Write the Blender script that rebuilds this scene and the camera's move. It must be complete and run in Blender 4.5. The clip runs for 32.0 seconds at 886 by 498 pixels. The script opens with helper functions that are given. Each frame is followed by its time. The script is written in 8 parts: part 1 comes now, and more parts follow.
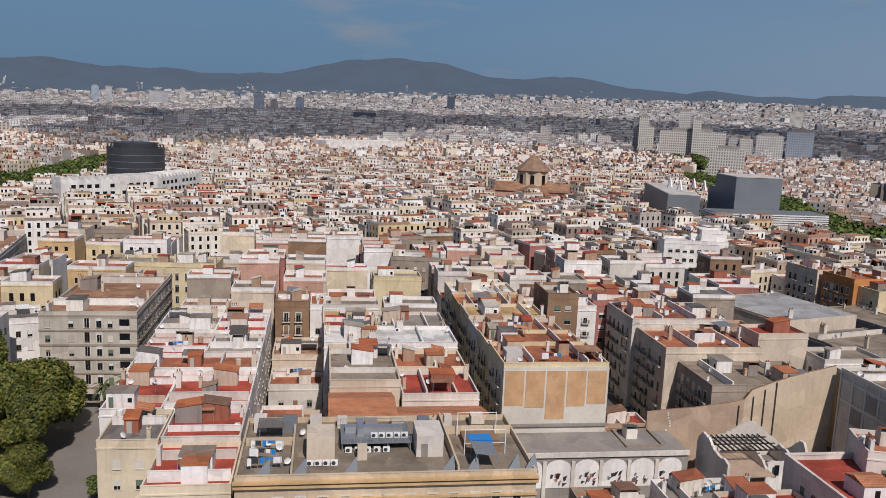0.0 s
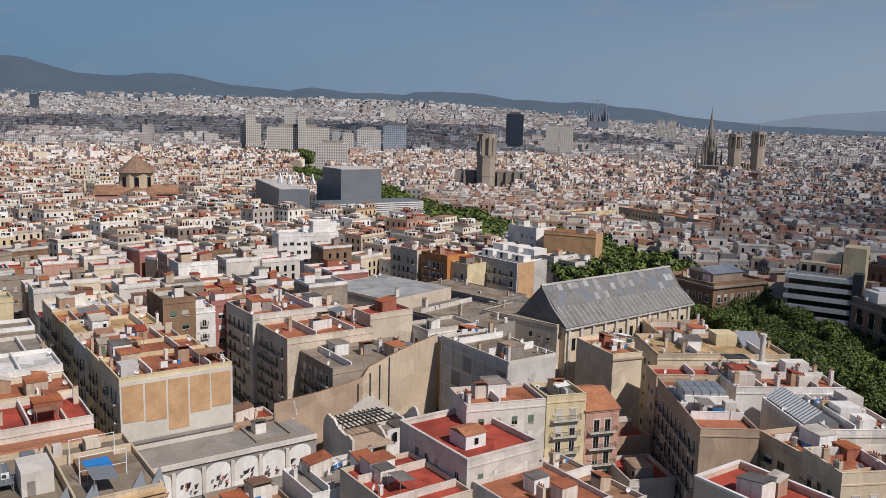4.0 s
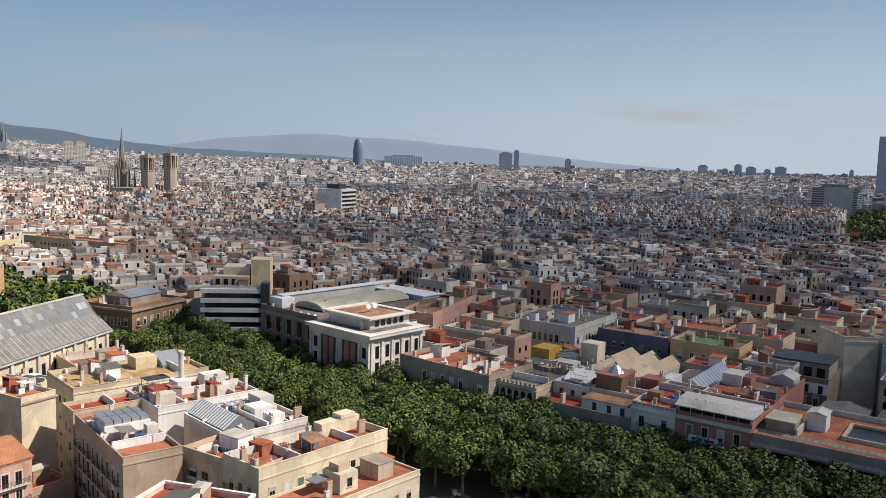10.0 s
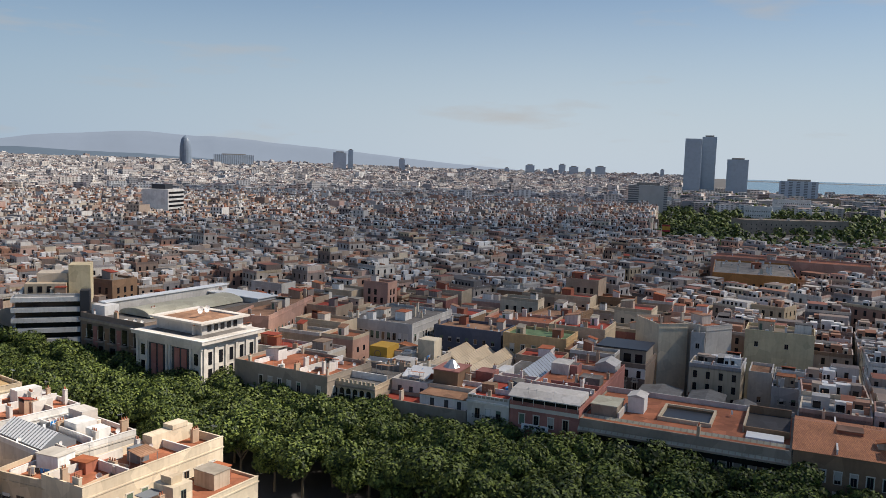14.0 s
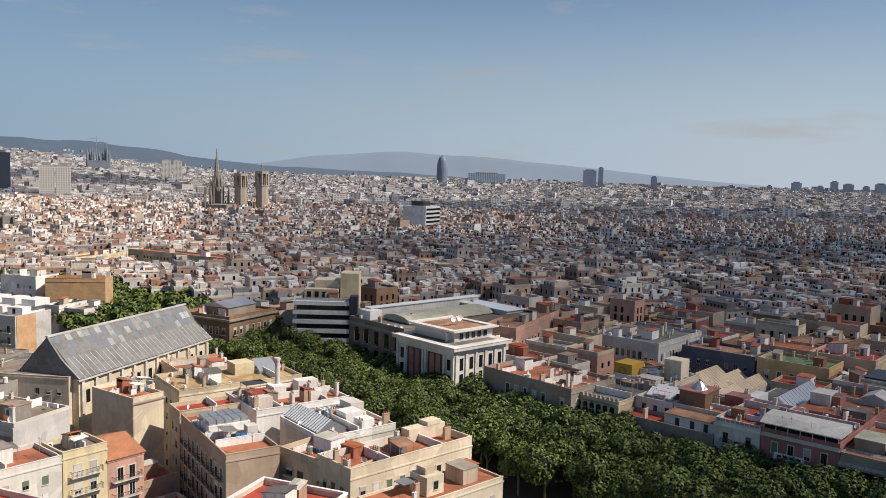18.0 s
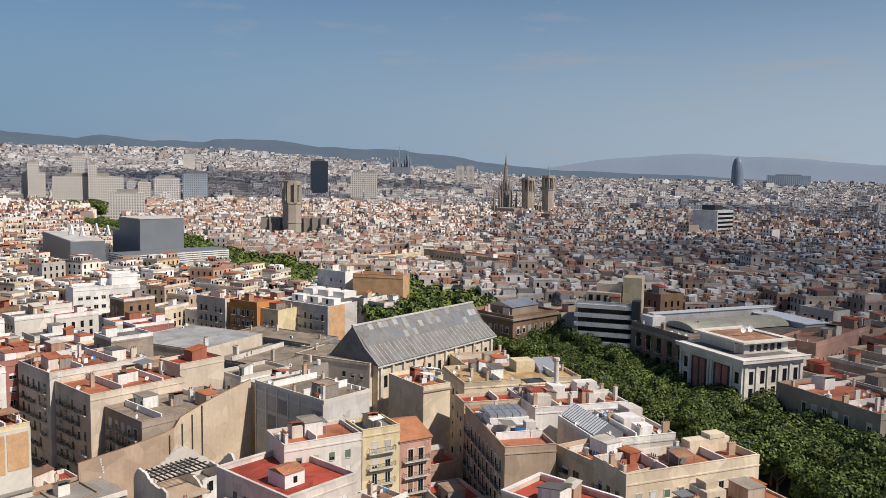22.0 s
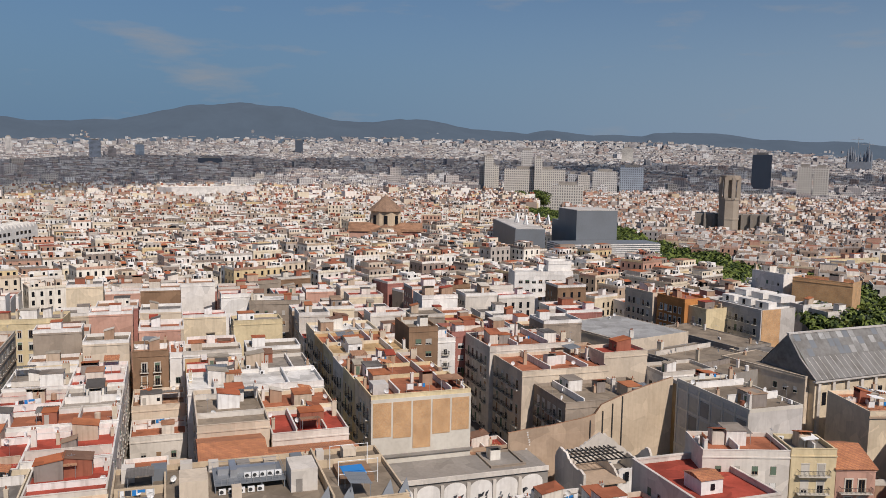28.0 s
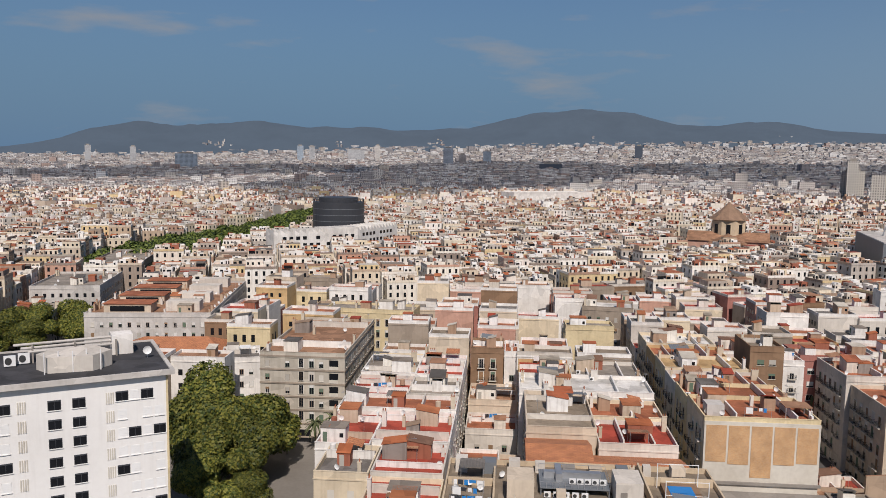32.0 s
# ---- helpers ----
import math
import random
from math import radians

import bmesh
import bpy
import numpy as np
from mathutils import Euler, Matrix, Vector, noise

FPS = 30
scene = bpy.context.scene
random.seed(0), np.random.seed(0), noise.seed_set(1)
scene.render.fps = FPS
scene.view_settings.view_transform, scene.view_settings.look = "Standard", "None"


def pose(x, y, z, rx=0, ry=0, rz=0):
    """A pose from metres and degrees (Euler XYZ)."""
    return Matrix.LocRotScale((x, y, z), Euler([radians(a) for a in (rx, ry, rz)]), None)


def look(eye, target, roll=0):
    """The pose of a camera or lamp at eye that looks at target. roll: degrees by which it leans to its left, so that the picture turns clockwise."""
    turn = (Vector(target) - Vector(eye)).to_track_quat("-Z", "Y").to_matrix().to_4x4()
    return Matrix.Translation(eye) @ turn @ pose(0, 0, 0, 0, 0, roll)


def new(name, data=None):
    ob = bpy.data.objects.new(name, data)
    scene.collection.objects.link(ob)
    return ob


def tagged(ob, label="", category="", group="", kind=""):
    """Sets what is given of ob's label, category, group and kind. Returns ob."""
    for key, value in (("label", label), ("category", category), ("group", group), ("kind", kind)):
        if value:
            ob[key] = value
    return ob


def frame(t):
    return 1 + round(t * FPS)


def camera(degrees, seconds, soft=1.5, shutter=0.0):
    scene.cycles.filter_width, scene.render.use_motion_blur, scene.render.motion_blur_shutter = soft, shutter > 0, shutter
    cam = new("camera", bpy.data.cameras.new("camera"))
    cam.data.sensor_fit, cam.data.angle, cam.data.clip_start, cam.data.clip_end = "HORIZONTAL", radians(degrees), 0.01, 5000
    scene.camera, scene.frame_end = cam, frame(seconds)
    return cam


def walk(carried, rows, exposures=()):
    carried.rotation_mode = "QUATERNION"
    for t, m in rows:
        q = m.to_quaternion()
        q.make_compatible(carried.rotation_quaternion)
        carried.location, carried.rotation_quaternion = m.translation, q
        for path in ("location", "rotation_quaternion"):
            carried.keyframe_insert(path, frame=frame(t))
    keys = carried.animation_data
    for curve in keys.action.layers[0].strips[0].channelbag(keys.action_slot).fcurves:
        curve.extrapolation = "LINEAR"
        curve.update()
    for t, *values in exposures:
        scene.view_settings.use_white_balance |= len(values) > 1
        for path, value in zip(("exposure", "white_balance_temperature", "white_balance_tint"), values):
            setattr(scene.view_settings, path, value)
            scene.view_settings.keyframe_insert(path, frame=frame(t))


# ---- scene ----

# ================= camera and its walk =================
cam = camera(56.9, 32.0, soft=0.5)
# seconds, x, y, z, compass bearing, tilt, lean
ROWS = [
    (0.0, -2.35, 3.67, 69.90, -39.44, -9.50, 2.38),
    (0.5, -2.24, 3.89, 69.92, -36.37, -9.44, 2.27),
    (1.0, -2.22, 4.04, 69.96, -33.14, -9.38, 2.11),
    (1.5, -2.10, 3.81, 69.99, -29.84, -9.28, 2.03),
    (2.0, -1.80, 3.59, 70.02, -26.51, -9.18, 1.89),
    (2.5, -1.70, 3.55, 70.05, -23.10, -9.11, 1.66),
    (3.0, -1.57, 3.52, 70.05, -19.66, -9.04, 1.55),
    (3.5, -1.21, 3.47, 70.05, -16.28, -8.95, 1.45),
    (5.5, 0.35, 2.35, 70.09, -2.26, -8.32, 1.84),
    (6.0, 0.48, 2.27, 70.11, 1.44, -8.06, 1.98),
    (6.5, 0.58, 2.18, 70.14, 5.09, -7.77, 2.09),
    (7.0, 0.83, 2.00, 70.16, 8.71, -7.44, 2.04),
    (7.5, 0.88, 2.20, 70.16, 12.32, -7.16, 2.27),
    (8.0, 0.84, 2.44, 70.14, 15.84, -6.84, 2.34),
    (8.5, 1.13, 2.49, 70.09, 18.95, -6.57, 2.22),
    (9.0, 1.63, 2.71, 70.07, 21.67, -6.42, 2.07),
    (9.5, 1.92, 2.91, 70.07, 24.10, -6.32, 1.85),
    (10.0, 2.02, 3.20, 70.06, 26.23, -6.27, 1.63),
    (10.5, 1.93, 3.32, 70.03, 28.05, -6.27, 1.66),
    (11.0, 1.98, 3.43, 70.03, 29.70, -6.24, 1.41),
    (11.5, 2.11, 3.37, 70.04, 31.30, -6.20, 1.35),
    (12.0, 2.29, 3.18, 70.05, 32.90, -6.10, 1.26),
    (12.5, 2.45, 3.07, 70.07, 34.53, -6.04, 1.29),
    (13.0, 2.35, 3.17, 70.10, 36.29, -6.04, 1.47),
    (13.5, 2.16, 3.14, 70.14, 37.86, -6.04, 1.71),
    (15.5, 0.23, 1.33, 70.19, 34.52, -5.34, 2.55),
    (16.0, -0.14, 0.85, 70.19, 31.70, -5.18, 2.66),
    (16.5, -0.53, 0.24, 70.16, 28.90, -5.02, 2.74),
    (17.0, -0.94, -0.57, 70.13, 26.10, -5.07, 2.27),
    (17.5, -1.00, -1.33, 70.10, 23.29, -5.12, 1.99),
    (18.0, -0.87, -2.08, 70.06, 20.40, -5.22, 1.50),
    (18.5, -0.72, -2.60, 70.03, 17.59, -5.28, 1.37),
    (19.0, -0.59, -2.95, 70.00, 14.87, -5.33, 1.17),
    (19.5, -0.55, -3.10, 69.97, 12.26, -5.36, 1.03),
    (20.0, -0.31, -3.21, 69.93, 9.67, -5.41, 0.87),
    (20.5, -0.25, -3.28, 69.90, 7.22, -5.43, 0.95),
    (21.0, -0.35, -3.23, 69.87, 4.92, -5.43, 0.94),
    (21.5, -0.25, -3.42, 69.84, 2.67, -5.40, 0.89),
    (22.0, -0.26, -3.48, 69.83, 0.53, -5.35, 0.87),
    (22.5, -0.26, -3.51, 69.84, -1.55, -5.28, 0.92),
    (23.0, -0.25, -3.49, 69.86, -3.68, -5.22, 0.91),
    (23.5, -0.29, -3.50, 69.91, -5.81, -5.22, 0.94),
    (24.0, -0.36, -3.70, 69.92, -7.93, -5.21, 1.03),
    (24.5, -0.18, -3.57, 69.93, -10.28, -5.28, 1.12),
    (25.0, -0.02, -3.52, 69.92, -12.74, -5.37, 1.16),
    (25.5, -0.17, -3.38, 69.90, -15.25, -5.50, 1.20),
    (27.5, -0.15, -2.33, 69.83, -26.36, -6.20, 1.25),
    (28.0, 0.12, -2.24, 69.83, -29.23, -6.29, 1.10),
    (28.5, 0.05, -1.94, 69.84, -32.07, -6.34, 0.96),
    (29.0, 0.10, -1.51, 69.85, -34.93, -6.27, 0.80),
    (29.5, -0.18, -1.37, 69.84, -37.84, -6.18, 0.99),
    (30.0, -0.45, -1.05, 69.85, -40.79, -6.13, 0.84),
    (30.5, -0.64, -0.81, 69.87, -43.79, -6.12, 0.70),
    (31.0, -0.84, -0.74, 69.89, -46.80, -6.13, 0.82),
    (31.5, -0.84, -0.63, 69.90, -49.74, -6.15, 0.63),
    (32.0, -0.95, -0.77, 69.90, -52.55, -6.29, 0.85),
]


def aim(x, y, z, az, el, roll):
    a, e = radians(az), radians(el)
    return look((x, y, z), (x + 100 * math.sin(a) * math.cos(e), y + 100 * math.cos(a) * math.cos(e), z + 100 * math.sin(e)), roll)


walk(cam, [(r[0], aim(*r[1:])) for r in ROWS], exposures=((0, -0.58, 6450, 16), (3, -0.55, 6450, 15), (6, -0.36, 6550, 13), (9, -0.03, 6750, 12), (13, 0.14, 6950, 12), (19, -0.06, 6800, 12), (23, -0.22, 6700, 13), (28, -0.48, 6700, 15), (32, -0.50, 6700, 15)))

# ================= world and sun =================
SUN_AZ, SUN_EL = 122.0, 47.0
world = bpy.data.worlds.new("sky")
scene.world = world
world.use_nodes = True
wn, wl = world.node_tree.nodes, world.node_tree.links
wn.clear()
sky = wn.new("ShaderNodeTexSky")
sky.sky_type, sky.sun_disc = "NISHITA", False
sky.sun_elevation, sky.sun_rotation = radians(SUN_EL), radians(SUN_AZ)
sky.air_density, sky.dust_density, sky.ozone_density = 1.2, 0.5, 2.5
# thin wisps of cloud over the clear sky
geo = wn.new("ShaderNodeTexCoord")
wmap = wn.new("ShaderNodeMapping")
wmap.inputs["Scale"].default_value = (3.0, 3.0, 15.0)
wns = wn.new("ShaderNodeTexNoise")
wns.inputs["Scale"].default_value, wns.inputs["Detail"].default_value, wns.inputs["Roughness"].default_value = 1.7, 7.0, 0.55
wr = wn.new("ShaderNodeMapRange")
wr.inputs["From Min"].default_value, wr.inputs["From Max"].default_value = 0.57, 0.78
wr.inputs["To Min"].default_value, wr.inputs["To Max"].default_value = 0.0, 0.75
wmix = wn.new("ShaderNodeMixRGB")
wmix.inputs["Color2"].default_value = (6.0, 6.2, 6.4, 1)
# pale sea haze low in the sky
wsep = wn.new("ShaderNodeSeparateXYZ")
wh = wn.new("ShaderNodeMapRange")
wh.interpolation_type = "SMOOTHERSTEP"
wh.inputs["From Min"].default_value, wh.inputs["From Max"].default_value = -0.05, 0.34
wh.inputs["To Min"].default_value, wh.inputs["To Max"].default_value = 0.92, 0.0
whaze = wn.new("ShaderNodeMixRGB")
wside = wn.new("ShaderNodeMixRGB")
wside.inputs["Color1"].default_value, wside.inputs["Color2"].default_value = (2.05, 4.1, 6.9, 1), (7.0, 8.5, 10.2, 1)
bg = wn.new("ShaderNodeBackground")
bg.inputs["Strength"].default_value = 0.068
wo = wn.new("ShaderNodeOutputWorld")
wl.new(geo.outputs["Generated"], wmap.inputs["Vector"])
wl.new(wmap.outputs["Vector"], wns.inputs["Vector"])
wl.new(wns.outputs["Fac"], wr.inputs["Value"])
wl.new(wr.outputs["Result"], wmix.inputs["Fac"])
wl.new(geo.outputs["Generated"], wsep.inputs["Vector"])
wl.new(wsep.outputs["Z"], wh.inputs["Value"])
wx = wn.new("ShaderNodeMapRange")
wx.inputs["From Min"].default_value, wx.inputs["From Max"].default_value = -0.7, 0.7
wx.inputs["To Min"].default_value, wx.inputs["To Max"].default_value = 0.0, 1.0
wl.new(wsep.outputs["X"], wx.inputs["Value"])
wl.new(wx.outputs["Result"], wside.inputs["Fac"])
wl.new(wside.outputs["Color"], whaze.inputs["Color2"])
wl.new(wh.outputs["Result"], whaze.inputs["Fac"])
wtint = wn.new("ShaderNodeMixRGB")
wtint.blend_type = "MULTIPLY"
wtint.inputs["Fac"].default_value = 1.0
wtint.inputs["Color2"].default_value = (0.74, 0.97, 1.22, 1)
wl.new(sky.outputs["Color"], wtint.inputs["Color1"])
wl.new(wtint.outputs["Color"], whaze.inputs["Color1"])
wl.new(whaze.outputs["Color"], wmix.inputs["Color1"])
wl.new(wmix.outputs["Color"], bg.inputs["Color"])
wl.new(bg.outputs["Background"], wo.inputs["Surface"])

lamp = bpy.data.lights.new("sun", "SUN")
lamp.energy, lamp.angle, lamp.color = 5.7, radians(0.6), (1.0, 0.955, 0.89)
sun = new("sun", lamp)
sa, se = radians(SUN_AZ), radians(SUN_EL)
SUNDIR = Vector((math.sin(sa) * math.cos(se), math.cos(sa) * math.cos(se), math.sin(se)))
sun.matrix_world = look(SUNDIR * 3000, (0, 0, 0))

# ================= materials =================
def nodes_of(name):
    m = bpy.data.materials.new(name)
    m.use_nodes = True
    n, l = m.node_tree.nodes, m.node_tree.links
    return m, n, l, n["Principled BSDF"]


def ramp_of(n, colours):
    r = n.new("ShaderNodeValToRGB")
    r.color_ramp.interpolation = "CONSTANT"
    k = len(colours)
    e = r.color_ramp.elements
    while len(e) < k:
        e.new(1.0)
    for i, c in enumerate(colours):
        e[i].position, e[i].color = i / k, (*c, 1)
    return r


def surface(name, colours, rough=0.85, vary="object", stain=0.35, grain=1.2, big=0.12, bump=0.25, metal=0.0, grid=None, spec=0.3, soot=(0.45, 0.40, 0.35), streak=0.0, patch=0.0, cell=0.3):
    """A weathered surface: a colour chosen per object or per island, stained at two scales. grid: far-off rows of window openings."""
    m, n, l, p = nodes_of(name)
    if len(colours) == 1:
        base = n.new("ShaderNodeRGB")
        base.outputs[0].default_value = (*colours[0], 1)
        col = base.outputs[0]
    else:
        if vary == "object":
            rnd = n.new("ShaderNodeObjectInfo").outputs["Random"]
        else:
            rnd = n.new("ShaderNodeNewGeometry").outputs["Random Per Island"]
        r = ramp_of(n, colours)
        l.new(rnd, r.inputs["Fac"])
        col = r.outputs["Color"]
    g = n.new("ShaderNodeNewGeometry")
    for scale, amount, detail, lo, hi in ((big, stain, 5.0, 0.42, 0.75), (grain, stain * 0.6, 4.0, 0.4, 0.8)):
        t = n.new("ShaderNodeTexNoise")
        t.inputs["Scale"].default_value, t.inputs["Detail"].default_value = scale, detail
        l.new(g.outputs["Position"], t.inputs["Vector"])
        mr = n.new("ShaderNodeMapRange")
        mr.inputs["From Min"].default_value, mr.inputs["From Max"].default_value = lo, hi
        mr.inputs["To Max"].default_value = amount
        l.new(t.outputs["Fac"], mr.inputs["Value"])
        mx = n.new("ShaderNodeMixRGB")
        mx.blend_type = "MULTIPLY"
        mx.inputs["Color2"].default_value = (*soot, 1)
        l.new(mr.outputs["Result"], mx.inputs["Fac"])
        l.new(col, mx.inputs["Color1"])
        col = mx.outputs["Color"]
    if streak:
        # rain streaks running down the wall
        mp = n.new("ShaderNodeMapping")
        mp.inputs["Scale"].default_value = (1.6, 1.6, 0.13)
        t = n.new("ShaderNodeTexNoise")
        t.inputs["Scale"].default_value, t.inputs["Detail"].default_value = 1.0, 6.0
        mr = n.new("ShaderNodeMapRange")
        mr.inputs["From Min"].default_value, mr.inputs["From Max"].default_value, mr.inputs["To Max"].default_value = 0.47, 0.78, streak
        mx = n.new("ShaderNodeMixRGB")
        mx.blend_type = "MULTIPLY"
        mx.inputs["Color2"].default_value = (0.36, 0.31, 0.27, 1)
        l.new(g.outputs["Position"], mp.inputs["Vector"])
        l.new(mp.outputs["Vector"], t.inputs["Vector"])
        l.new(t.outputs["Fac"], mr.inputs["Value"])
        l.new(mr.outputs["Result"], mx.inputs["Fac"])
        l.new(col, mx.inputs["Color1"])
        col = mx.outputs["Color"]
    if patch:
        # mended and repainted patches
        vo = n.new("ShaderNodeTexVoronoi")
        vo.inputs["Scale"].default_value = cell
        sp = n.new("ShaderNodeSeparateColor")
        mr = n.new("ShaderNodeMapRange")
        mr.inputs["To Min"].default_value, mr.inputs["To Max"].default_value = 1 - patch, 1 + patch * 0.5
        hs = n.new("ShaderNodeHueSaturation")
        l.new(g.outputs["Position"], vo.inputs["Vector"])
        l.new(vo.outputs["Color"], sp.inputs["Color"])
        l.new(sp.outputs["Red"], mr.inputs["Value"])
        l.new(mr.outputs["Result"], hs.inputs["Value"])
        l.new(col, hs.inputs["Color"])
        col = hs.outputs["Color"]
    if grid:
        sx = n.new("ShaderNodeSeparateXYZ")
        l.new(g.outputs["Position"], sx.inputs["Vector"])

        def math_node(op, a, b):
            q = n.new("ShaderNodeMath")
            q.operation = op
            for i, v in ((0, a), (1, b)):
                if isinstance(v, (int, float)):
                    q.inputs[i].default_value = v
                else:
                    l.new(v, q.inputs[i])
            return q.outputs[0]
        h = math_node("ADD", math_node("MULTIPLY", sx.outputs["X"], 0.83), math_node("MULTIPLY", sx.outputs["Y"], 0.71))
        wv = math_node("LESS_THAN", math_node("FRACT", math_node("DIVIDE", h, grid[0]), 0), 0.5)
        wz = math_node("LESS_THAN", math_node("FRACT", math_node("DIVIDE", sx.outputs["Z"], grid[1]), 0), 0.6)
        nz = n.new("ShaderNodeSeparateXYZ")
        l.new(g.outputs["Normal"], nz.inputs["Vector"])
        side = math_node("LESS_THAN", math_node("ABSOLUTE", nz.outputs["Z"], 0), 0.3)
        fac = math_node("MULTIPLY", math_node("MULTIPLY", wv, wz), math_node("MULTIPLY", side, 0.72))
        mx = n.new("ShaderNodeMixRGB")
        mx.inputs["Color2"].default_value = (0.035, 0.038, 0.045, 1)
        l.new(fac, mx.inputs["Fac"])
        l.new(col, mx.inputs["Color1"])
        col = mx.outputs["Color"]
    l.new(col, p.inputs["Base Color"])
    p.inputs["Roughness"].default_value, p.inputs["Metallic"].default_value = rough, metal
    p.inputs["Specular IOR Level"].default_value = spec
    if bump:
        t = n.new("ShaderNodeTexNoise")
        t.inputs["Scale"].default_value, t.inputs["Detail"].default_value = 6.0, 4.0
        l.new(g.outputs["Position"], t.inputs["Vector"])
        b = n.new("ShaderNodeBump")
        b.inputs["Strength"].default_value, b.inputs["Distance"].default_value = bump, 0.05
        l.new(t.outputs["Fac"], b.inputs["Height"])
        l.new(b.outputs["Normal"], p.inputs["Normal"])
    return m


def tiles(name, c1, c2, mortar, w, h, rough=0.8, axis="flat", bump=0.4):
    """Courses of brick or clay tile at real size."""
    m, n, l, p = nodes_of(name)
    g = n.new("ShaderNodeNewGeometry")
    br = n.new("ShaderNodeTexBrick")
    br.inputs["Color1"].default_value, br.inputs["Color2"].default_value, br.inputs["Mortar"].default_value = (*c1, 1), (*c2, 1), (*mortar, 1)
    br.inputs["Scale"].default_value, br.inputs["Brick Width"].default_value, br.inputs["Row Height"].default_value = 1.0, w, h
    br.inputs["Mortar Size"].default_value = min(w, h) * 0.09
    if axis == "wall":
        s = n.new("ShaderNodeSeparateXYZ")
        c = n.new("ShaderNodeCombineXYZ")
        a = n.new("ShaderNodeMath")
        l.new(g.outputs["Position"], s.inputs[0])
        l.new(s.outputs["X"], a.inputs[0])
        l.new(s.outputs["Y"], a.inputs[1])
        l.new(a.outputs[0], c.inputs["X"])
        l.new(s.outputs["Z"], c.inputs["Y"])
        l.new(c.outputs[0], br.inputs["Vector"])
    else:
        mp = n.new("ShaderNodeMapping")
        mp.inputs["Rotation"].default_value = (0, 0, radians(-48))
        l.new(g.outputs["Position"], mp.inputs["Vector"])
        l.new(mp.outputs["Vector"], br.inputs["Vector"])
    t = n.new("ShaderNodeTexNoise")
    t.inputs["Scale"].default_value, t.inputs["Detail"].default_value = 0.35, 6.0
    l.new(g.outputs["Position"], t.inputs["Vector"])
    mr = n.new("ShaderNodeMapRange")
    mr.inputs["From Min"].default_value, mr.inputs["From Max"].default_value, mr.inputs["To Max"].default_value = 0.42, 0.75, 0.55
    l.new(t.outputs["Fac"], mr.inputs["Value"])
    mx = n.new("ShaderNodeMixRGB")
    mx.blend_type = "MULTIPLY"
    mx.inputs["Color2"].default_value = (0.5, 0.47, 0.44, 1)
    l.new(mr.outputs["Result"], mx.inputs["Fac"])
    l.new(br.outputs["Color"], mx.inputs["Color1"])
    l.new(mx.outputs["Color"], p.inputs["Base Color"])
    p.inputs["Roughness"].default_value = rough
    b = n.new("ShaderNodeBump")
    b.inputs["Strength"].default_value, b.inputs["Distance"].default_value = bump, 0.04
    l.new(br.outputs["Fac"], b.inputs["Height"])
    b.invert = True
    l.new(b.outputs["Normal"], p.inputs["Normal"])
    return m


WALLC = [(0.70, 0.60, 0.46), (0.82, 0.77, 0.68), (0.52, 0.40, 0.29), (0.78, 0.68, 0.51), (0.46, 0.40, 0.34), (0.86, 0.82, 0.75), (0.62, 0.52, 0.41), (0.40, 0.26, 0.19), (0.83, 0.80, 0.74),
         (0.74, 0.65, 0.51), (0.52, 0.47, 0.42), (0.70, 0.55, 0.32), (0.84, 0.79, 0.69), (0.36, 0.29, 0.235), (0.56, 0.34, 0.25), (0.88, 0.86, 0.81), (0.30, 0.24, 0.20), (0.78, 0.73, 0.65), (0.86, 0.83, 0.77), (0.80, 0.72, 0.58)]
ROOFC = [(0.42, 0.125, 0.055), (0.36, 0.12, 0.06), (0.38, 0.20, 0.12), (0.27, 0.23, 0.19), (0.40, 0.35, 0.28), (0.44, 0.16, 0.07), (0.16, 0.145, 0.13), (0.58, 0.53, 0.45),
         (0.36, 0.07, 0.04), (0.34, 0.235, 0.16), (0.43, 0.135, 0.055), (0.24, 0.135, 0.09), (0.13, 0.12, 0.11)]
HUTC = [(0.82, 0.80, 0.76), (0.70, 0.64, 0.55), (0.80, 0.77, 0.72), (0.56, 0.45, 0.34), (0.84, 0.83, 0.80), (0.42, 0.28, 0.19), (0.30, 0.26, 0.23), (0.36, 0.13, 0.08), (0.78, 0.74, 0.66)]
# far walls and roofs have haze put into them: paler, cooler, lower contrast
HAZEWALLC = [(0.60, 0.57, 0.54), (0.74, 0.73, 0.71), (0.42, 0.38, 0.36), (0.34, 0.32, 0.32), (0.72, 0.71, 0.69), (0.50, 0.46, 0.43), (0.33, 0.31, 0.31), (0.66, 0.62, 0.57), (0.44, 0.34, 0.30), (0.70, 0.68, 0.66), (0.40, 0.39, 0.39), (0.55, 0.50, 0.44)]
HAZEROOFC = [(0.33, 0.24, 0.21), (0.30, 0.27, 0.26), (0.42, 0.40, 0.38), (0.24, 0.22, 0.22), (0.36, 0.22, 0.18), (0.50, 0.48, 0.46), (0.28, 0.20, 0.18)]
MAT = {}
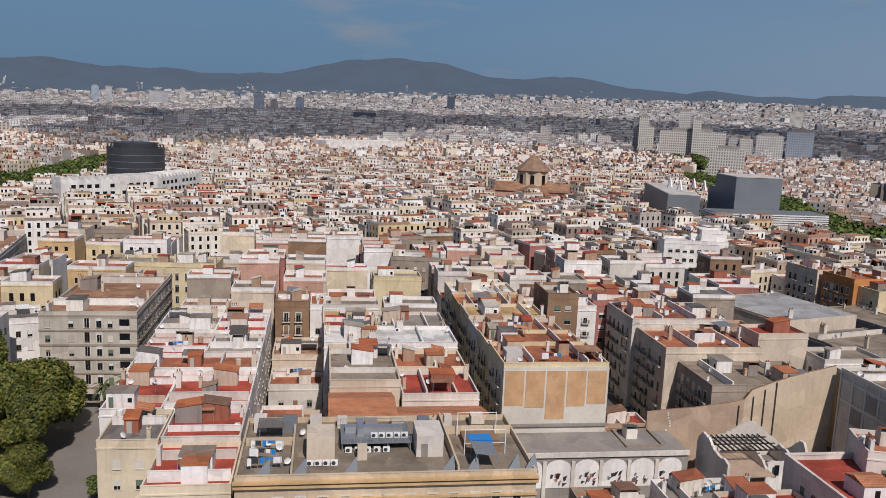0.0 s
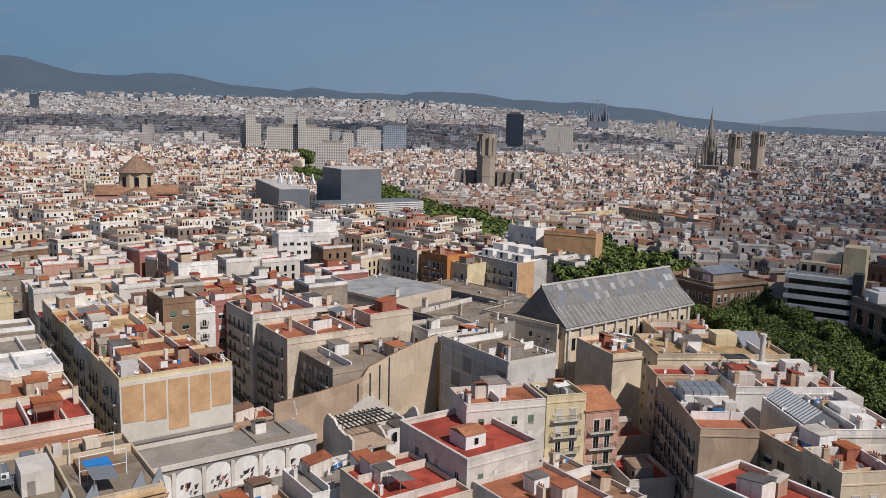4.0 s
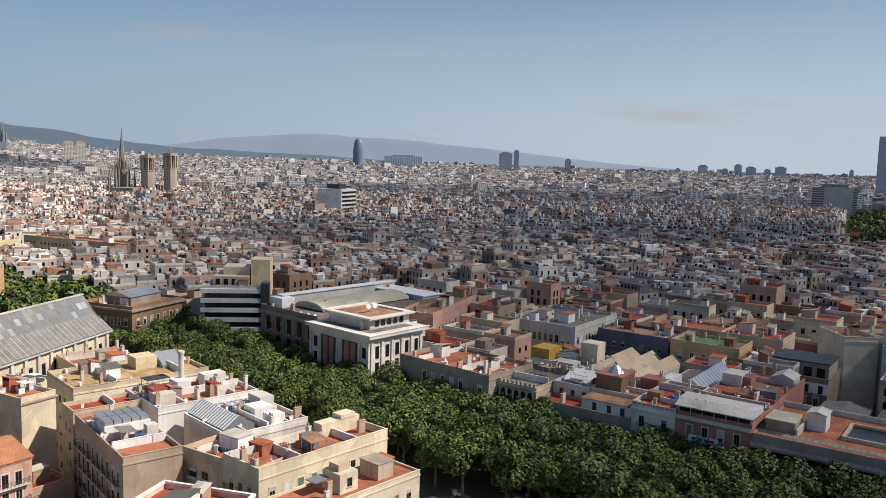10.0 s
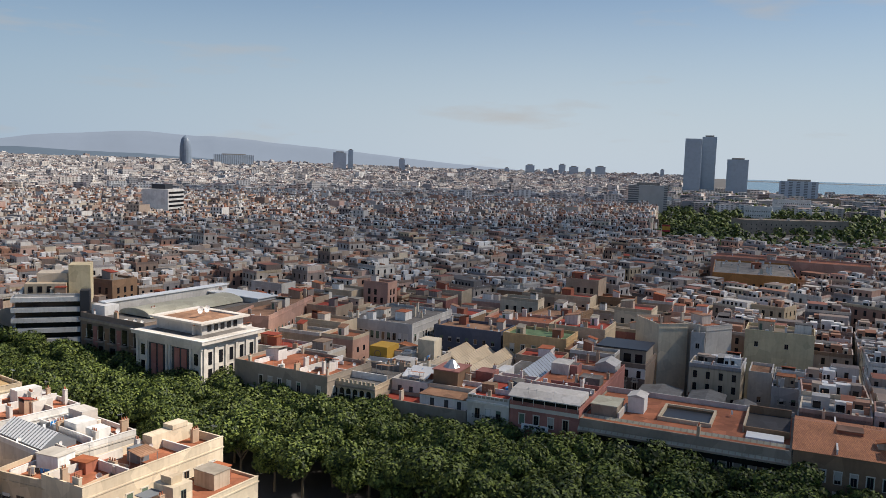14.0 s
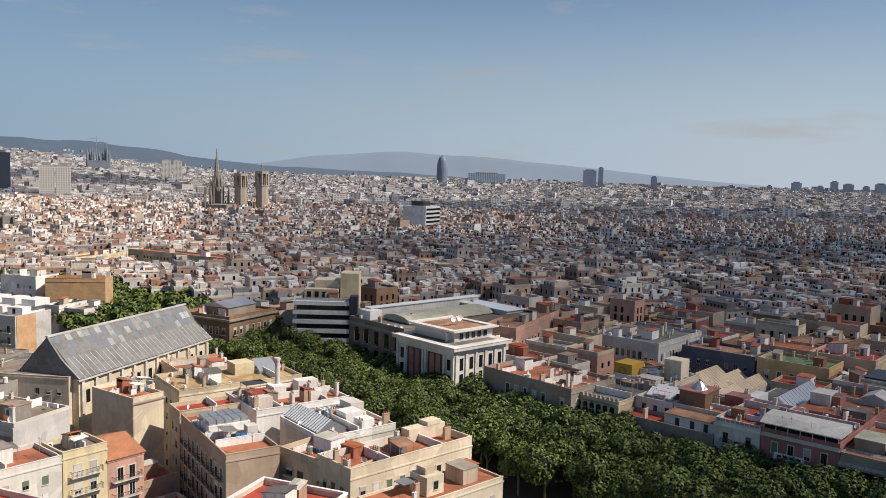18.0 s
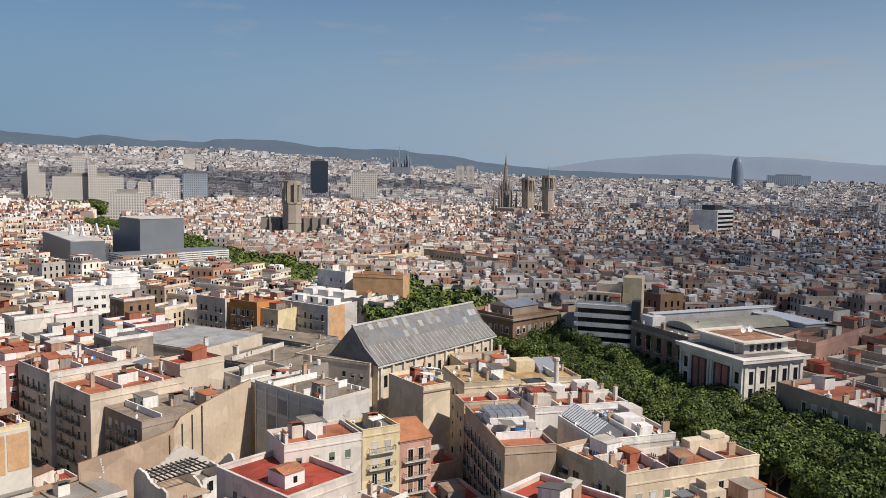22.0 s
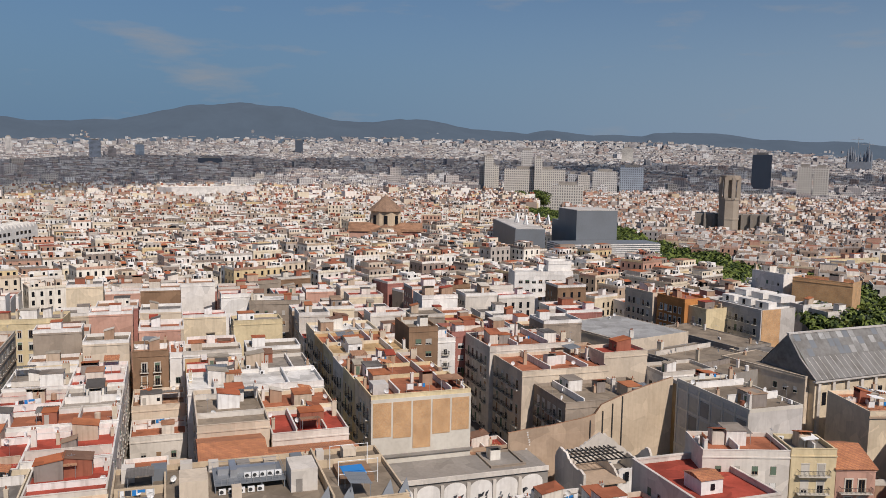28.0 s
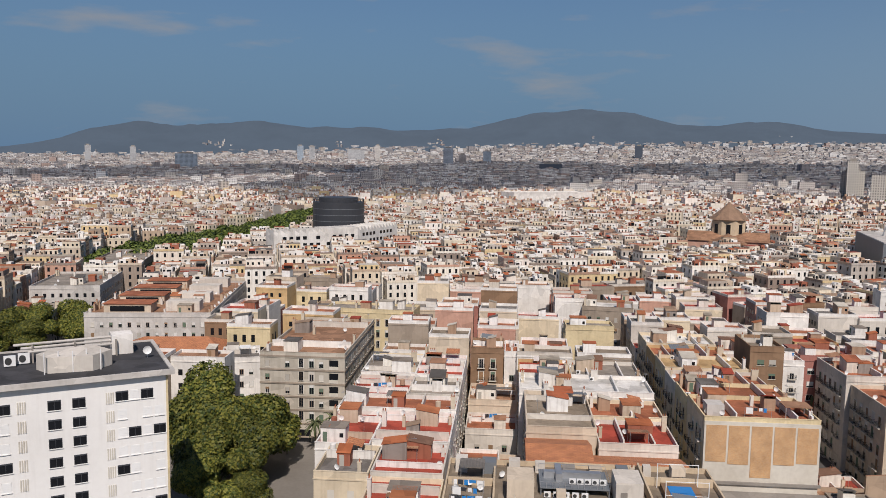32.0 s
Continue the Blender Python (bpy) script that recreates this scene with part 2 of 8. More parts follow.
for key, c in dict(cream=(0.72, 0.61, 0.445), white=(0.80, 0.77, 0.72), ochre=(0.60, 0.41, 0.21), grey=(0.52, 0.47, 0.39), tan=(0.47, 0.35, 0.25),
                   yellow=(0.70, 0.58, 0.36), pink=(0.56, 0.33, 0.25), beige=(0.64, 0.54, 0.42), stone=(0.34, 0.28, 0.22), dark=(0.242, 0.190, 0.155),
                   rose=(0.389, 0.170, 0.138), orange=(0.557, 0.240, 0.077), lightgrey=(0.56, 0.53, 0.49), concrete=(0.29, 0.265, 0.235), sand=(0.60, 0.48, 0.335),
                   palegreen=(0.420, 0.400, 0.310), slateblue=(0.115, 0.125, 0.165), brown=(0.273, 0.170, 0.103), partyplaster=(0.60, 0.48, 0.345), oldwhite=(0.66, 0.61, 0.54)).items():
    MAT[key] = surface("plaster_" + key, [c], stain=0.3, streak=0.2, patch=0.16)
for key, c in dict(terracotta=(0.40, 0.145, 0.075), redpaint=(0.40, 0.072, 0.045), greyroof=(0.19, 0.175, 0.16), palefloor=(0.30, 0.265, 0.225), whiteroof=(0.68, 0.66, 0.62),
                   tanroof=(0.27, 0.22, 0.165), asphaltroof=(0.06, 0.06, 0.065), rust=(0.36, 0.20, 0.12), palegreenroof=(0.16, 0.25, 0.13), yellowfloor=(0.50, 0.34, 0.17)).items():
    MAT[key] = surface("roof_" + key, [c], stain=0.6, big=0.25, patch=0.28, cell=0.32)
MAT["brick"] = tiles("brickwork", (0.52, 0.28, 0.125), (0.66, 0.40, 0.195), (0.54, 0.41, 0.28), 0.29, 0.075, axis="wall")
MAT["tile"] = tiles("clay_tiles", (0.52, 0.215, 0.095), (0.42, 0.165, 0.08), (0.24, 0.10, 0.055), 0.9, 0.35)
MAT["sheet"] = surface("pale_grey_roof_sheet", [(0.36, 0.36, 0.35)], stain=0.5, big=0.2, patch=0.2, cell=0.2)
MAT["slate"] = surface("weathered_grey_sheeting", [(0.215, 0.21, 0.20)], stain=0.6, big=0.3)
MAT["oldtile"] = tiles("weathered_brown_tiles", (0.33, 0.205, 0.13), (0.27, 0.165, 0.105), (0.1, 0.07, 0.05), 0.9, 0.35)
MAT["bands"] = surface("render_band", [(0.62, 0.58, 0.50)])
MAT["iron"] = surface("iron", [(0.05, 0.05, 0.05)], rough=0.5, bump=0, stain=0.2)
MAT["steel"] = surface("galvanised_steel", [(0.55, 0.56, 0.57)], rough=0.4, metal=0.7, bump=0)
MAT["whitemetal"] = surface("white_enamel", [(0.78, 0.78, 0.76)], rough=0.35, bump=0, stain=0.15)
MAT["charcoal"] = surface("charcoal_cladding", [(0.045, 0.048, 0.055)], rough=0.45, stain=0.15, bump=0)
MAT["zinc"] = surface("zinc_cladding", [(0.17, 0.185, 0.20)], rough=0.5, stain=0.2, bump=0)
MAT["blue"] = surface("blue_pool_liner", [(0.03, 0.22, 0.55)], rough=0.2, bump=0, stain=0.1)
MAT["teal"] = surface("teal_cloth", [(0.04, 0.28, 0.24)], bump=0.1)
MAT["red"] = surface("red_cloth", [(0.42, 0.05, 0.05)], bump=0.1)
MAT["goldpaint"] = surface("golden_yellow_paint", [(0.52, 0.30, 0.05)], bump=0.1, stain=0.3)
MAT["frame"] = surface("window_frames", [(0.55, 0.52, 0.48), (0.20, 0.13, 0.08), (0.12, 0.16, 0.13), (0.62, 0.60, 0.56), (0.25, 0.2, 0.16)], bump=0, stain=0.1)
MAT["shutter"] = surface("roller_shutters", [(0.58, 0.54, 0.47), (0.12, 0.17, 0.12), (0.66, 0.64, 0.6), (0.26, 0.16, 0.09), (0.42, 0.39, 0.34)], bump=0, stain=0.2)
# cladding colours lightened and blued to hold the haze of distance
MAT["towerfar"] = surface("hazed_tower_cladding", [(0.36, 0.43, 0.50), (0.46, 0.47, 0.48), (0.55, 0.53, 0.50), (0.36, 0.33, 0.32), (0.34, 0.39, 0.45)], grid=(3.1, 3.4), bump=0)
MAT["stuffwall"] = surface("city_walls", WALLC, vary="island", grain=0.6, big=0.06, bump=0, streak=0.4)
EASTC = [(0.54, 0.41, 0.32), (0.66, 0.56, 0.46), (0.40, 0.235, 0.175), (0.48, 0.37, 0.29), (0.74, 0.68, 0.60), (0.30, 0.22, 0.175), (0.56, 0.34, 0.25), (0.46, 0.40, 0.36), (0.23, 0.175, 0.15), (0.60, 0.48, 0.33), (0.80, 0.75, 0.68), (0.36, 0.30, 0.265),
         (0.84, 0.80, 0.73), (0.50, 0.46, 0.43), (0.38, 0.35, 0.34), (0.66, 0.61, 0.56), (0.62, 0.42, 0.34), (0.74, 0.63, 0.48), (0.60, 0.53, 0.46), (0.24, 0.22, 0.21)]
MAT["cleanwhite"] = surface("clean_white_render", [(0.80, 0.785, 0.75)], stain=0.12, streak=0.1)
MAT["stuffwalleast"] = surface("old_quarter_walls", EASTC, vary="island", grain=0.6, big=0.06, bump=0, streak=0.4)
MAT["stuffhuteast"] = surface("old_quarter_roof_rooms", [(0.50, 0.38, 0.29), (0.38, 0.20, 0.13), (0.64, 0.58, 0.50), (0.30, 0.24, 0.20), (0.80, 0.78, 0.74), (0.44, 0.24, 0.16), (0.76, 0.73, 0.69), (0.46, 0.44, 0.42), (0.82, 0.80, 0.77)], vary="island", bump=0)
MAT["stuffwallfar"] = surface("far_city_walls", HAZEWALLC, vary="island", grain=0.3, big=0.03, grid=(3.6, 3.3), bump=0)
MAT["stuffroof"] = surface("city_roofs", ROOFC, vary="island", grain=0.6, big=0.06, bump=0, stain=0.5)
EASTROOFC = [(0.38, 0.16, 0.10), (0.28, 0.235, 0.21), (0.42, 0.20, 0.125), (0.18, 0.165, 0.155), (0.45, 0.40, 0.34), (0.34, 0.14, 0.095), (0.23, 0.19, 0.17), (0.58, 0.54, 0.48), (0.36, 0.27, 0.22), (0.14, 0.13, 0.125)]
MAT["eastroof"] = surface("old_quarter_roofs", EASTROOFC, vary="island", grain=0.6, big=0.06, bump=0, stain=0.5)
MAT["farroof"] = surface("far_city_roofs", HAZEROOFC, vary="island", grain=0.3, big=0.03, bump=0, stain=0.3)
MAT["stuffhut"] = surface("roof_huts", HUTC, vary="island", bump=0)
MAT["houseroof"] = surface("roof_floor", ROOFC, stain=0.5, big=0.25, patch=0.25)
MAT["hut"] = surface("whitewash", HUTC, stain=0.4, streak=0.5)
MAT["chimneys"] = surface("chimney_render", [(0.60, 0.52, 0.40), (0.5, 0.36, 0.25), (0.70, 0.66, 0.6)], stain=0.4)
gl, n_, l_, p_ = nodes_of("window_glass")
p_.inputs["Base Color"].default_value, p_.inputs["Roughness"].default_value = (0.012, 0.013, 0.016, 1), 0.12
p_.inputs["Specular IOR Level"].default_value = 0.3
MAT["glass"] = gl


def leaves(name, colours):
    m, n, l, p = nodes_of(name)
    g = n.new("ShaderNodeNewGeometry")
    r = ramp_of(n, colours)
    r.color_ramp.interpolation = "LINEAR"
    l.new(g.outputs["Random Per Island"], r.inputs["Fac"])
    o = n.new("ShaderNodeObjectInfo")
    h = n.new("ShaderNodeHueSaturation")
    mr = n.new("ShaderNodeMapRange")
    mr.inputs["To Min"].default_value, mr.inputs["To Max"].default_value = 0.75, 1.25
    l.new(o.outputs["Random"], mr.inputs["Value"])
    l.new(mr.outputs["Result"], h.inputs["Value"])
    l.new(r.outputs["Color"], h.inputs["Color"])
    l.new(h.outputs["Color"], p.inputs["Base Color"])
    p.inputs["Roughness"].default_value = 0.6
    p.inputs["Specular IOR Level"].default_value = 0.25
    return m


MAT["leaf"] = leaves("plane_leaves", [(0.009, 0.018, 0.005), (0.036, 0.058, 0.013), (0.130, 0.165, 0.034)])
MAT["leafolive"] = leaves("olive_leaves", [(0.025, 0.042, 0.010), (0.065, 0.085, 0.018), (0.16, 0.155, 0.028)])
MAT["palm"] = leaves("palm_fronds", [(0.05, 0.07, 0.03), (0.09, 0.12, 0.05), (0.14, 0.15, 0.07)])
MAT["bark"] = surface("bark", [(0.20, 0.16, 0.11)], stain=0.5, grain=4)
MAT["asphalt"] = surface("asphalt", [(0.10, 0.095, 0.09)], stain=0.3, big=0.03)
MAT["paving"] = surface("paving", [(0.22, 0.20, 0.175)], stain=0.3)
MAT["wood"] = surface("hill_woods", [(0.060, 0.080, 0.058)], stain=0.6, big=0.004, grain=0.02, bump=0)

# ================= mesh helpers =================
class Build:
    """Collects boxes, prisms and loose faces, each face with a material number."""

    def __init__(self):
        self.v, self.f, self.m = [], [], []

    def face(self, pts, mi=0):
        k = len(self.v)
        self.v.extend(pts)
        self.f.append(tuple(range(k, k + len(pts))))
        self.m.append(mi)

    def box(self, x0, y0, z0, x1, y1, z1, mi=0, top=None):
        k = len(self.v)
        self.v += [(x0, y0, z0), (x1, y0, z0), (x1, y1, z0), (x0, y1, z0), (x0, y0, z1), (x1, y0, z1), (x1, y1, z1), (x0, y1, z1)]
        self.f += [(k, k + 3, k + 2, k + 1), (k, k + 1, k + 5, k + 4), (k + 1, k + 2, k + 6, k + 5), (k + 2, k + 3, k + 7, k + 6), (k + 3, k, k + 4, k + 7), (k + 4, k + 5, k + 6, k + 7)]
        self.m += [mi] * 5 + [mi if top is None else top]

    def obox(self, ox, oy, c, s, x0, y0, z0, x1, y1, z1, mi=0):
        """A box in a turned frame with origin (ox, oy); five faces, open below."""
        k = len(self.v)
        for z in (z0, z1):
            for x, y in ((x0, y0), (x1, y0), (x1, y1), (x0, y1)):
                self.v.append((ox + c * x - s * y, oy + s * x + c * y, z))
        self.f += [(k, k + 1, k + 5, k + 4), (k + 1, k + 2, k + 6, k + 5), (k + 2, k + 3, k + 7, k + 6), (k + 3, k, k + 4, k + 7), (k + 4, k + 5, k + 6, k + 7)]
        self.m += [mi] * 5

    def tube(self, p, q, r0, r1=None, n=8, mi=0, caps=True):
        p, q = Vector(p), Vector(q)
        r1 = r0 if r1 is None else r1
        d = (q - p).normalized()
        a = d.orthogonal().normalized()
        b = d.cross(a)
        k = len(self.v)
        for base, r in ((p, r0), (q, r1)):
            for i in range(n):
                w = 2 * math.pi * i / n
                self.v.append(tuple(base + a * (r * math.cos(w)) + b * (r * math.sin(w))))
        for i in range(n):
            j = (i + 1) % n
            self.f.append((k + i, k + j, k + n + j, k + n + i))
            self.m.append(mi)
        if caps:
            self.f.append(tuple(k + n + i for i in range(n)))
            self.m.append(mi)

    def extrude(self, poly, z0, z1, mi=0, top=None):
        """An upright prism over a polygon given counter-clockwise."""
        n, k = len(poly), len(self.v)
        self.v += [(x, y, z0) for x, y in poly] + [(x, y, z1) for x, y in poly]
        for i in range(n):
            j = (i + 1) % n
            self.f.append((k + i, k + j, k + n + j, k + n + i))
            self.m.append(mi)
        self.f.append(tuple(k + n + i for i in range(n)))
        self.m.append(mi if top is None else top)

    def ring(self, x0, y0, x1, y1, z0, z1, t, mi=0):
        self.box(x0, y0, z0, x1, y0 + t, z1, mi)
        self.box(x0, y1 - t, z0, x1, y1, z1, mi)
        self.box(x0, y0 + t, z0, x0 + t, y1 - t, z1, mi)
        self.box(x1 - t, y0 + t, z0, x1, y1 - t, z1, mi)

    def mesh(self, name, mats):
        me = bpy.data.meshes.new(name)
        me.from_pydata(self.v, [], self.f)
        for m in mats:
            me.materials.append(MAT[m] if isinstance(m, str) else m)
        if len(mats) > 1:
            me.polygons.foreach_set("material_index", self.m)
        me.update()
        return me


def part(name, build, mats, parent=None, label="", at=None, turn=0.0, mesh=None):
    me = mesh or build.mesh(name, mats if isinstance(mats, (list, tuple)) else [mats])
    ob = new(name, me)
    if parent is not None:
        ob.parent = parent
    if at is not None:
        ob.matrix_basis = pose(*at, 0, 0, turn)
    if label:
        ob["label"] = label
    return ob


def thing(name, x, y, z=0, turn=0.0, label="", category="", group="", kind=""):
    e = new(name)
    e.empty_display_size = 0.5
    e.matrix_basis = pose(x, y, z, 0, 0, turn)
    return tagged(e, label, category, group, kind)


def one(name, build, mats, x, y, z=0, turn=0.0, label="", category="", group="", kind="", mesh=None):
    """A thing that is a single mesh."""
    ob = part(name, build, mats, None, mesh=mesh)
    ob.matrix_basis = pose(x, y, z, 0, 0, turn)
    return tagged(ob, label, category, group, kind)


rnd = random.Random(7)

# ---- shared small meshes; windows face -y, stand on their sill line ----
SPLIT = {}


def window_mesh(w, h, shut, style=0):
    """A window in one mesh; its frame, pane and shutter are kept apart too."""
    pieces = [Build(), Build(), Build()]
    for b, pane in ((Build(), True), (pieces[0], False)):
        d = 0.10
        b.box(-w / 2, -d * 0.3, 0, -w / 2 + 0.09, d, h, 0)
        b.box(w / 2 - 0.09, -d * 0.3, 0, w / 2, d, h, 0)
        b.box(-w / 2, -d * 0.3, h - 0.09, w / 2, d, h, 0)
        b.box(-w / 2 - 0.08, -0.16, -0.09, w / 2 + 0.08, d, 0.0, 3)
        b.box(-0.035, -0.02, 0, 0.035, d, h, 0)
        (b if pane else pieces[1]).face([(-w / 2, -0.012, 0), (w / 2, -0.012, 0), (w / 2, -0.012, h), (-w / 2, -0.012, h)], 1)
        if shut > 0:
            z = h - h * shut
            k = max(2, int(h * shut / 0.28))
            for i in range(k):
                a = z + (h - z) * i / k
                (b if pane else pieces[2]).face([(-w / 2 + .05, -0.045, a), (w / 2 - .05, -0.045, a), (w / 2 - .05, -0.03, a + (h - z) / k), (-w / 2 + .05, -0.03, a + (h - z) / k)], 2)
        if style == 1:
            b.box(-w / 2 - 0.18, -0.05, -0.1, -w / 2, 0.02, h + 0.18, 3)
            b.box(w / 2, -0.05, -0.1, w / 2 + 0.18, 0.02, h + 0.18, 3)
            b.box(-w / 2 - 0.22, -0.09, h, w / 2 + 0.22, 0.02, h + 0.2, 3)
        if pane:
            me = b.mesh("window", ["frame", "glass", "shutter", "bands"])
    mats = ["frame", "glass", "shutter", "bands"]
    SPLIT[me.name] = [("window", pieces[0].mesh("window", mats)), ("pane", pieces[1].mesh("pane", mats))] + ([("shutter", pieces[2].mesh("shutter", mats))] if shut else [])
    return me


def place_window(root, at, turn, mesh):
    """A window; close to the way its pane and shutter are parts of their own."""
    p = root.matrix_basis @ Vector(at)
    if p.xy.length > 112 or mesh.name not in SPLIT:
        return part("window", None, None, root, at=at, turn=turn, mesh=mesh)
    pieces = SPLIT[mesh.name]
    win = part("window", None, None, root, at=at, turn=turn, mesh=pieces[0][1])
    for name, me in pieces[1:]:
        part(name, None, None, win, mesh=me)
    return win


WIN = [window_mesh(1.1, 1.5, s) for s in (0.0, 0.35, 0.6, 1.0)]
DOORWIN = [window_mesh(1.15, 2.3, s, 1) for s in (0.0, 0.3, 0.7, 0.95)]
WIDEWIN = [window_mesh(1.7, 1.4, s) for s in (0.0, 0.4, 0.8)]


def balcony_mesh(w, d, solid=False):
    b = Build()
    b.box(-w / 2, -d, -0.16, w / 2, 0, 0.0, 0)
    if solid:
        b.box(-w / 2, -d, 0, w / 2, -d + 0.08, 1.0, 2)
        b.box(-w / 2, -d, 0, -w / 2 + 0.08, 0, 1.0, 2)
        b.box(w / 2 - 0.08, -d, 0, w / 2, 0, 1.0, 2)
    else:
        b.box(-w / 2, -d, 0.96, w / 2, -d + 0.05, 1.02, 1)
        b.box(-w / 2, -d, 0.96, -w / 2 + 0.05, 0, 1.02, 1)
        b.box(w / 2 - 0.05, -d, 0.96, w / 2, 0, 1.02, 1)
        n = int(w / 0.22)
        for i in range(n + 1):
            x = -w / 2 + 0.02 + (w - 0.04) * i / n
            b.box(x - 0.018, -d + 0.005, 0, x + 0.018, -d + 0.04, 0.97, 1)
        for y in (-d * 0.66, -d * 0.33):
            b.box(-w / 2, y, 0, -w / 2 + 0.03, y + 0.03, 0.97, 1)
            b.box(w / 2 - 0.03, y, 0, w / 2, y + 0.03, 0.97, 1)
    return b.mesh("balcony", ["bands", "iron", "oldwhite"])


def rail_mesh(w, d):
    me = balcony_mesh(w, d)
    b = Build()
    b.v = [tuple(v.co) for v in me.vertices]
    b.f = [tuple(p.vertices) for p in me.polygons if p.material_index == 1]
    b.m = [0] * len(b.f)
    return b.mesh("railing", ["iron"])


BALC = [balcony_mesh(2.0, 0.7), balcony_mesh(2.6, 0.8), balcony_mesh(5.6, 0.9), balcony_mesh(3.0, 1.0, True)]


RAILS = {}
for k_, (w_, d_) in enumerate(((2.0, 0.7), (2.6, 0.8), (5.6, 0.9))):
    b_ = Build()
    b_.box(-w_ / 2, -d_, -0.16, w_ / 2, 0, 0.0)
    RAILS[BALC[k_].name] = (b_.mesh("balcony", ["bands"]), rail_mesh(w_, d_))


def place_balcony(root, at, turn, mesh):
    if mesh.name not in RAILS or (root.matrix_basis @ Vector(at)).xy.length > 150:
        return part("balcony", None, None, root, at=at, turn=turn, mesh=mesh)
    slab, rail = RAILS[mesh.name]
    bal = part("balcony", None, None, root, at=at, turn=turn, mesh=slab)
    part("railing", None, None, bal, mesh=rail)
    return bal


def dish_mesh():
    b = Build()
    n, rings = 12, 3
    k0 = len(b.v)
    for i in range(rings + 1):
        r = 0.52 * i / rings
        for j in range(n):
            a = 2 * math.pi * j / n
            b.v.append((r * math.cos(a), -0.25 + r * r * -0.6 + 0.12, 1.0 + r * math.sin(a)))
    for i in range(rings):
        for j in range(n):
            q = (j + 1) % n
            b.f.append((k0 + i * n + j, k0 + i * n + q, k0 + (i + 1) * n + q, k0 + (i + 1) * n + j))
            b.m.append(0)
    b.tube((0, 0, 0), (0, -0.1, 1.0), 0.03, n=6, mi=1)
    b.tube((0, -0.15, 0.9), (0, -0.55, 1.1), 0.02, n=5, mi=1)
    return b.mesh("satellite_dish", ["whitemetal", "steel"])


def ac_mesh():
    b = Build()
    b.box(-0.5, -0.2, 0.1, 0.5, 0.2, 0.9, 0)
    b.box(-0.45, -0.15, 0, -0.35, 0.15, 0.1, 1)
    b.box(0.35, -0.15, 0, 0.45, 0.15, 0.1, 1)
    b.tube((-0.12, -0.2, 0.5), (-0.12, -0.225, 0.5), 0.3, n=14, mi=1)
    return b.mesh("air_conditioner", ["whitemetal", "iron"])


def chimney_mesh(h, w, pots):
    b = Build()
    b.box(-w / 2, -0.3, 0, w / 2, 0.3, h, 0)
    b.box(-w / 2 - 0.06, -0.36, h, w / 2 + 0.06, 0.36, h + 0.12, 0)
    for i in range(pots):
        x = -w / 2 + w * (i + 0.5) / pots
        b.tube((x, 0, h + 0.12), (x, 0, h + 0.6), 0.13, 0.1, 8, 1)
    return b.mesh("chimney", ["chimneys", "terracotta"])


def antenna_mesh():
    b = Build()
    b.tube((0, 0, 0), (0, 0, 3.6), 0.025, n=5)
    b.box(-0.9, -0.012, 3.3, 0.5, 0.012, 3.33)
    for i in range(7):
        x = -0.85 + i * 0.2
        b.box(x - 0.01, -0.35 + i * 0.02, 3.3, x + 0.01, 0.35 - i * 0.02, 3.32)
    return b.mesh("antenna", ["steel"])


def hut_mesh(w, d, h, kind):
    b = Build()
    b.box(-w / 2, -d / 2, 0, w / 2, d / 2, h, 0)
    if kind == 0:
        b.box(-w / 2 - 0.12, -d / 2 - 0.12, h, w / 2 + 0.12, d / 2 + 0.12, h + 0.14, 1)
    else:
        k = len(b.v)
        b.v += [(-w / 2 - .15, -d / 2 - .2, h), (w / 2 + .15, -d / 2 - .2, h), (w / 2 + .15, d / 2 + .1, h + .7), (-w / 2 - .15, d / 2 + .1, h + .7),
                (-w / 2 - .15, -d / 2 - .2, h + .12), (w / 2 + .15, -d / 2 - .2, h + .12), (w / 2 + .15, d / 2 + .1, h + .82), (-w / 2 - .15, d / 2 + .1, h + .82)]
        b.f += [(k + 4, k + 5, k + 6, k + 7), (k, k + 1, k + 5, k + 4), (k + 1, k + 2, k + 6, k + 5), (k + 2, k + 3, k + 7, k + 6), (k + 3, k, k + 4, k + 7), (k, k + 3, k + 2, k + 1)]
        b.m += [1] * 6
        b.face([(-w / 2, -d / 2, h), (-w / 2, d / 2, h), (-w / 2, d / 2, h + .7)], 0)
        b.face([(w / 2, d / 2, h), (w / 2, -d / 2, h), (w / 2, d / 2, h + .7)], 0)
    b.box(-w / 2 + 0.4, -d / 2 - 0.03, 0, -w / 2 + 1.2, -d / 2, 1.95, 2)
    if w > 2.8:
        b.box(w / 2 - 1.1, -d / 2 - 0.03, 1.0, w / 2 - 0.4, -d / 2, 1.8, 3)
    return b.mesh("stair_hut", ["hut", "houseroof", "shutter", "glass"])


def tank_mesh():
    b = Build()
    b.tube((0, 0, 0.25), (0, 0, 1.5), 0.55, n=14)
    b.tube((0, 0, 1.5), (0, 0, 1.65), 0.55, 0.2, n=14)
    for i in range(3):
        a = 2.1 * i
        b.box(0.4 * math.cos(a) - .05, 0.4 * math.sin(a) - .05, 0, 0.4 * math.cos(a) + .05, 0.4 * math.sin(a) + .05, 0.26)
    return b.mesh("water_tank", ["hut"])


DISH, AC, ANT, TANK = dish_mesh(), ac_mesh(), antenna_mesh(), tank_mesh()
CHIM = [chimney_mesh(2.0, 0.7, 1), chimney_mesh(2.3, 1.5, 3), chimney_mesh(1.5, 0.6, 1), chimney_mesh(3.0, 0.9, 2)]


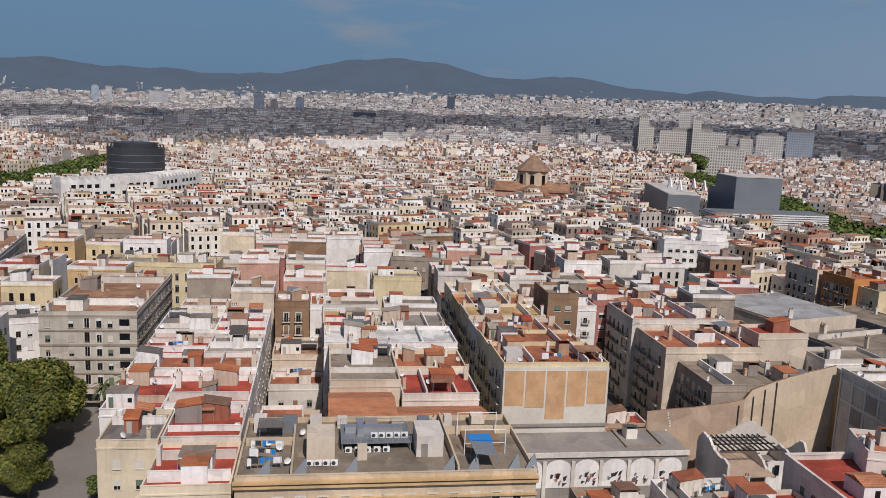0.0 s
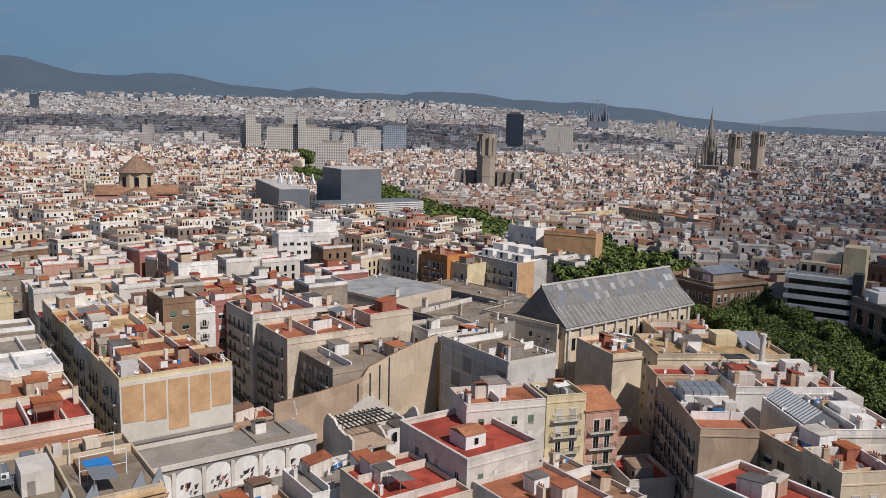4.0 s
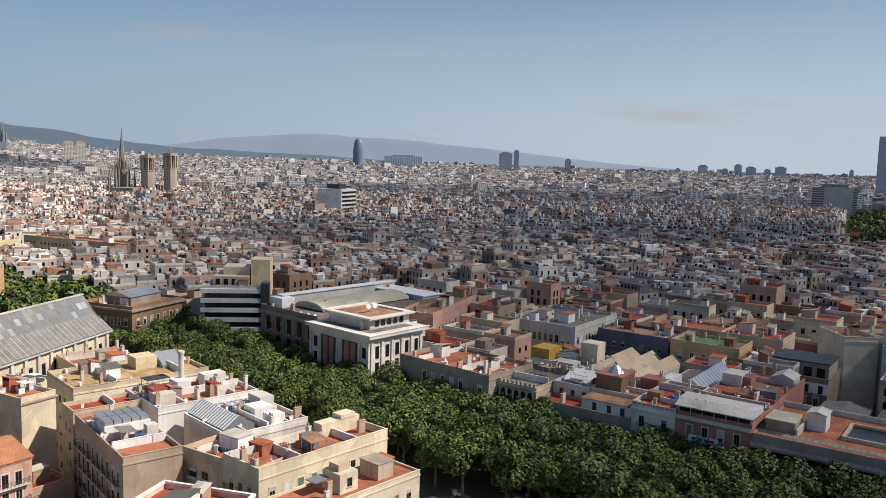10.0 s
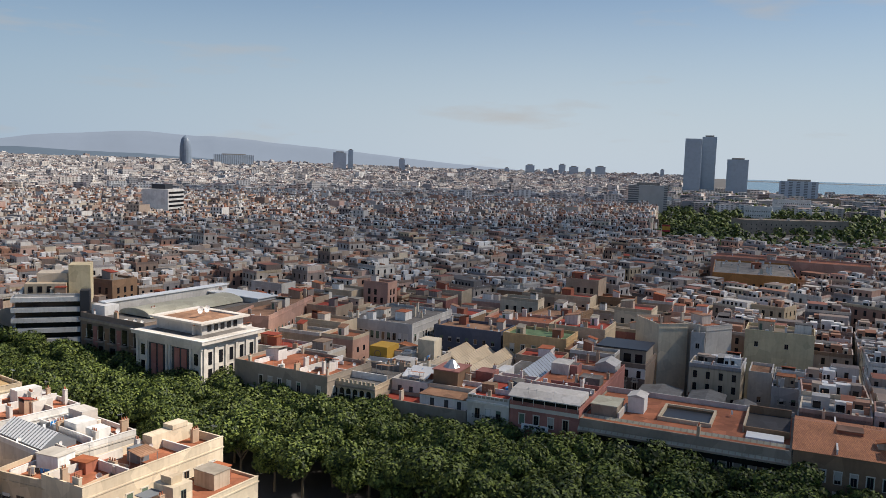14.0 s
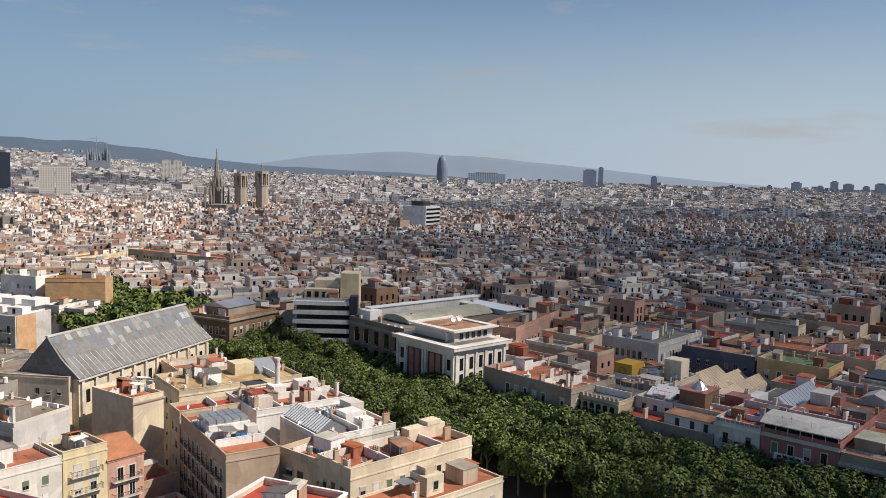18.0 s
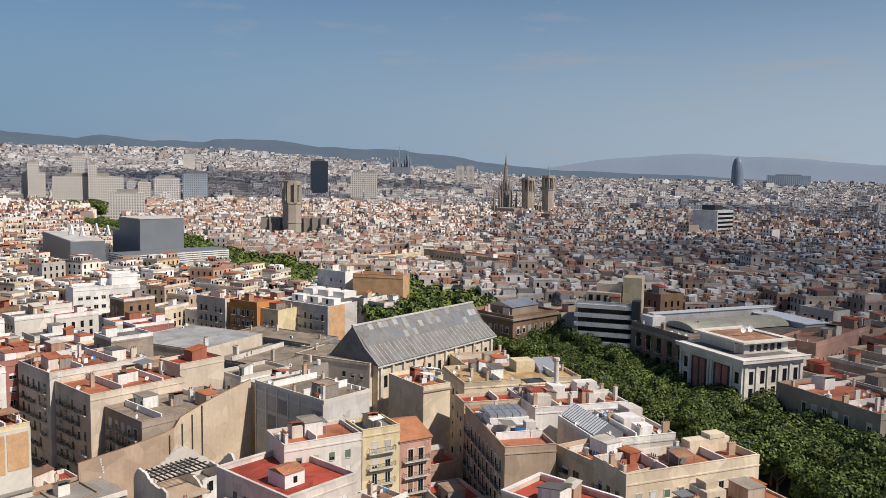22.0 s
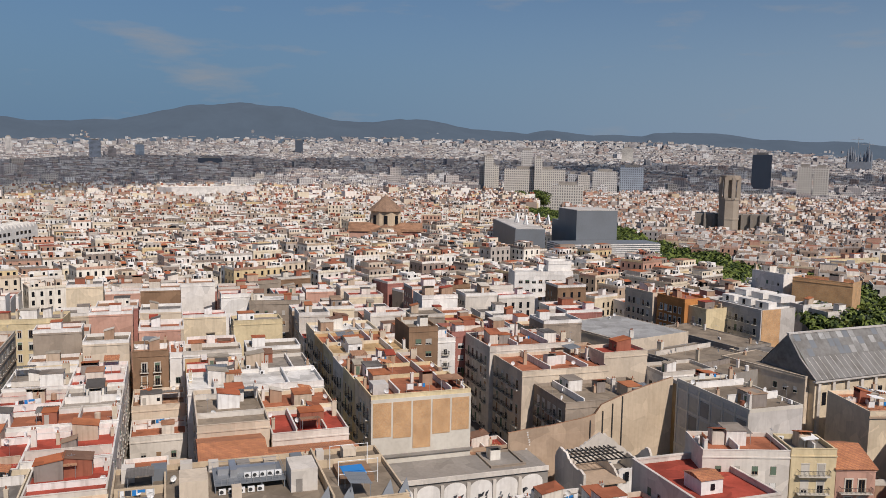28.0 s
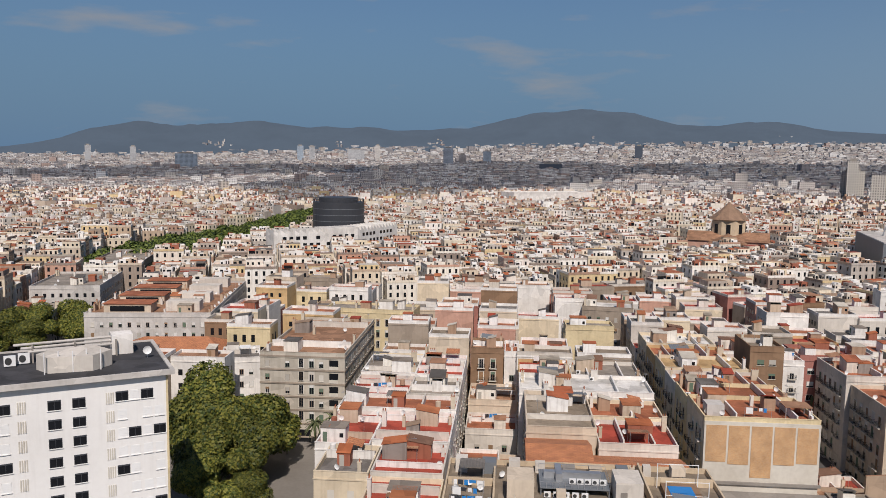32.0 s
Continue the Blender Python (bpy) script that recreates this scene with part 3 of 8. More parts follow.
def canopy_mesh(w, d, h, mat, lean):
    b = Build()
    for x in (-w / 2, w / 2 - .08):
        b.box(x, -d / 2, 0, x + .08, -d / 2 + .08, h, 1)
        b.box(x, d / 2 - .08, 0, x + .08, d / 2, h + lean, 1)
    n = int(w / .45)
    for i in range(n):
        x0, x1 = -w / 2 - .2 + (w + .4) * i / n, -w / 2 - .2 + (w + .4) * (i + 1) / n
        xm = (x0 + x1) / 2
        for u, v, p, q in ((x0, xm, 0, .07), (xm, x1, .07, 0)):
            b.face([(u, -d / 2 - .2, h + p), (v, -d / 2 - .2, h + q), (v, d / 2 + .2, h + lean + q), (u, d / 2 + .2, h + lean + p)])
    b.box(-w / 2 - .2, -d / 2 - .22, h - .1, w / 2 + .2, -d / 2 - .18, h)
    return b.mesh("canopy", [mat, "steel"])


CANOPY = [canopy_mesh(3.4, 2.8, 2.2, "rust", .5), canopy_mesh(4.4, 3.0, 2.3, "zinc", .4), canopy_mesh(3.0, 2.4, 2.1, "tile", .6), canopy_mesh(3.6, 2.6, 2.2, "greyroof", .3), canopy_mesh(2.6, 2.2, 2.0, "whitemetal", .3)]


def washing_mesh(seed):
    b = Build()
    r = random.Random(seed)
    b.tube((-2.4, 0, 0), (-2.4, 0, 2), .04, n=5, mi=4)
    b.tube((2.4, 0, 0), (2.4, 0, 2), .04, n=5, mi=4)
    b.tube((-2.4, 0, 1.95), (2.4, 0, 1.95), .015, n=4, mi=4)
    x = -2.2
    while x < 1.7:
        w = r.uniform(.4, 1.3)
        z = 1.95 - r.uniform(.5, 1.3)
        k = r.choice((0, 0, 0, 1, 2, 3))
        b.face([(x, .0, 1.95), (x + w / 2, .05, z + .04), (x + w, 0, z), (x + w, 0, 1.95)], k)
        b.face([(x, .0, 1.95), (x, .03, z), (x + w / 2, .05, z + .04)], k)
        x += w + r.uniform(.05, .3)
    return b.mesh("washing_line", ["whitemetal", "blue", "red", "charcoal", "steel"])


WASH = [washing_mesh(1), washing_mesh(2)]
HUT = [hut_mesh(2.6, 3.2, 2.4, 0), hut_mesh(3.4, 4.2, 2.6, 1), hut_mesh(2.2, 2.4, 2.3, 1), hut_mesh(4.6, 3.6, 2.7, 0)]
FORBID = []   # footprints (origin x, y, cos, sin, width, depth) that the common houses keep off


def keep_off(x, y, turn, w, d, grow=0.6):
    c, s = math.cos(radians(turn)), math.sin(radians(turn))
    FORBID.append((x, y, c, s, w, d, grow))


def blocked(px, py):
    for x, y, c, s, w, d, g in FORBID:
        u, v = c * (px - x) + s * (py - y), -s * (px - x) + c * (py - y)
        if -g < u < w + g and -g < v < d + g:
            return True
    return False


def facade(root, face, w, d, h, storeys, z0=0.0, pitch=3.0, style="win", r=None, skip=0.0, balcony=0.0, top_gap=1.4, joined=None, inset=1.2, balc=None):
    """Windows on one face (f, b, l, r) of a house whose frame starts at its front left corner."""
    r = r or rnd
    length = w if face in "fb" else d
    n = max(1, int((length - 2 * inset + pitch * 0.6) / pitch))
    sh = (h - z0 - top_gap) / storeys
    jb = joined
    for s in range(storeys):
        for i in range(n):
            if r.random() < skip:
                continue
            u = inset + (length - 2 * inset) * ((i + 0.5) / n)
            if face == "f":
                x, y, a = u, 0, 0
            elif face == "b":
                x, y, a = u, d, 180
            elif face == "l":
                x, y, a = 0, u, -90
            else:
                x, y, a = w, u, 90
            tall = style == "door" and s < storeys
            mesh = r.choice(DOORWIN if tall else WIDEWIN if style == "wide" else WIN)
            z = z0 + s * sh + (0.35 if tall else 1.0)
            if jb is not None:
                ww, hh = (1.1, 2.2) if tall else (1.1, 1.5)
                c, q = math.cos(radians(a)), math.sin(radians(a))
                jb.obox(x, y, c, q, -ww / 2, -0.04, z, ww / 2, 0.01, z + hh)
                continue
            place_window(root, (x, y, z), a, mesh)
            if balcony and r.random() < balcony:
                place_balcony(root, (x, y, z), a, balc or BALC[0])


def roof_clutter(root, w, d, h, r, amount=1.0, hut=True):
    """Stair huts, chimneys, dishes, cooling units and aerials on a flat roof."""
    if hut and w > 5 and d > 6:
        for _ in range(1 + (w * d > 150) + (w * d > 320)):
            part("stair_hut", None, None, root, at=(r.uniform(2.6, w - 2.6) if w > 6 else w / 2, r.uniform(3.0, d - 3.0) if d > 7 else d / 2, h + 0.06), turn=r.choice((0, 90, 180, -90)), mesh=r.choice(HUT if min(w, d) > 8 else HUT[:1] + HUT[2:3]))
    if amount >= 0.6 and (root.matrix_basis.translation.xy.length < 240) and w > 5 and d > 5:
        for i in range(1 + (w * d > 170)):
            b = Build()
            hh = r.uniform(1.0, 1.7)
            if d > w:
                q = d * (i + r.uniform(.35, .65)) / (1 + (w * d > 170))
                b.box(.3, q, h, w - .3, q + .25, h + hh)
                b.box(.3, q - .04, h + hh, w - .3, q + .29, h + hh + .07)
            else:
                q = w * (i + r.uniform(.35, .65)) / (1 + (w * d > 170))
                b.box(q, .3, h, q + .25, d - .3, h + hh)
                b.box(q - .04, .3, h + hh, q + .29, d - .3, h + hh + .07)
            part("roof_wall", b, r.choice(("white", "white", "oldwhite", "hut")), root)
        if r.random() < .65:
            part("canopy", None, None, root, at=(r.uniform(2.4, w - 2.4), r.uniform(2.4, d - 2.4), h + .06), turn=r.choice((0, 90, 180, -90)), mesh=r.choice(CANOPY))
        if r.random() < .4:
            part("washing_line", None, None, root, at=(w / 2, r.uniform(1.5, d - 1.5), h + .06), turn=r.uniform(-20, 20), mesh=r.choice(WASH))
    for mesh, name, k in ((None, "chimney", 1.5), (DISH, "satellite_dish", 1.2), (AC, "air_conditioner", 0.6), (ANT, "antenna", 0.5), (TANK, "water_tank", 0.3)):
        n = int(k * amount * (0.45 + w * d / 240.0) + r.random() * min(1, amount))
        for _ in range(n):
            edge = r.random() < 0.5
            x, y = r.uniform(0.9, w - 0.9), r.uniform(0.9, d - 0.9)
            if edge:
                x = r.choice((0.8, w - 0.8))
            part(name, None, None, root, at=(x, y, h + 0.06), turn=r.uniform(-40, 40) if name == "satellite_dish" else r.choice((0, 90)), mesh=mesh or r.choice(CHIM))


LABELS = {"cream": "cream rendered", "white": "whitewashed", "ochre": "ochre plastered", "grey": "grey concrete", "tan": "tan plastered", "yellow": "yellow painted", "pink": "pink rendered",
          "beige": "beige rendered", "stone": "weathered stone", "dark": "sooty dark plastered", "rose": "deep rose painted", "orange": "orange painted", "lightgrey": "light grey rendered",
          "concrete": "bare concrete", "sand": "sand-coloured", "palegreen": "pale green rendered", "slateblue": "slate-blue", "brown": "brown plastered", "oldwhite": "off-white plastered", "brick": "brick"}
ROOFL = {"terracotta": "terracotta-tiled roof terrace", "redpaint": "red-painted flat roof", "greyroof": "grey flat roof", "palefloor": "pale flat roof", "whiteroof": "white flat roof",
         "tanroof": "tan gravel roof", "asphaltroof": "black felt roof", "rust": "rusty brown roof", "tile": "clay tile roof", "houseroof": "flat roof terrace"}


def house(x, y, turn, w, d, h, wall="cream", roof="terracotta", storeys=6, faces="f", style="win", balcony=0.0, clutter=1.0, parapet=0.9, seed=0, name="house",
          label="", group="houses of the old town", joined=False, pitch=3.0, skip=0.05, z0=0.0, wallparapet=None, hut=True, pitched=0.0, base=0.0, balc=None, front=False):
    """A flat-roofed town house; (x, y) is its front left corner, front towards -y of its own frame."""
    r = random.Random(int(abs(x) * 31 + abs(y) * 17 + seed))
    root = thing(name, x, y, base, turn, label or f"{LABELS.get(wall, wall)} town house with a {ROOFL.get(roof, 'flat roof')}", "house", group)
    b = Build()
    b.box(0, 0, 0, w, d, h)
    b.box(-0.12, -0.12, h - 0.5, w + 0.12, 0, h - 0.25)
    part("wall", b, wall, root)
    b = Build()
    if pitched:
        b.face([(-.3, -.3, h), (w + .3, -.3, h), (w + .3, d / 2, h + pitched), (-.3, d / 2, h + pitched)])
        b.face([(w + .3, d + .3, h), (-.3, d + .3, h), (-.3, d / 2, h + pitched), (w + .3, d / 2, h + pitched)])
        b.face([(0, 0, h), (0, d / 2, h + pitched), (0, d, h)])
        b.face([(w, 0, h), (w, d, h), (w, d / 2, h + pitched)])
        b.box(-.3, -.3, h - .15, w + .3, d + .3, h)
        part("roof", b, roof, root)
    else:
        t = 0.28
        b.box(t, t, h, w - t, d - t, h + 0.06)
        part("roof", b, roof, root)
        b = Build()
        b.ring(0, 0, w, d, h, h + parapet, t)
        b.box(-0.06, -0.06, h + parapet, w + 0.06, t + 0.04, h + parapet + 0.08)
        part("parapet", b, wallparapet or wall, root)
        if clutter:
            roof_clutter(root, w, d, h, r, clutter, hut)
    jb = Build() if joined else None
    for f in faces:
        facade(root, f, w, d, h, storeys, z0, pitch, style, r, skip, balcony, joined=jb, balc=balc)
    if front:
        jb = Build()
        facade(root, "f", w, d, h, storeys, z0, 2.8, style, r, skip, joined=jb)
    if jb is not None and jb.f:
        part("glazing", jb, "glass", root)["kind"] = "stuff"
    keep_off(x, y, turn, w, d)
    return root


# Raval grid: a runs along the house fronts (48 degrees), b away up the streets (138 degrees)
TA = 48.0
CA, SA = math.cos(radians(TA)), math.sin(radians(TA))


def rv(a, b):
    return CA * a - SA * b, SA * a + CA * b


def rhouse(a0, a1, b0, b1, h, **k):
    x, y = rv(a0, b0)
    return house(x, y, TA, a1 - a0, b1 - b0, h, **k)

# ================= ground, hills, sea =================
CITY_AZ = (-180, -90, -74, -58, -40, -17, -10, 5.7, 26, 36, 60, 180)
CITY_Z = (40, 40, 46, 84, 120, 130, 112, 32, 32, 24, 30, 30)
HILL_AZ = (-95, -81, -79, -76, -73, -70, -66.5, -61, -56, -51, -48, -43.3, -40.4, -36.7, -34.2, -32.4, -29.5, -27, -23.6, -22, -19.3, -15.8, -15, -10.8, -8.2, -5.9, -3.8, -0.5, 2.9, 5.5, 8, 14, 17.7, 22, 26, 30, 37)
HILL_EL = (0.1, 0.3, 0.6, 1.5, 2.15, 1.95, 2.25, 2.1, 1.95, 2.15, 2.9, 3.5, 3.25, 2.5, 2.45, 2.77, 2.45, 2.1, 1.78, 2.05, 1.78, 1.75, 2.08, 2.0, 1.5, 1.6, 1.58, 1.28, 0.82, 0.5, 0.3, 0.1, 0, -0.2, -0.4, -0.6, -0.9)
FAR_AZ = (2, 8, 11.5, 14.2, 17.7, 22, 26, 30, 37, 50)
FAR_EL = (0.2, 0.45, 1.03, 1.32, 1.5, 1.3, 1.04, 0.7, 0.1, -0.8)


def ground_z(x, y):
    r = math.hypot(x, y)
    if r < 900:
        return 0.0
    az = math.degrees(math.atan2(x, y))
    return float(np.interp(az, CITY_AZ, CITY_Z)) * min(1.0, (r - 900) / 3300.0) ** 1.35


def ground_mesh():
    rings = [0, 40, 100, 200, 400, 700, 900, 1100, 1350, 1600, 1900, 2200, 2600, 3000, 3400, 3800, 4200, 4600, 4950]
    n = 180
    b = Build()
    b.v.append((0, 0, 0))
    for r in rings[1:]:
        for i in range(n):
            a = 2 * math.pi * i / n
            x, y = r * math.sin(a), r * math.cos(a)
            b.v.append((x, y, ground_z(x, y)))
    for i in range(n):
        b.f.append((0, 1 + (i + 1) % n, 1 + i))
    for k in range(len(rings) - 2):
        for i in range(n):
            j = (i + 1) % n
            b.f.append((1 + k * n + i, 1 + k * n + j, 1 + (k + 1) * n + j, 1 + (k + 1) * n + i))
    return b.mesh("ground", ["asphalt"])


tagged(new("ground", ground_mesh()), "dusty asphalt streets and city ground", "ground", kind="structure")


def range_mesh(name, azs, els, r0, r1, mat, rough, step=0.35):
    """A range of hills, from its foot to its ridge and down behind."""
    b = Build()
    lo, hi = azs[0], azs[-1]
    n = int((hi - lo) / step)
    prof = (0.0, 0.12, 0.28, 0.42, 0.58, 0.74, 0.88, 1.0, 0.9)
    for i in range(n + 1):
        az = lo + (hi - lo) * i / n
        el = float(np.interp(az, azs, els))
        a = radians(az)
        top = 70 + r1 * math.tan(radians(el))
        for k, q in enumerate(prof):
            r = r0 + (r1 - r0) * k / (len(prof) - 2)
            x, y = r * math.sin(a), r * math.cos(a)
            g = ground_z(x, y) - 12
            z = g + (top - g) * q ** 1.25 + (rough * noise.fractal((x / 260, y / 260, 3), 1.0, 2.0, 5) * (q if q < 1 else 0.35) * min(1, max(0.1, (top - g) / 150)))
            b.v.append((x, y, z))
    m = len(prof)
    for i in range(n):
        for k in range(m - 1):
            b.f.append((i * m + k, (i + 1) * m + k, (i + 1) * m + k + 1, i * m + k + 1))
    me = b.mesh(name, [mat])
    me.polygons.foreach_set("use_smooth", [True] * len(b.f))
    return me


def haze_glow_material(name, colour, glow, stain):
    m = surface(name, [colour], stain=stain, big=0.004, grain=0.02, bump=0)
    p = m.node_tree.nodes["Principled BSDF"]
    # emission adds a blue haze tint; the hills give off no light
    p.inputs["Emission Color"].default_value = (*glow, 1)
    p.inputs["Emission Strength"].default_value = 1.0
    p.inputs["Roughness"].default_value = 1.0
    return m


# haze over both ranges is painted in: bluish base, blue emission
MAT["hills"] = haze_glow_material("wooded_hills_in_haze_glow", (0.028, 0.036, 0.042), (0.084, 0.124, 0.176), 0.6)
MAT["farhills"] = haze_glow_material("far_hills_in_haze_glow", (0.05, 0.06, 0.075), (0.20, 0.25, 0.325), 0.3)
tagged(new("backdrop_hills", range_mesh("hills", HILL_AZ, HILL_EL, 3900, 4640, "hills", 45)), "dark wooded hills behind the city under a painted blue haze", "hills", kind="structure")
# pale villas scattered on the lower slopes, and a mast on the summit
def hill_height(az, q):
    """The height of the slope a share q of the way from foot to ridge."""
    a, el = radians(az), float(np.interp(az, HILL_AZ, HILL_EL))
    top, r = 70 + 4640 * math.tan(radians(el)), 3900 + 740 * q
    g = ground_z(r * math.sin(a), r * math.cos(a)) - 12
    return g + (top - g) * float(np.interp(q * 7, range(8), (0.0, 0.12, 0.28, 0.42, 0.58, 0.74, 0.88, 1.0))) ** 1.25


villas = Build()
rh = random.Random(19)
for i in range(1700):
    az_, q_ = rh.uniform(-84, 8), rh.random() ** 1.5
    cl = noise.noise((az_ * .35, q_ * 2, 1.0))
    if cl < 0.08 + q_ * .25:
        continue
    q_ = .03 + .6 * q_
    hx_, hy_ = (3900 + 740 * q_) * math.sin(radians(az_)), (3900 + 740 * q_) * math.cos(radians(az_))
    hz_ = hill_height(az_, q_)
    w_ = rh.uniform(6, 13)
    villas.obox(hx_, hy_, math.cos(i), math.sin(i), 0, 0, hz_ - 8, w_, w_ * .7, hz_ + rh.uniform(4, 9))
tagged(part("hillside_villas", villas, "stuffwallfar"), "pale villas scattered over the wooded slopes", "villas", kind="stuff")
tagged(new("backdrop_far_hills", range_mesh("far_hills", FAR_AZ, FAR_EL, 4650, 4850, "farhills", 20)), "range on the horizon, pale blue-grey with painted haze", "hills", kind="structure")

wm, n_, l_, p_ = nodes_of("sea_water")
p_.inputs["Base Color"].default_value, p_.inputs["Roughness"].default_value = (0.06, 0.13, 0.18, 1), 0.25
MAT["water"] = wm
b = Build()
pts = []
for r in (2350, 3000, 3800, 4500, 4940):
    for az in (57.5, 62, 68, 76, 86, 100):
        x, y = r * math.sin(radians(az)), r * math.cos(radians(az))
        b.v.append((x, y, ground_z(x, y) + 1.5))
for i in range(4):
    for j in range(5):
        k = i * 6 + j
        b.f.append((k, k + 1, k + 7, k + 6))
tagged(new("water_sea", b.mesh("sea", ["water"])), "calm blue-grey sea at the horizon", "sea", kind="structure")

# ================= landmarks seen across the city =================
def polar(az, r):
    return r * math.sin(radians(az)), r * math.cos(radians(az))


def polygon(n, r, start=0.0, sx=1.0, sy=1.0):
    return [(sx * r * math.cos(start + 2 * math.pi * i / n), sy * r * math.sin(start + 2 * math.pi * i / n)) for i in range(n)]


def tower(az, r, w, d, top_el, label, wall="towerfar", turn=None, name="tower_block", crown=True):
    x, y = polar(az, r)
    g = ground_z(x, y)
    h = 70 + r * math.tan(radians(top_el)) - g
    root = thing(name, x, y, g, -az if turn is None else turn, label, "tower", "towers on the skyline")
    b = Build()
    b.box(-w / 2, -d / 2, -3, w / 2, d / 2, h)
    part("wall", b, wall, root)
    if crown:
        b = Build()
        b.box(-w * 0.3, -d * 0.3, h, w * 0.3, d * 0.3, h + 4)
        part("roof_plant", b, "concrete", root)
    keep_off(x - w / 2 - 4, y - d / 2 - 4, 0, w + 8, d + 8)
    return root


MAT["darkglass"] = surface("dark_curtain_wall", [(0.07, 0.085, 0.11)], rough=0.25, bump=0, stain=0.1)
# curtain wall lightened and blued to carry the haze
MAT["bluetower"] = surface("hazed_blue_curtain_wall", [(0.44, 0.52, 0.59)], rough=0.3, bump=0, stain=0.2, grid=(3.4, 3.6))
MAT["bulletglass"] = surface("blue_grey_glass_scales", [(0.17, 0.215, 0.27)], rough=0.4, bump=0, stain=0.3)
# the pale blue-grey is haze put into the colour
MAT["hazetower"] = surface("haze_paled_cladding", [(0.36, 0.42, 0.48)], bump=0, stain=0.2)
MAT["whitetower"] = surface("white_tower_walls", [(0.54, 0.51, 0.46)], bump=0, stain=0.2, grid=(2.9, 3.3))
tower(-8.15, 1500, 31, 26, 0.65, "dark glass office tower", "darkglass")
tower(-5.55, 1300, 20, 22, -0.08, "grey and white apartment tower", "whitetower")
tower(-4.6, 1300, 20, 22, -0.1, "white apartment tower beside its twin", "whitetower")
tower(1.65, 2400, 24, 24, 0.44, "white apartment tower on the skyline", "whitetower")
tower(2.35, 2400, 24, 24, 0.44, "white apartment tower beside its twin", "whitetower")
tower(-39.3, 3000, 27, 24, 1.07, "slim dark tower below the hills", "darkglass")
tower(23.3, 3300, 150, 40, 0.13, "broad office block, grey-blue with painted haze", "bluetower")
tower(30.4, 3200, 50, 30, 0.52, "tall office tower on the skyline, blue-grey with painted haze", "hazetower")
tower(31.15, 3250, 19, 19, 0.71, "slim tower on the skyline, pale blue with painted haze", "hazetower")
tower(34.7, 3300, 24, 20, 0.18, "plain tower on the skyline, greyed with painted haze", "hazetower")
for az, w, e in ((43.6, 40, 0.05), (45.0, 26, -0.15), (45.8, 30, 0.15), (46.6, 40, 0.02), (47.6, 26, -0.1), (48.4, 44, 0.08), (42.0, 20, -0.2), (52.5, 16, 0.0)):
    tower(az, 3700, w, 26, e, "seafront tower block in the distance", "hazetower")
tower(54.4, 2170, 40, 36, 2.12, "tall twin tower by the sea, grey-blue with painted haze", "hazetower", crown=False)
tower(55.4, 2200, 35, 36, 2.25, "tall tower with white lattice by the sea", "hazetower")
tower(57.25, 2170, 50, 36, 0.82, "glass tower by the sea, greyed with painted haze", "hazetower")
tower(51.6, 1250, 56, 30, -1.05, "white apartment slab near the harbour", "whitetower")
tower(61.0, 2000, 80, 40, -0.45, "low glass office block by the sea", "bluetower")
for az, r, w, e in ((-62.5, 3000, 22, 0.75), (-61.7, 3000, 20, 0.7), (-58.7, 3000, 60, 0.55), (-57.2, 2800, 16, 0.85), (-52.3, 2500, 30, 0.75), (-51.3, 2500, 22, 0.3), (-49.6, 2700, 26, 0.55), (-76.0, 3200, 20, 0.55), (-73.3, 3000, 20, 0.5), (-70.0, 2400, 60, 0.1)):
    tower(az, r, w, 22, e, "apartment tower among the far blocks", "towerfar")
# the square by the avenue's head: offices and a bank with a turret
for az, r, w, e, lab, mt in ((-23.0, 1180, 86, -0.6, "pale stone office block on the square", "whitetower"), (-22.74, 1170, 11, 0.15, "clock turret of the pale stone office block", "whitetower"), (-20.7, 1000, 37, -1.64, "white department store with horizontal bands", "whitetower"),
                             (-19.6, 1250, 17, -0.94, "white office tower on the square", "whitetower"), (-20.4, 1270, 13, -0.88, "grey office tower on the square", "towerfar"), (-18.2, 1250, 36, -0.66, "dark office block on the square", "towerfar"), (-16.4, 1300, 36, -0.33, "brown office block on the square", "towerfar"),
                             (-26.15, 1260, 30, -0.4, "lower storeys of a stepped pale tower", "whitetower"), (-26.15, 1240, 14, 0.22, "stepped pale tower with a crown", "whitetower"), (-23.55, 1320, 17, 0.7, "tall brown apartment tower", "towerfar"),
                             (-16.75, 2600, 34, 0.95, "white block high on the slope", "whitetower"), (-45.2, 2200, 60, -0.25, "dark gabled block across the plain", "darkglass")):
    tower(az, r, w, 24, e, lab, mt, name="office_block")


# bullet-shaped tower
x, y = polar(20.2, 3200)
g = ground_z(x, y)
bt = thing("bullet_tower", x, y, g, 0, "bullet-shaped blue-grey glass tower", "tower")
H = 70 + 3200 * math.tan(radians(1.34)) - g
b = Build()
prev = None
for i in range(13):
    q = i / 12
    r = 21.5 * (1 - max(0, (q - 0.45) / 0.55) ** 2.6) ** 0.5 if q < 1 else 0.3
    ring = [(r * math.cos(2 * math.pi * j / 20), r * math.sin(2 * math.pi * j / 20), H * q) for j in range(20)]
    if prev:
        for j in range(20):
            b.face([prev[j], prev[(j + 1) % 20], ring[(j + 1) % 20], ring[j]])
    prev = ring
part("wall", b, "bulletglass", bt)


def spire_shape(b, x, y, z, w, h, tip, n=8):
    """A slender tower body with a pointed top."""
    b.tube((x, y, z), (x, y, z + h), w / 2, w / 2 * 0.92, n)
    b.tube((x, y, z + h), (x, y, z + h + tip), w / 2 * 0.85, 0.12, n)


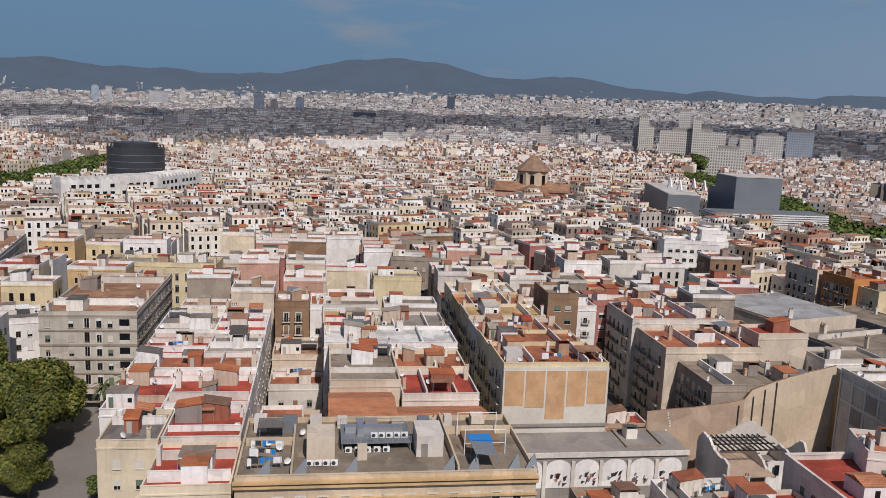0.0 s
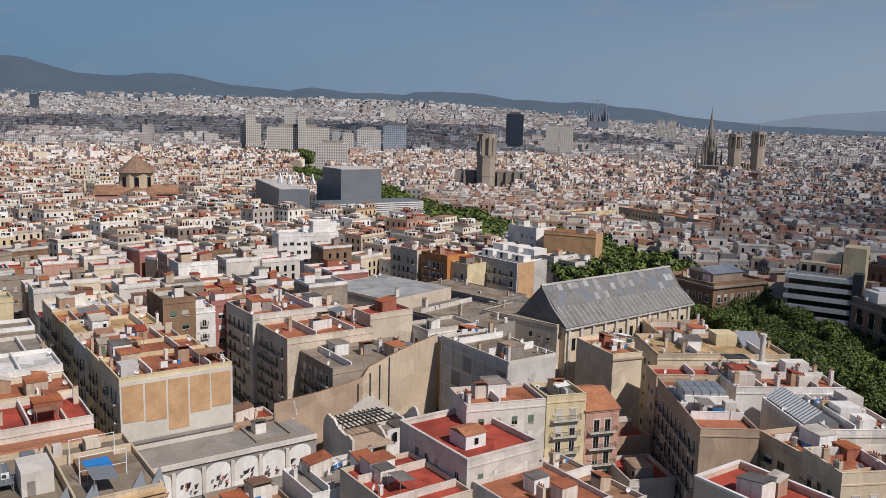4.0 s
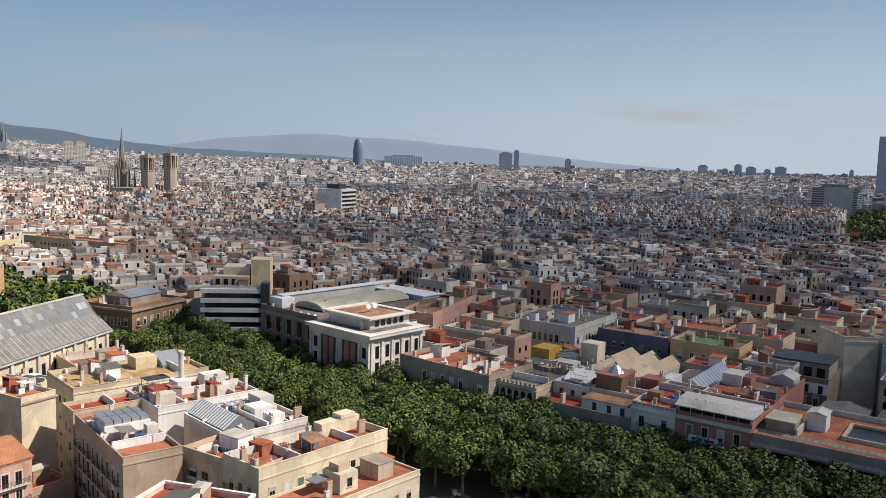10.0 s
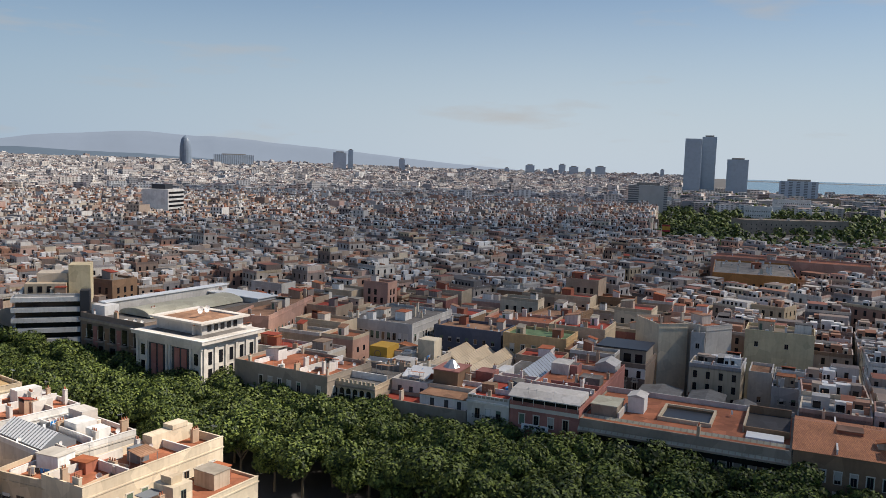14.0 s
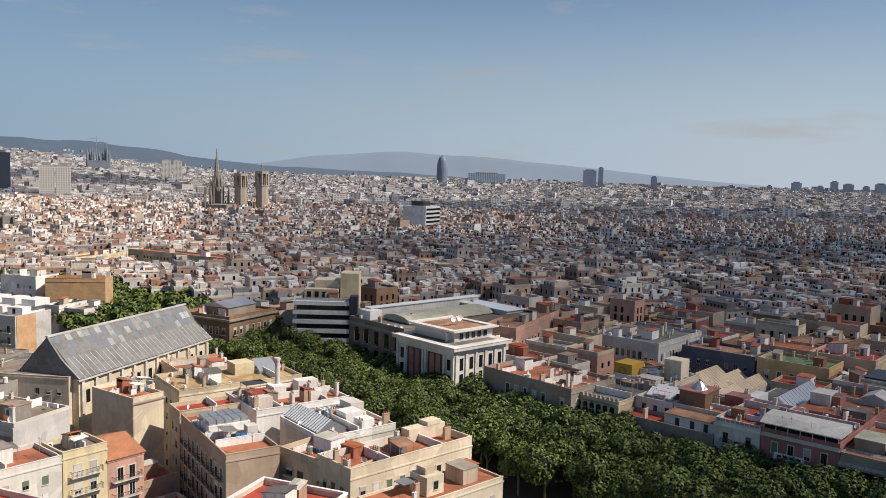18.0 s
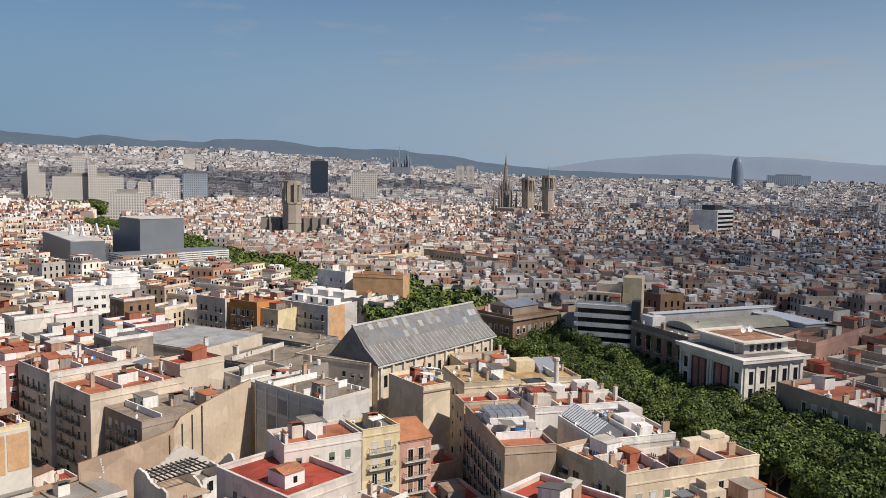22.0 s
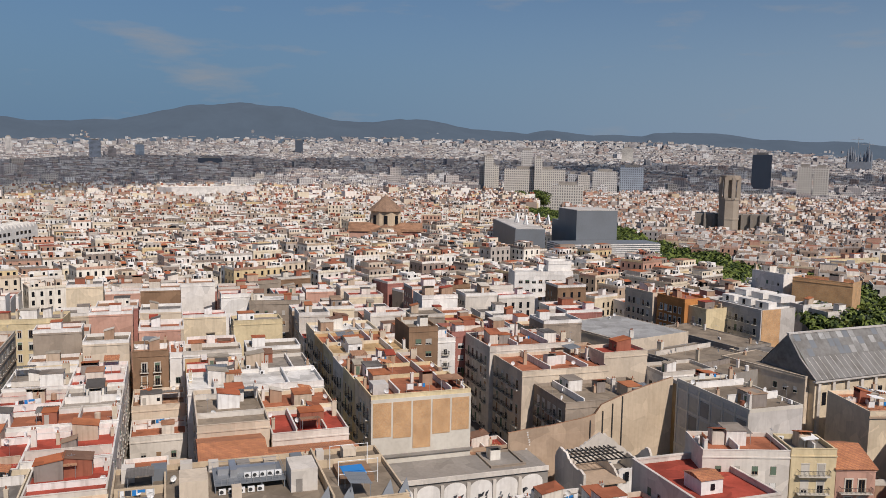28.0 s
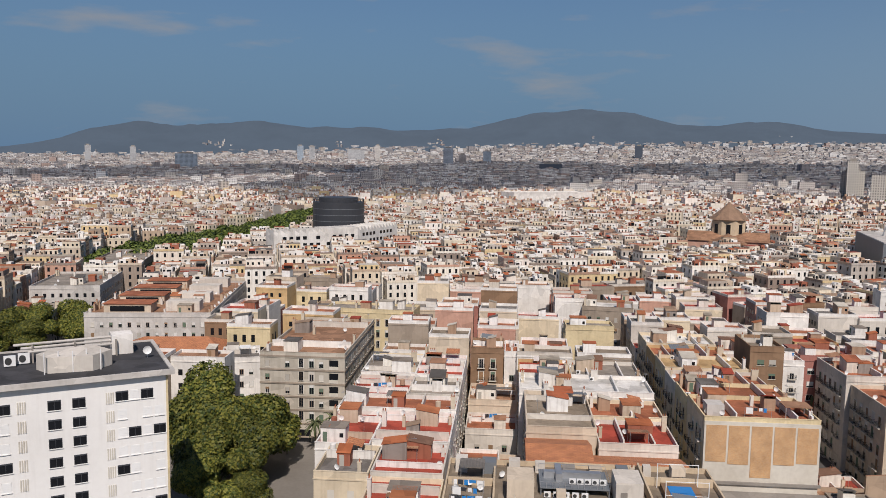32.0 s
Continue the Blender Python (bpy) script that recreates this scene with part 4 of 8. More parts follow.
MAT["gothic"] = surface("weathered_gothic_stone", [(0.38, 0.32, 0.255)], stain=0.4, big=0.05, bump=0)
MAT["gothicdark"] = surface("dark_gothic_stone", [(0.27, 0.24, 0.205)], stain=0.4, big=0.05, bump=0)
# cathedral with its crossing spire and two bell towers
x, y = polar(5.8, 1100)
ca = thing("cathedral", x, y, 0, -30, "grey gothic cathedral with a spire and two bell towers", "cathedral")
b = Build()
b.box(-14, -46, 0, 14, 40, 25)
b.box(-20, -40, 0, 20, 34, 19)
for i in range(9):
    for sx in (-20, 20):
        b.box(sx - 1.2, -38 + i * 9, 19, sx + 1.2, -36 + i * 9, 27)
part("nave", b, "gothicdark", ca)
b = Build()
fx, fy = polar(4.83, 1100)
c, s = math.cos(radians(30)), math.sin(radians(30))
lx, ly = c * (fx - x) - s * (fy - y), s * (fx - x) + c * (fy - y)
b.tube((lx, ly, 0), (lx, ly, 46), 9.0, 6.5, 8)
for i in range(8):
    a = i * math.pi / 4
    spire_shape(b, lx + 9 * math.cos(a), ly + 9 * math.sin(a), 20, 2.2, 24, 13, 6)
    spire_shape(b, lx + 5.6 * math.cos(a), ly + 5.6 * math.sin(a), 40, 1.9, 15, 12, 6)
    spire_shape(b, lx + 16 * math.cos(a), ly + 16 * math.sin(a), 10, 3.0, 24, 14, 6)
b.tube((lx, ly, 46), (lx, ly, 97), 5.2, 0.25, 8)
for i in range(7):
    z = 48 + i * 5.5
    rr = 4.2 * (1 - (z - 46) / 46) + 0.5
    for j in range(8):
        a = j * math.pi / 4
        b.box(lx + rr * math.cos(a) - .35, ly + rr * math.sin(a) - .35, z, lx + rr * math.cos(a) + .35, ly + rr * math.sin(a) + .35, z + 1.6)
part("spire", b, "gothicdark", ca)
for az, ex in ((6.4, 0), (7.8, 3.5)):
    tx, ty = polar(az, 1085)
    lx, ly = c * (tx - x) - s * (ty - y), s * (tx - x) + c * (ty - y)
    b = Build()
    b.extrude([(lx + p, ly + q) for p, q in polygon(8, 7.9, math.pi / 8)], 0, 46 + ex)
    b.extrude([(lx + p, ly + q) for p, q in polygon(8, 8.4, math.pi / 8)], 45 + ex, 46.4 + ex)
    for p, q in polygon(8, 7.2, math.pi / 8):
        b.box(lx + p - 1.1, ly + q - 1.1, 46 + ex, lx + p + 1.1, ly + q + 1.1, 61 + ex)
    b.extrude([(lx + p, ly + q) for p, q in polygon(8, 4.6, math.pi / 8)], 46 + ex, 61 + ex)
    b.extrude([(lx + p, ly + q) for p, q in polygon(8, 8.5, math.pi / 8)], 61 + ex, 64.5 + ex)
    if ex:
        b.tube((lx - 2.4, ly, 68), (lx, ly, 74), .3, .25, 6)
        b.tube((lx + 2.4, ly, 68), (lx, ly, 74), .3, .25, 6)
        b.tube((lx, ly, 73), (lx, ly, 83), .7, .15, 6)
    part("bell_tower", b, "gothic", ca)
keep_off(x - 26, y - 44, 0, 56, 86)

# gothic church with an octagonal bell tower
x, y = polar(-10.05, 703)
pi_ = thing("gothic_church", x, y, 0, 12, "brown gothic church with a square-topped octagonal tower", "church")
b = Build()
b.extrude(polygon(8, 8.6, math.pi / 8), 0, 40)
b.extrude(polygon(8, 9.0, math.pi / 8), 24, 25)
b.extrude(polygon(8, 9.0, math.pi / 8), 39, 40.5)
for i, (p, q) in enumerate(polygon(8, 7.7, math.pi / 8)):
    b.box(p - 1.5, q - 1.5, 40, p + 1.5, q + 1.5, 56)
b.extrude(polygon(8, 5.4, math.pi / 8), 40, 55)
b.extrude(polygon(8, 8.8, math.pi / 8), 54, 57.5)
part("bell_tower", b, "gothic", pi_).matrix_basis = Matrix.Diagonal((0.97, 0.97, 1.06, 1))
b = Build()
b.box(-26, 6, 0, 33, 26, 29)
for i in range(9):
    b.box(-26 + i * 7.2, 2, 0, -24 + i * 7.2, 6, 25)
    b.box(-26 + i * 7.2, 4, 25, -24.6 + i * 7.2, 5.4, 30)
part("nave", b, "gothicdark", pi_)
keep_off(x - 30, y - 10, 0, 66, 42)

# unfinished many-spired basilica under cranes
x, y = polar(-2.5, 3050)
g = ground_z(x, y)
sg = thing("spired_basilica", x, y, g, 0, "many-spired basilica under tower cranes", "basilica")
H = 70 + 3050 * math.tan(radians(1.36)) - g
b = Build()
b.box(-34, -25, 0, 34, 25, H * 0.45)
# stone colour is blued to hold the haze of the far skyline
MAT["haze_stone"] = surface("haze_blued_stone", [(0.20, 0.225, 0.26)], stain=0.3, big=0.05, bump=0)
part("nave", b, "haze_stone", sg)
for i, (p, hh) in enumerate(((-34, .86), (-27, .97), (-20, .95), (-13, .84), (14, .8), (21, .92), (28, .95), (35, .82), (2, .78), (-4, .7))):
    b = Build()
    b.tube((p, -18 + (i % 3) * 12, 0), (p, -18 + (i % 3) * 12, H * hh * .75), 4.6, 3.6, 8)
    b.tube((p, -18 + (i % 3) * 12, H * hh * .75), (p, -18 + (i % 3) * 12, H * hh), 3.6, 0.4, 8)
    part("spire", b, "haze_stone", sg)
for p, k in ((-6, 1.25), (26, 1.08)):
    b = Build()
    b.box(p - .8, 0, 0, p + .8, 1.6, H * k)
    b.box(p - 24, 0.2, H * k - 8, p + 14, 1.4, H * k - 6.6)
    part("tower_crane", b, "steel", sg)

# brick church with a pyramid-roofed octagonal lantern
x, y = polar(-33.4, 560)
dm = thing("domed_church", x, y, 0, 33, "brick church with an octagonal lantern and pyramid tile roof", "church")
b = Build()
b.extrude(polygon(8, 11, math.pi / 8), 0, 34)
part("lantern", b, "sand", dm)
for i in range(8):
    a = i * math.pi / 4
    b = Build()
    b.obox(11 * 0.93 * math.cos(a), 11 * 0.93 * math.sin(a), math.cos(a), math.sin(a), -.5, -1.3, 25, .3, 1.3, 31)
    part("window", b, "glass", dm)
b = Build()
b.tube((0, 0, 33.8), (0, 0, 44.5), 12.6, 0.3, 8)
part("roof", b, "oldtile", dm)
b = Build()
b.box(-24, -18, 0, 24, 10, 21)
b.box(-11, -30, 0, 11, -18, 20)
part("nave", b, "pink", dm)
b = Build()
b.face([(-25, -19, 21), (25, -19, 21), (25, -4, 26), (-25, -4, 26)])
b.face([(25, 11, 21), (-25, 11, 21), (-25, -4, 26), (25, -4, 26)])
b.face([(-25, -19, 21), (-25, -4, 26), (-25, 11, 21)])
b.face([(25, -19, 21), (25, 11, 21), (25, -4, 26)])
b.face([(-12, -31, 20), (0, -31, 26), (0, -17, 26), (-12, -17, 20)])
b.face([(12, -31, 20), (12, -17, 20), (0, -17, 26), (0, -31, 26)])
b.face([(-12, -31, 20), (12, -31, 20), (0, -31, 26)])
part("nave_roof", b, "rust", dm)
keep_off(x - 30, y - 34, 0, 60, 50)
keep_off(x - 10, y - 70, 33, 40, 30)

# dark cylindrical hotel behind a white saw-toothed block
x, y = -476, 275
def Build_box(*q):
    bb = Build()
    bb.box(*q)
    return bb


cy = thing("cylinder_hotel", x, y, 0, 0, "dark cylindrical hotel tower with a flat top", "hotel")
b = Build()
b.extrude(polygon(48, 17.0), 0, 40.6)
part("wall", b, "charcoal", cy)
b = Build()
b.extrude(polygon(40, 13.0), 40.6, 43.6)
part("roof_room", b, "charcoal", cy)
for i in range(24):
    p, q = polygon(24, 16.6)[i]
    part("rim_post", Build_box(p - .15, q - .15, 40.6, p + .15, q + .15, 42.6), "charcoal", cy)
b = Build()
for i in range(48):
    (p, q), (u, v) = polygon(48, 16.7)[i], polygon(48, 16.7)[(i + 1) % 48]
    b.tube((p, q, 42.6), (u, v, 42.6), .12, n=5, caps=False)
part("rim_rail", b, "charcoal", cy)
for k in range(9):
    b = Build()
    for i in range(48):
        (p, q), (u, v) = polygon(48, 17.08)[i], polygon(48, 17.08)[(i + 1) % 48]
        b.face([(p, q, 4.2 + k * 4), (u, v, 4.2 + k * 4), (u, v, 4.5 + k * 4), (p, q, 4.5 + k * 4)])
    part("floor_line", b, "zinc", cy)
keep_off(x - 22, y - 22, 0, 44, 44)

# ================= passing clouds, high above the town =================
def cloud_material(name, clear):
    """White vapour that lets a share of the light straight through."""
    m, n, l, p = nodes_of(name)
    p.inputs["Base Color"].default_value, p.inputs["Roughness"].default_value = (0.85, 0.86, 0.88, 1), 1.0
    t = n.new("ShaderNodeBsdfTransparent")
    mx = n.new("ShaderNodeMixShader")
    mx.inputs[0].default_value = clear
    l.new(p.outputs[0], mx.inputs[1])
    l.new(t.outputs[0], mx.inputs[2])
    l.new(mx.outputs[0], n["Material Output"].inputs["Surface"])
    return m


MAT["cloud"] = cloud_material("cloud", 0.80)
MAT["veil"] = cloud_material("thin_cloud_veil", 0.86)
MAT["densecloud"] = cloud_material("dense_cloud", 0.70)
MAT["thincloud"] = cloud_material("thin_cloud", 0.58)


def cloud(gx, gy, puffs, seed, alt=1500.0, mat="cloud"):
    """A flat-bottomed heap of cloud whose shade falls round (gx, gy)."""
    r = random.Random(seed)
    k = alt / SUNDIR.z
    ox, oy = gx + SUNDIR.x * k, gy + SUNDIR.y * k
    b = Build()
    for x, y, sx, sy, turn in puffs:
        n, m = 20, 5
        c, s = math.cos(radians(turn)), math.sin(radians(turn))
        wob = [1 + 0.10 * math.sin(3 * t + seed) + 0.07 * math.sin(7 * t + 2 * seed) + r.uniform(-.05, .05) for t in (2 * math.pi * i / n for i in range(n))]
        rings = []
        for i in range(m):
            q = math.cos(i / m * math.pi / 2)
            z = 70 * math.sin(i / m * math.pi / 2)
            ring = []
            for j in range(n):
                t = 2 * math.pi * j / n
                lx, ly = sx * q * wob[j] * math.cos(t), sy * q * wob[j] * math.sin(t)
                ring.append((x + c * lx - s * ly, y + s * lx + c * ly, z + r.uniform(-6, 6) * (i > 0)))
            rings.append(ring)
        for u, v in zip(rings, rings[1:]):
            for j in range(n):
                b.face([u[j], u[(j + 1) % n], v[(j + 1) % n], v[j]])
        b.face(rings[-1])
        b.face(rings[0][::-1])
    return one("cloud", b, mat, ox, oy, alt, 0, "white flat-bottomed cloud drifting above the town", "cloud", "clouds")


cloud(0, 0, [(300, 425, 290, 225, 0), (390, 800, 375, 430, 0), (800, 1050, 560, 260, 150)], 3, mat="densecloud")
cloud(0, 0, [(195, 30, 100, 100, 0), (285, 150, 200, 170, 0), (520, 300, 400, 300, 0), (760, 640, 420, 420, 0), (620, 60, 380, 240, 0)], 4)
cloud(0, 0, [(150, 100, 76, 66, 0)], 6, mat="veil")
cloud(0, 0, [(-1500, 1250, 900, 360, 128), (-900, 1800, 800, 380, 150), (-2000, 700, 600, 360, 110), (-350, 2150, 560, 330, 170)], 5, mat="thincloud")

# ================= opera house =================
x, y = -163.1, 447
op = thing("opera_house", x, y, 0, 45, "grey metal-clad opera house with a fly tower", "opera house")
part("fly_tower", Build_box(0, 0, 0, 26, 26, 41.6), "zinc", op)
part("tower_coping", Build_box(-.25, -.25, 41.6, 26.25, 26.25, 42), "lightgrey", op)
part("stage_house", Build_box(2, 26, 0, 26, 40, 34), "zinc", op)
wing = Build()
wing.obox(-13.5, 13.5, 0.985, -0.17, -18, 0, 0, 0, 80, 29.6)
part("rehearsal_wing", wing, "zinc", op)
wing = Build()
wing.obox(-13.5, 13.5, 0.985, -0.17, -17.6, .4, 29.6, -.4, 79.6, 30.0)
part("wing_roof", wing, "lightgrey", op)
for yy in (44, 60):
    for xx in (-14, 1):
        b = Build()
        b.tube((xx, yy - 3, 30), (xx, yy, 36), .7, .4, 6)
        b.tube((xx, yy + 3, 30), (xx, yy, 36), .7, .4, 6)
        part("roof_frame", b, "whitemetal", op)
part("podium", Build_box(-18, -18, 0, 44, -.4, 18.4), "lightgrey", op)
for i in range(5):
    part("louvre", Build_box(-18.3, -18.3, 18.6 + i * 1.15, 44.3, -.4, 19.2 + i * 1.15), "white", op)
    part("louvre_gap", Build_box(-18, -18, 19.2 + i * 1.15, 44, -.4, 19.75 + i * 1.15), "zinc", op)
for lx_, ly_, w_, d_ in ((0, 0, 27, 42), (-33, 13, 34, 82), (-19, -19, 64, 20)):
    keep_off(x + math.cos(radians(45)) * lx_ - math.sin(radians(45)) * ly_, y + math.sin(radians(45)) * lx_ + math.cos(radians(45)) * ly_, 45, w_, d_, 1)

# ================= near Raval blocks =================
# terrace row with red roofs
rhouse(-22.5, -10.6, 112, 127, 17.6, wall="cream", roof="redpaint", storeys=5, faces="fl", seed=1)
rhouse(-32, -23, 127, 140, 18, wall="cream", roof="greyroof", storeys=5, faces="fl", seed=2)
rhouse(-22.7, -10.8, 127.4, 142, 18.2, wall="oldwhite", roof="redpaint", storeys=5, faces="r", seed=3)
rhouse(-35, -25, 140.3, 160, 18, wall="white", roof="redpaint", storeys=5, faces="l", seed=4)
rhouse(-25, -10.8, 142.3, 160, 18.3, wall="white", roof="redpaint", storeys=5, faces="r", seed=5)
rhouse(-35, -10.8, 160.3, 170, 18.6, wall="white", roof="terracotta", storeys=5, faces="lr", seed=6)
rhouse(-35, -22, 170.3, 186, 18.4, wall="oldwhite", roof="redpaint", storeys=5, faces="l", seed=7)
rhouse(-22, -10.8, 170.3, 184, 18.8, wall="oldwhite", roof="palefloor", storeys=5, faces="r", seed=8)
rhouse(-35, -22, 186.3, 204, 19, wall="white", roof="palefloor", storeys=5, faces="l", seed=9)
rhouse(-22, -10.8, 184.3, 204, 19.4, wall="white", roof="redpaint", storeys=5, faces="r", seed=10)
# near block with the roof plant and a small pool
rhouse(-10, 32, 110.5, 132, 19.4, wall="sand", roof="tanroof", storeys=5, faces="fr", seed=11, hut=False, clutter=0.3, style="door", name="apartment_house", label="sand-coloured apartment house with roof plant and a corniced front")
# row left of the street
rhouse(3, 14, 134, 148, 18.6, wall="tan", roof="tile", storeys=5, faces="l", seed=12, pitched=1.6)
rhouse(14.2, 30.5, 132.6, 146, 16.5, wall="tan", roof="tile", storeys=5, faces="r", seed=13, pitched=1.4)
rhouse(3, 16, 148.3, 172, 20, wall="beige", roof="tanroof", storeys=6, faces="l", seed=14)
rhouse(16.2, 30.5, 146.3, 160, 18, wall="oldwhite", roof="redpaint", storeys=5, faces="r", seed=15)
rhouse(16.2, 30.5, 160.3, 172, 18.6, wall="cream", roof="terracotta", storeys=5, faces="r", seed=16)
rhouse(2, 30.5, 172.3, 186, 20.2, wall="white", roof="whiteroof", storeys=6, faces="lr", seed=17)
rhouse(2, 14, 186.3, 200, 20, wall="ochre", roof="redpaint", storeys=6, faces="l", seed=18)
rhouse(14.2, 30.5, 186.3, 202, 19.5, wall="oldwhite", roof="palefloor", storeys=6, faces="r", seed=19)
# low buildings in the alley
rhouse(-10.4, 2.6, 134, 146, 11, wall="tan", roof="terracotta", storeys=3, faces="", seed=20, clutter=0.6)
rhouse(-10.4, -2, 150, 168, 8, wall="white", roof="terracotta", storeys=2, faces="f", seed=21, clutter=0.6)
rhouse(-2, 2.6, 150, 160, 10, wall="beige", roof="rust", storeys=2, faces="", seed=22, clutter=0.4)
# long row with the brick party wall
rhouse(36, 57, 151.3, 166, 22.2, wall="cream", roof="terracotta", wallparapet="yellow", storeys=6, faces="l", seed=23, style="door", balcony=0.8, name="apartment_house", label="cream apartment house with a blind brick end wall")
rhouse(36, 57, 166.3, 178, 21.5, wall="yellow", roof="terracotta", wallparapet="yellow", storeys=6, faces="l", seed=24, style="door", balcony=0.8)
rhouse(36, 56, 178.3, 190, 21, wall="oldwhite", roof="terracotta", storeys=6, faces="l", seed=25, style="door", balcony=0.8)
rhouse(36, 55, 190.3, 203, 21.5, wall="yellow", roof="yellowfloor", wallparapet="cream", storeys=6, faces="l", seed=26, style="door", balcony=0.8)
rhouse(36, 54, 203.3, 216, 21, wall="ochre", roof="terracotta", storeys=6, faces="l", seed=27, style="door", balcony=0.8)
rhouse(36, 54, 216.3, 230, 21.4, wall="cream", roof="whiteroof", storeys=6, faces="l", seed=28, style="door", balcony=0.8)
# dark row round the courtyard
rhouse(76, 100, 188, 206, 21.5, wall="oldwhite", roof="terracotta", storeys=6, faces="lf", seed=30, style="door", balcony=0.9)
rhouse(77, 100, 170, 187.7, 19.6, wall="beige", roof="terracotta", storeys=6, faces="l", seed=31, style="door", balcony=0.9)
rhouse(80, 105, 153.5, 169.7, 16.6, wall="stone", roof="tanroof", storeys=6, faces="l", seed=32, style="door", balcony=0.9)
# houses across the court
rhouse(58, 66, 200, 214, 25, wall="brown", roof="tanroof", storeys=7, faces="f", seed=33, style="wide")
rhouse(66.3, 72, 203, 216, 21, wall="white", roof="terracotta", storeys=6, faces="f", seed=34, balcony=0.9)
rhouse(72.3, 84, 207, 220, 21.5, wall="rose", roof="terracotta", storeys=6, faces="fl", seed=35, style="wide")
# grey concrete block
rhouse(-61, -40, 192, 236, 21.6, wall="grey", roof="rust", storeys=6, faces="", seed=36, name="apartment_block", label="grey concrete apartment block with loggias and a rust-coloured roof")
# front yard podium with arched wall
x, y = rv(36, 141)
pod = thing("yard_terrace", x, y, 0, TA, "raised yard with a whitewashed arched wall", "terrace")
b = Build()
b.box(0, 0, 0, 34, 10, 9)
part("wall", b, "concrete", pod)
keep_off(x, y, TA, 36, 10)
# stepped brick wall
x, y = rv(66, 152)
sw = thing("party_wall", x, y, 0, TA, "tall bare brick party wall stepping up", "wall")
b = Build()
b.extrude([(0, 0), (40, 0), (40, 0.5), (0, 0.5)], 0, 13)
part("wall", b, "tan", sw)
keep_off(x, y, TA, 40, 1)
# red-roofed house and the yellow and pink fronts
rhouse(76, 91, 100, 120, 16.5, wall="oldwhite", roof="redpaint", storeys=5, faces="fl", seed=40, clutter=.3, hut=False)
house(-27, 140, 30, 15.3, 10, 19.6, wall="oldwhite", roof="terracotta", storeys=6, faces="f", seed=41)
house(-13.6, 147.8, 30, 8, 8, 20.0, wall="yellow", roof="palefloor", storeys=6, faces="f", seed=42, style="door", balcony=1.0)
house(-6.6, 151.8, 30, 7, 14, 17.5, pitched=2.2, wall="pink", roof="tile", storeys=5, faces="f", seed=43, style="door", balcony=1.0)
house(-2.5, 178, 35, 7.5, 15, 20.5, wall="cream", roof="tile", storeys=6, faces="", seed=44, clutter=1)
house(13, 142, 13, 10, 28, 19, wall="tan", roof="terracotta", storeys=5, faces="l", seed=45, style="door", balcony=1.0, label="tan apartment house with iron balconies and a blank end wall", hut=False)
house(23, 146, -59, 17.5, 11, 18.3, wall="sand", roof="terracotta", storeys=5, faces="flr", seed=46, style="wide", balcony=.7)
house(32, 128, 22, 28.5, 10, 18.8, wall="cream", roof="terracotta", storeys=5, style="door", balcony=.8, faces="fl", seed=47, parapet=1.5, hut=False)
house(36.3, 118.6, 22, 26, 9, 15.4, wall="cream", roof="terracotta", storeys=4, faces="fr", seed=48, clutter=0.5, parapet=.5)
rhouse(101, 112, 60, 76, 17, wall="beige", roof="redpaint", storeys=5, faces="fl", seed=49, clutter=0.4)
# row west of the avenue
house(31, 146.5, 18, 17, 17, 19, wall="oldwhite", roof="terracotta", storeys=5, faces="r", seed=50, clutter=2.2, hut=False, wallparapet="white")
house(21.5, 166.5, 16, 22, 17, 19.3, wall="white", roof="terracotta", storeys=5, faces="r", seed=51, clutter=2.4, wallparapet="white")
house(6.5, 171, 15, 14.5, 7, 19, wall="sand", roof="redpaint", storeys=5, faces="l", seed=49, clutter=.8, hut=False)
house(7, 184.5, 16, 30, 17.5, 19.8, wall="cream", roof="yellowfloor", storeys=5, faces="lr", seed=52, clutter=1.6, wallparapet="sand")
house(11, 203, 15, 22, 17, 15.5, wall="beige", roof="yellowfloor", storeys=5, faces="r", seed=53, clutter=1.5)
house(10, 221, 16, 16, 20, 14.5, wall="sand", roof="terracotta", storeys=5, faces="r", seed=54, clutter=1.5)
# hall with the great slate roof
x, y = -15.5, 215.5
hl = thing("market_hall", x, y, 0, 52, "long hall with a steep grey slate roof and glazed upper slope", "hall")
b = Build()
b.box(0, 0, 0, 56, 18, 17.5)
b.face([(0, 18, 17.5), (0, 0, 17.5), (0, 9, 26.8)])
b.face([(56, 0, 17.5), (56, 18, 17.5), (56, 9, 26.8)])
part("wall", b, "cream", hl)
b = Build()
b.face([(-.6, -.8, 17.2), (56.6, -.8, 17.2), (56.6, 4.6, 21.6), (-.6, 4.6, 21.6)])
b.face([(-.6, 4.6, 21.6), (56.6, 4.6, 21.6), (56.6, 9, 27), (-.6, 9, 27)])
b.face([(56.6, 18.6, 17), (-.6, 18.6, 17), (-.6, 9, 27), (56.6, 9, 27)])
b.face([(-.62, 18, 17.2), (-.62, -.8, 17.2), (-.62, 4.6, 21.6), (-.62, 9, 26.9)])
part("roof", b, "slate", hl)
keep_off(x, y, 52, 56, 18)
# sheds
house(-97, 247.6, -27, 31, 29, 16.6, wall="beige", roof="sheet", storeys=3, faces="", seed=54, clutter=0.35, hut=False, parapet=.15, label="low hall under a pale grey sheet roof")
house(-62, 224, -27, 30, 24, 16.3, wall="concrete", roof="tanroof", storeys=4, faces="", seed=55, clutter=0.9, hut=False, parapet=.3, label="grey flat-roofed workshop with sagging roof sheets")
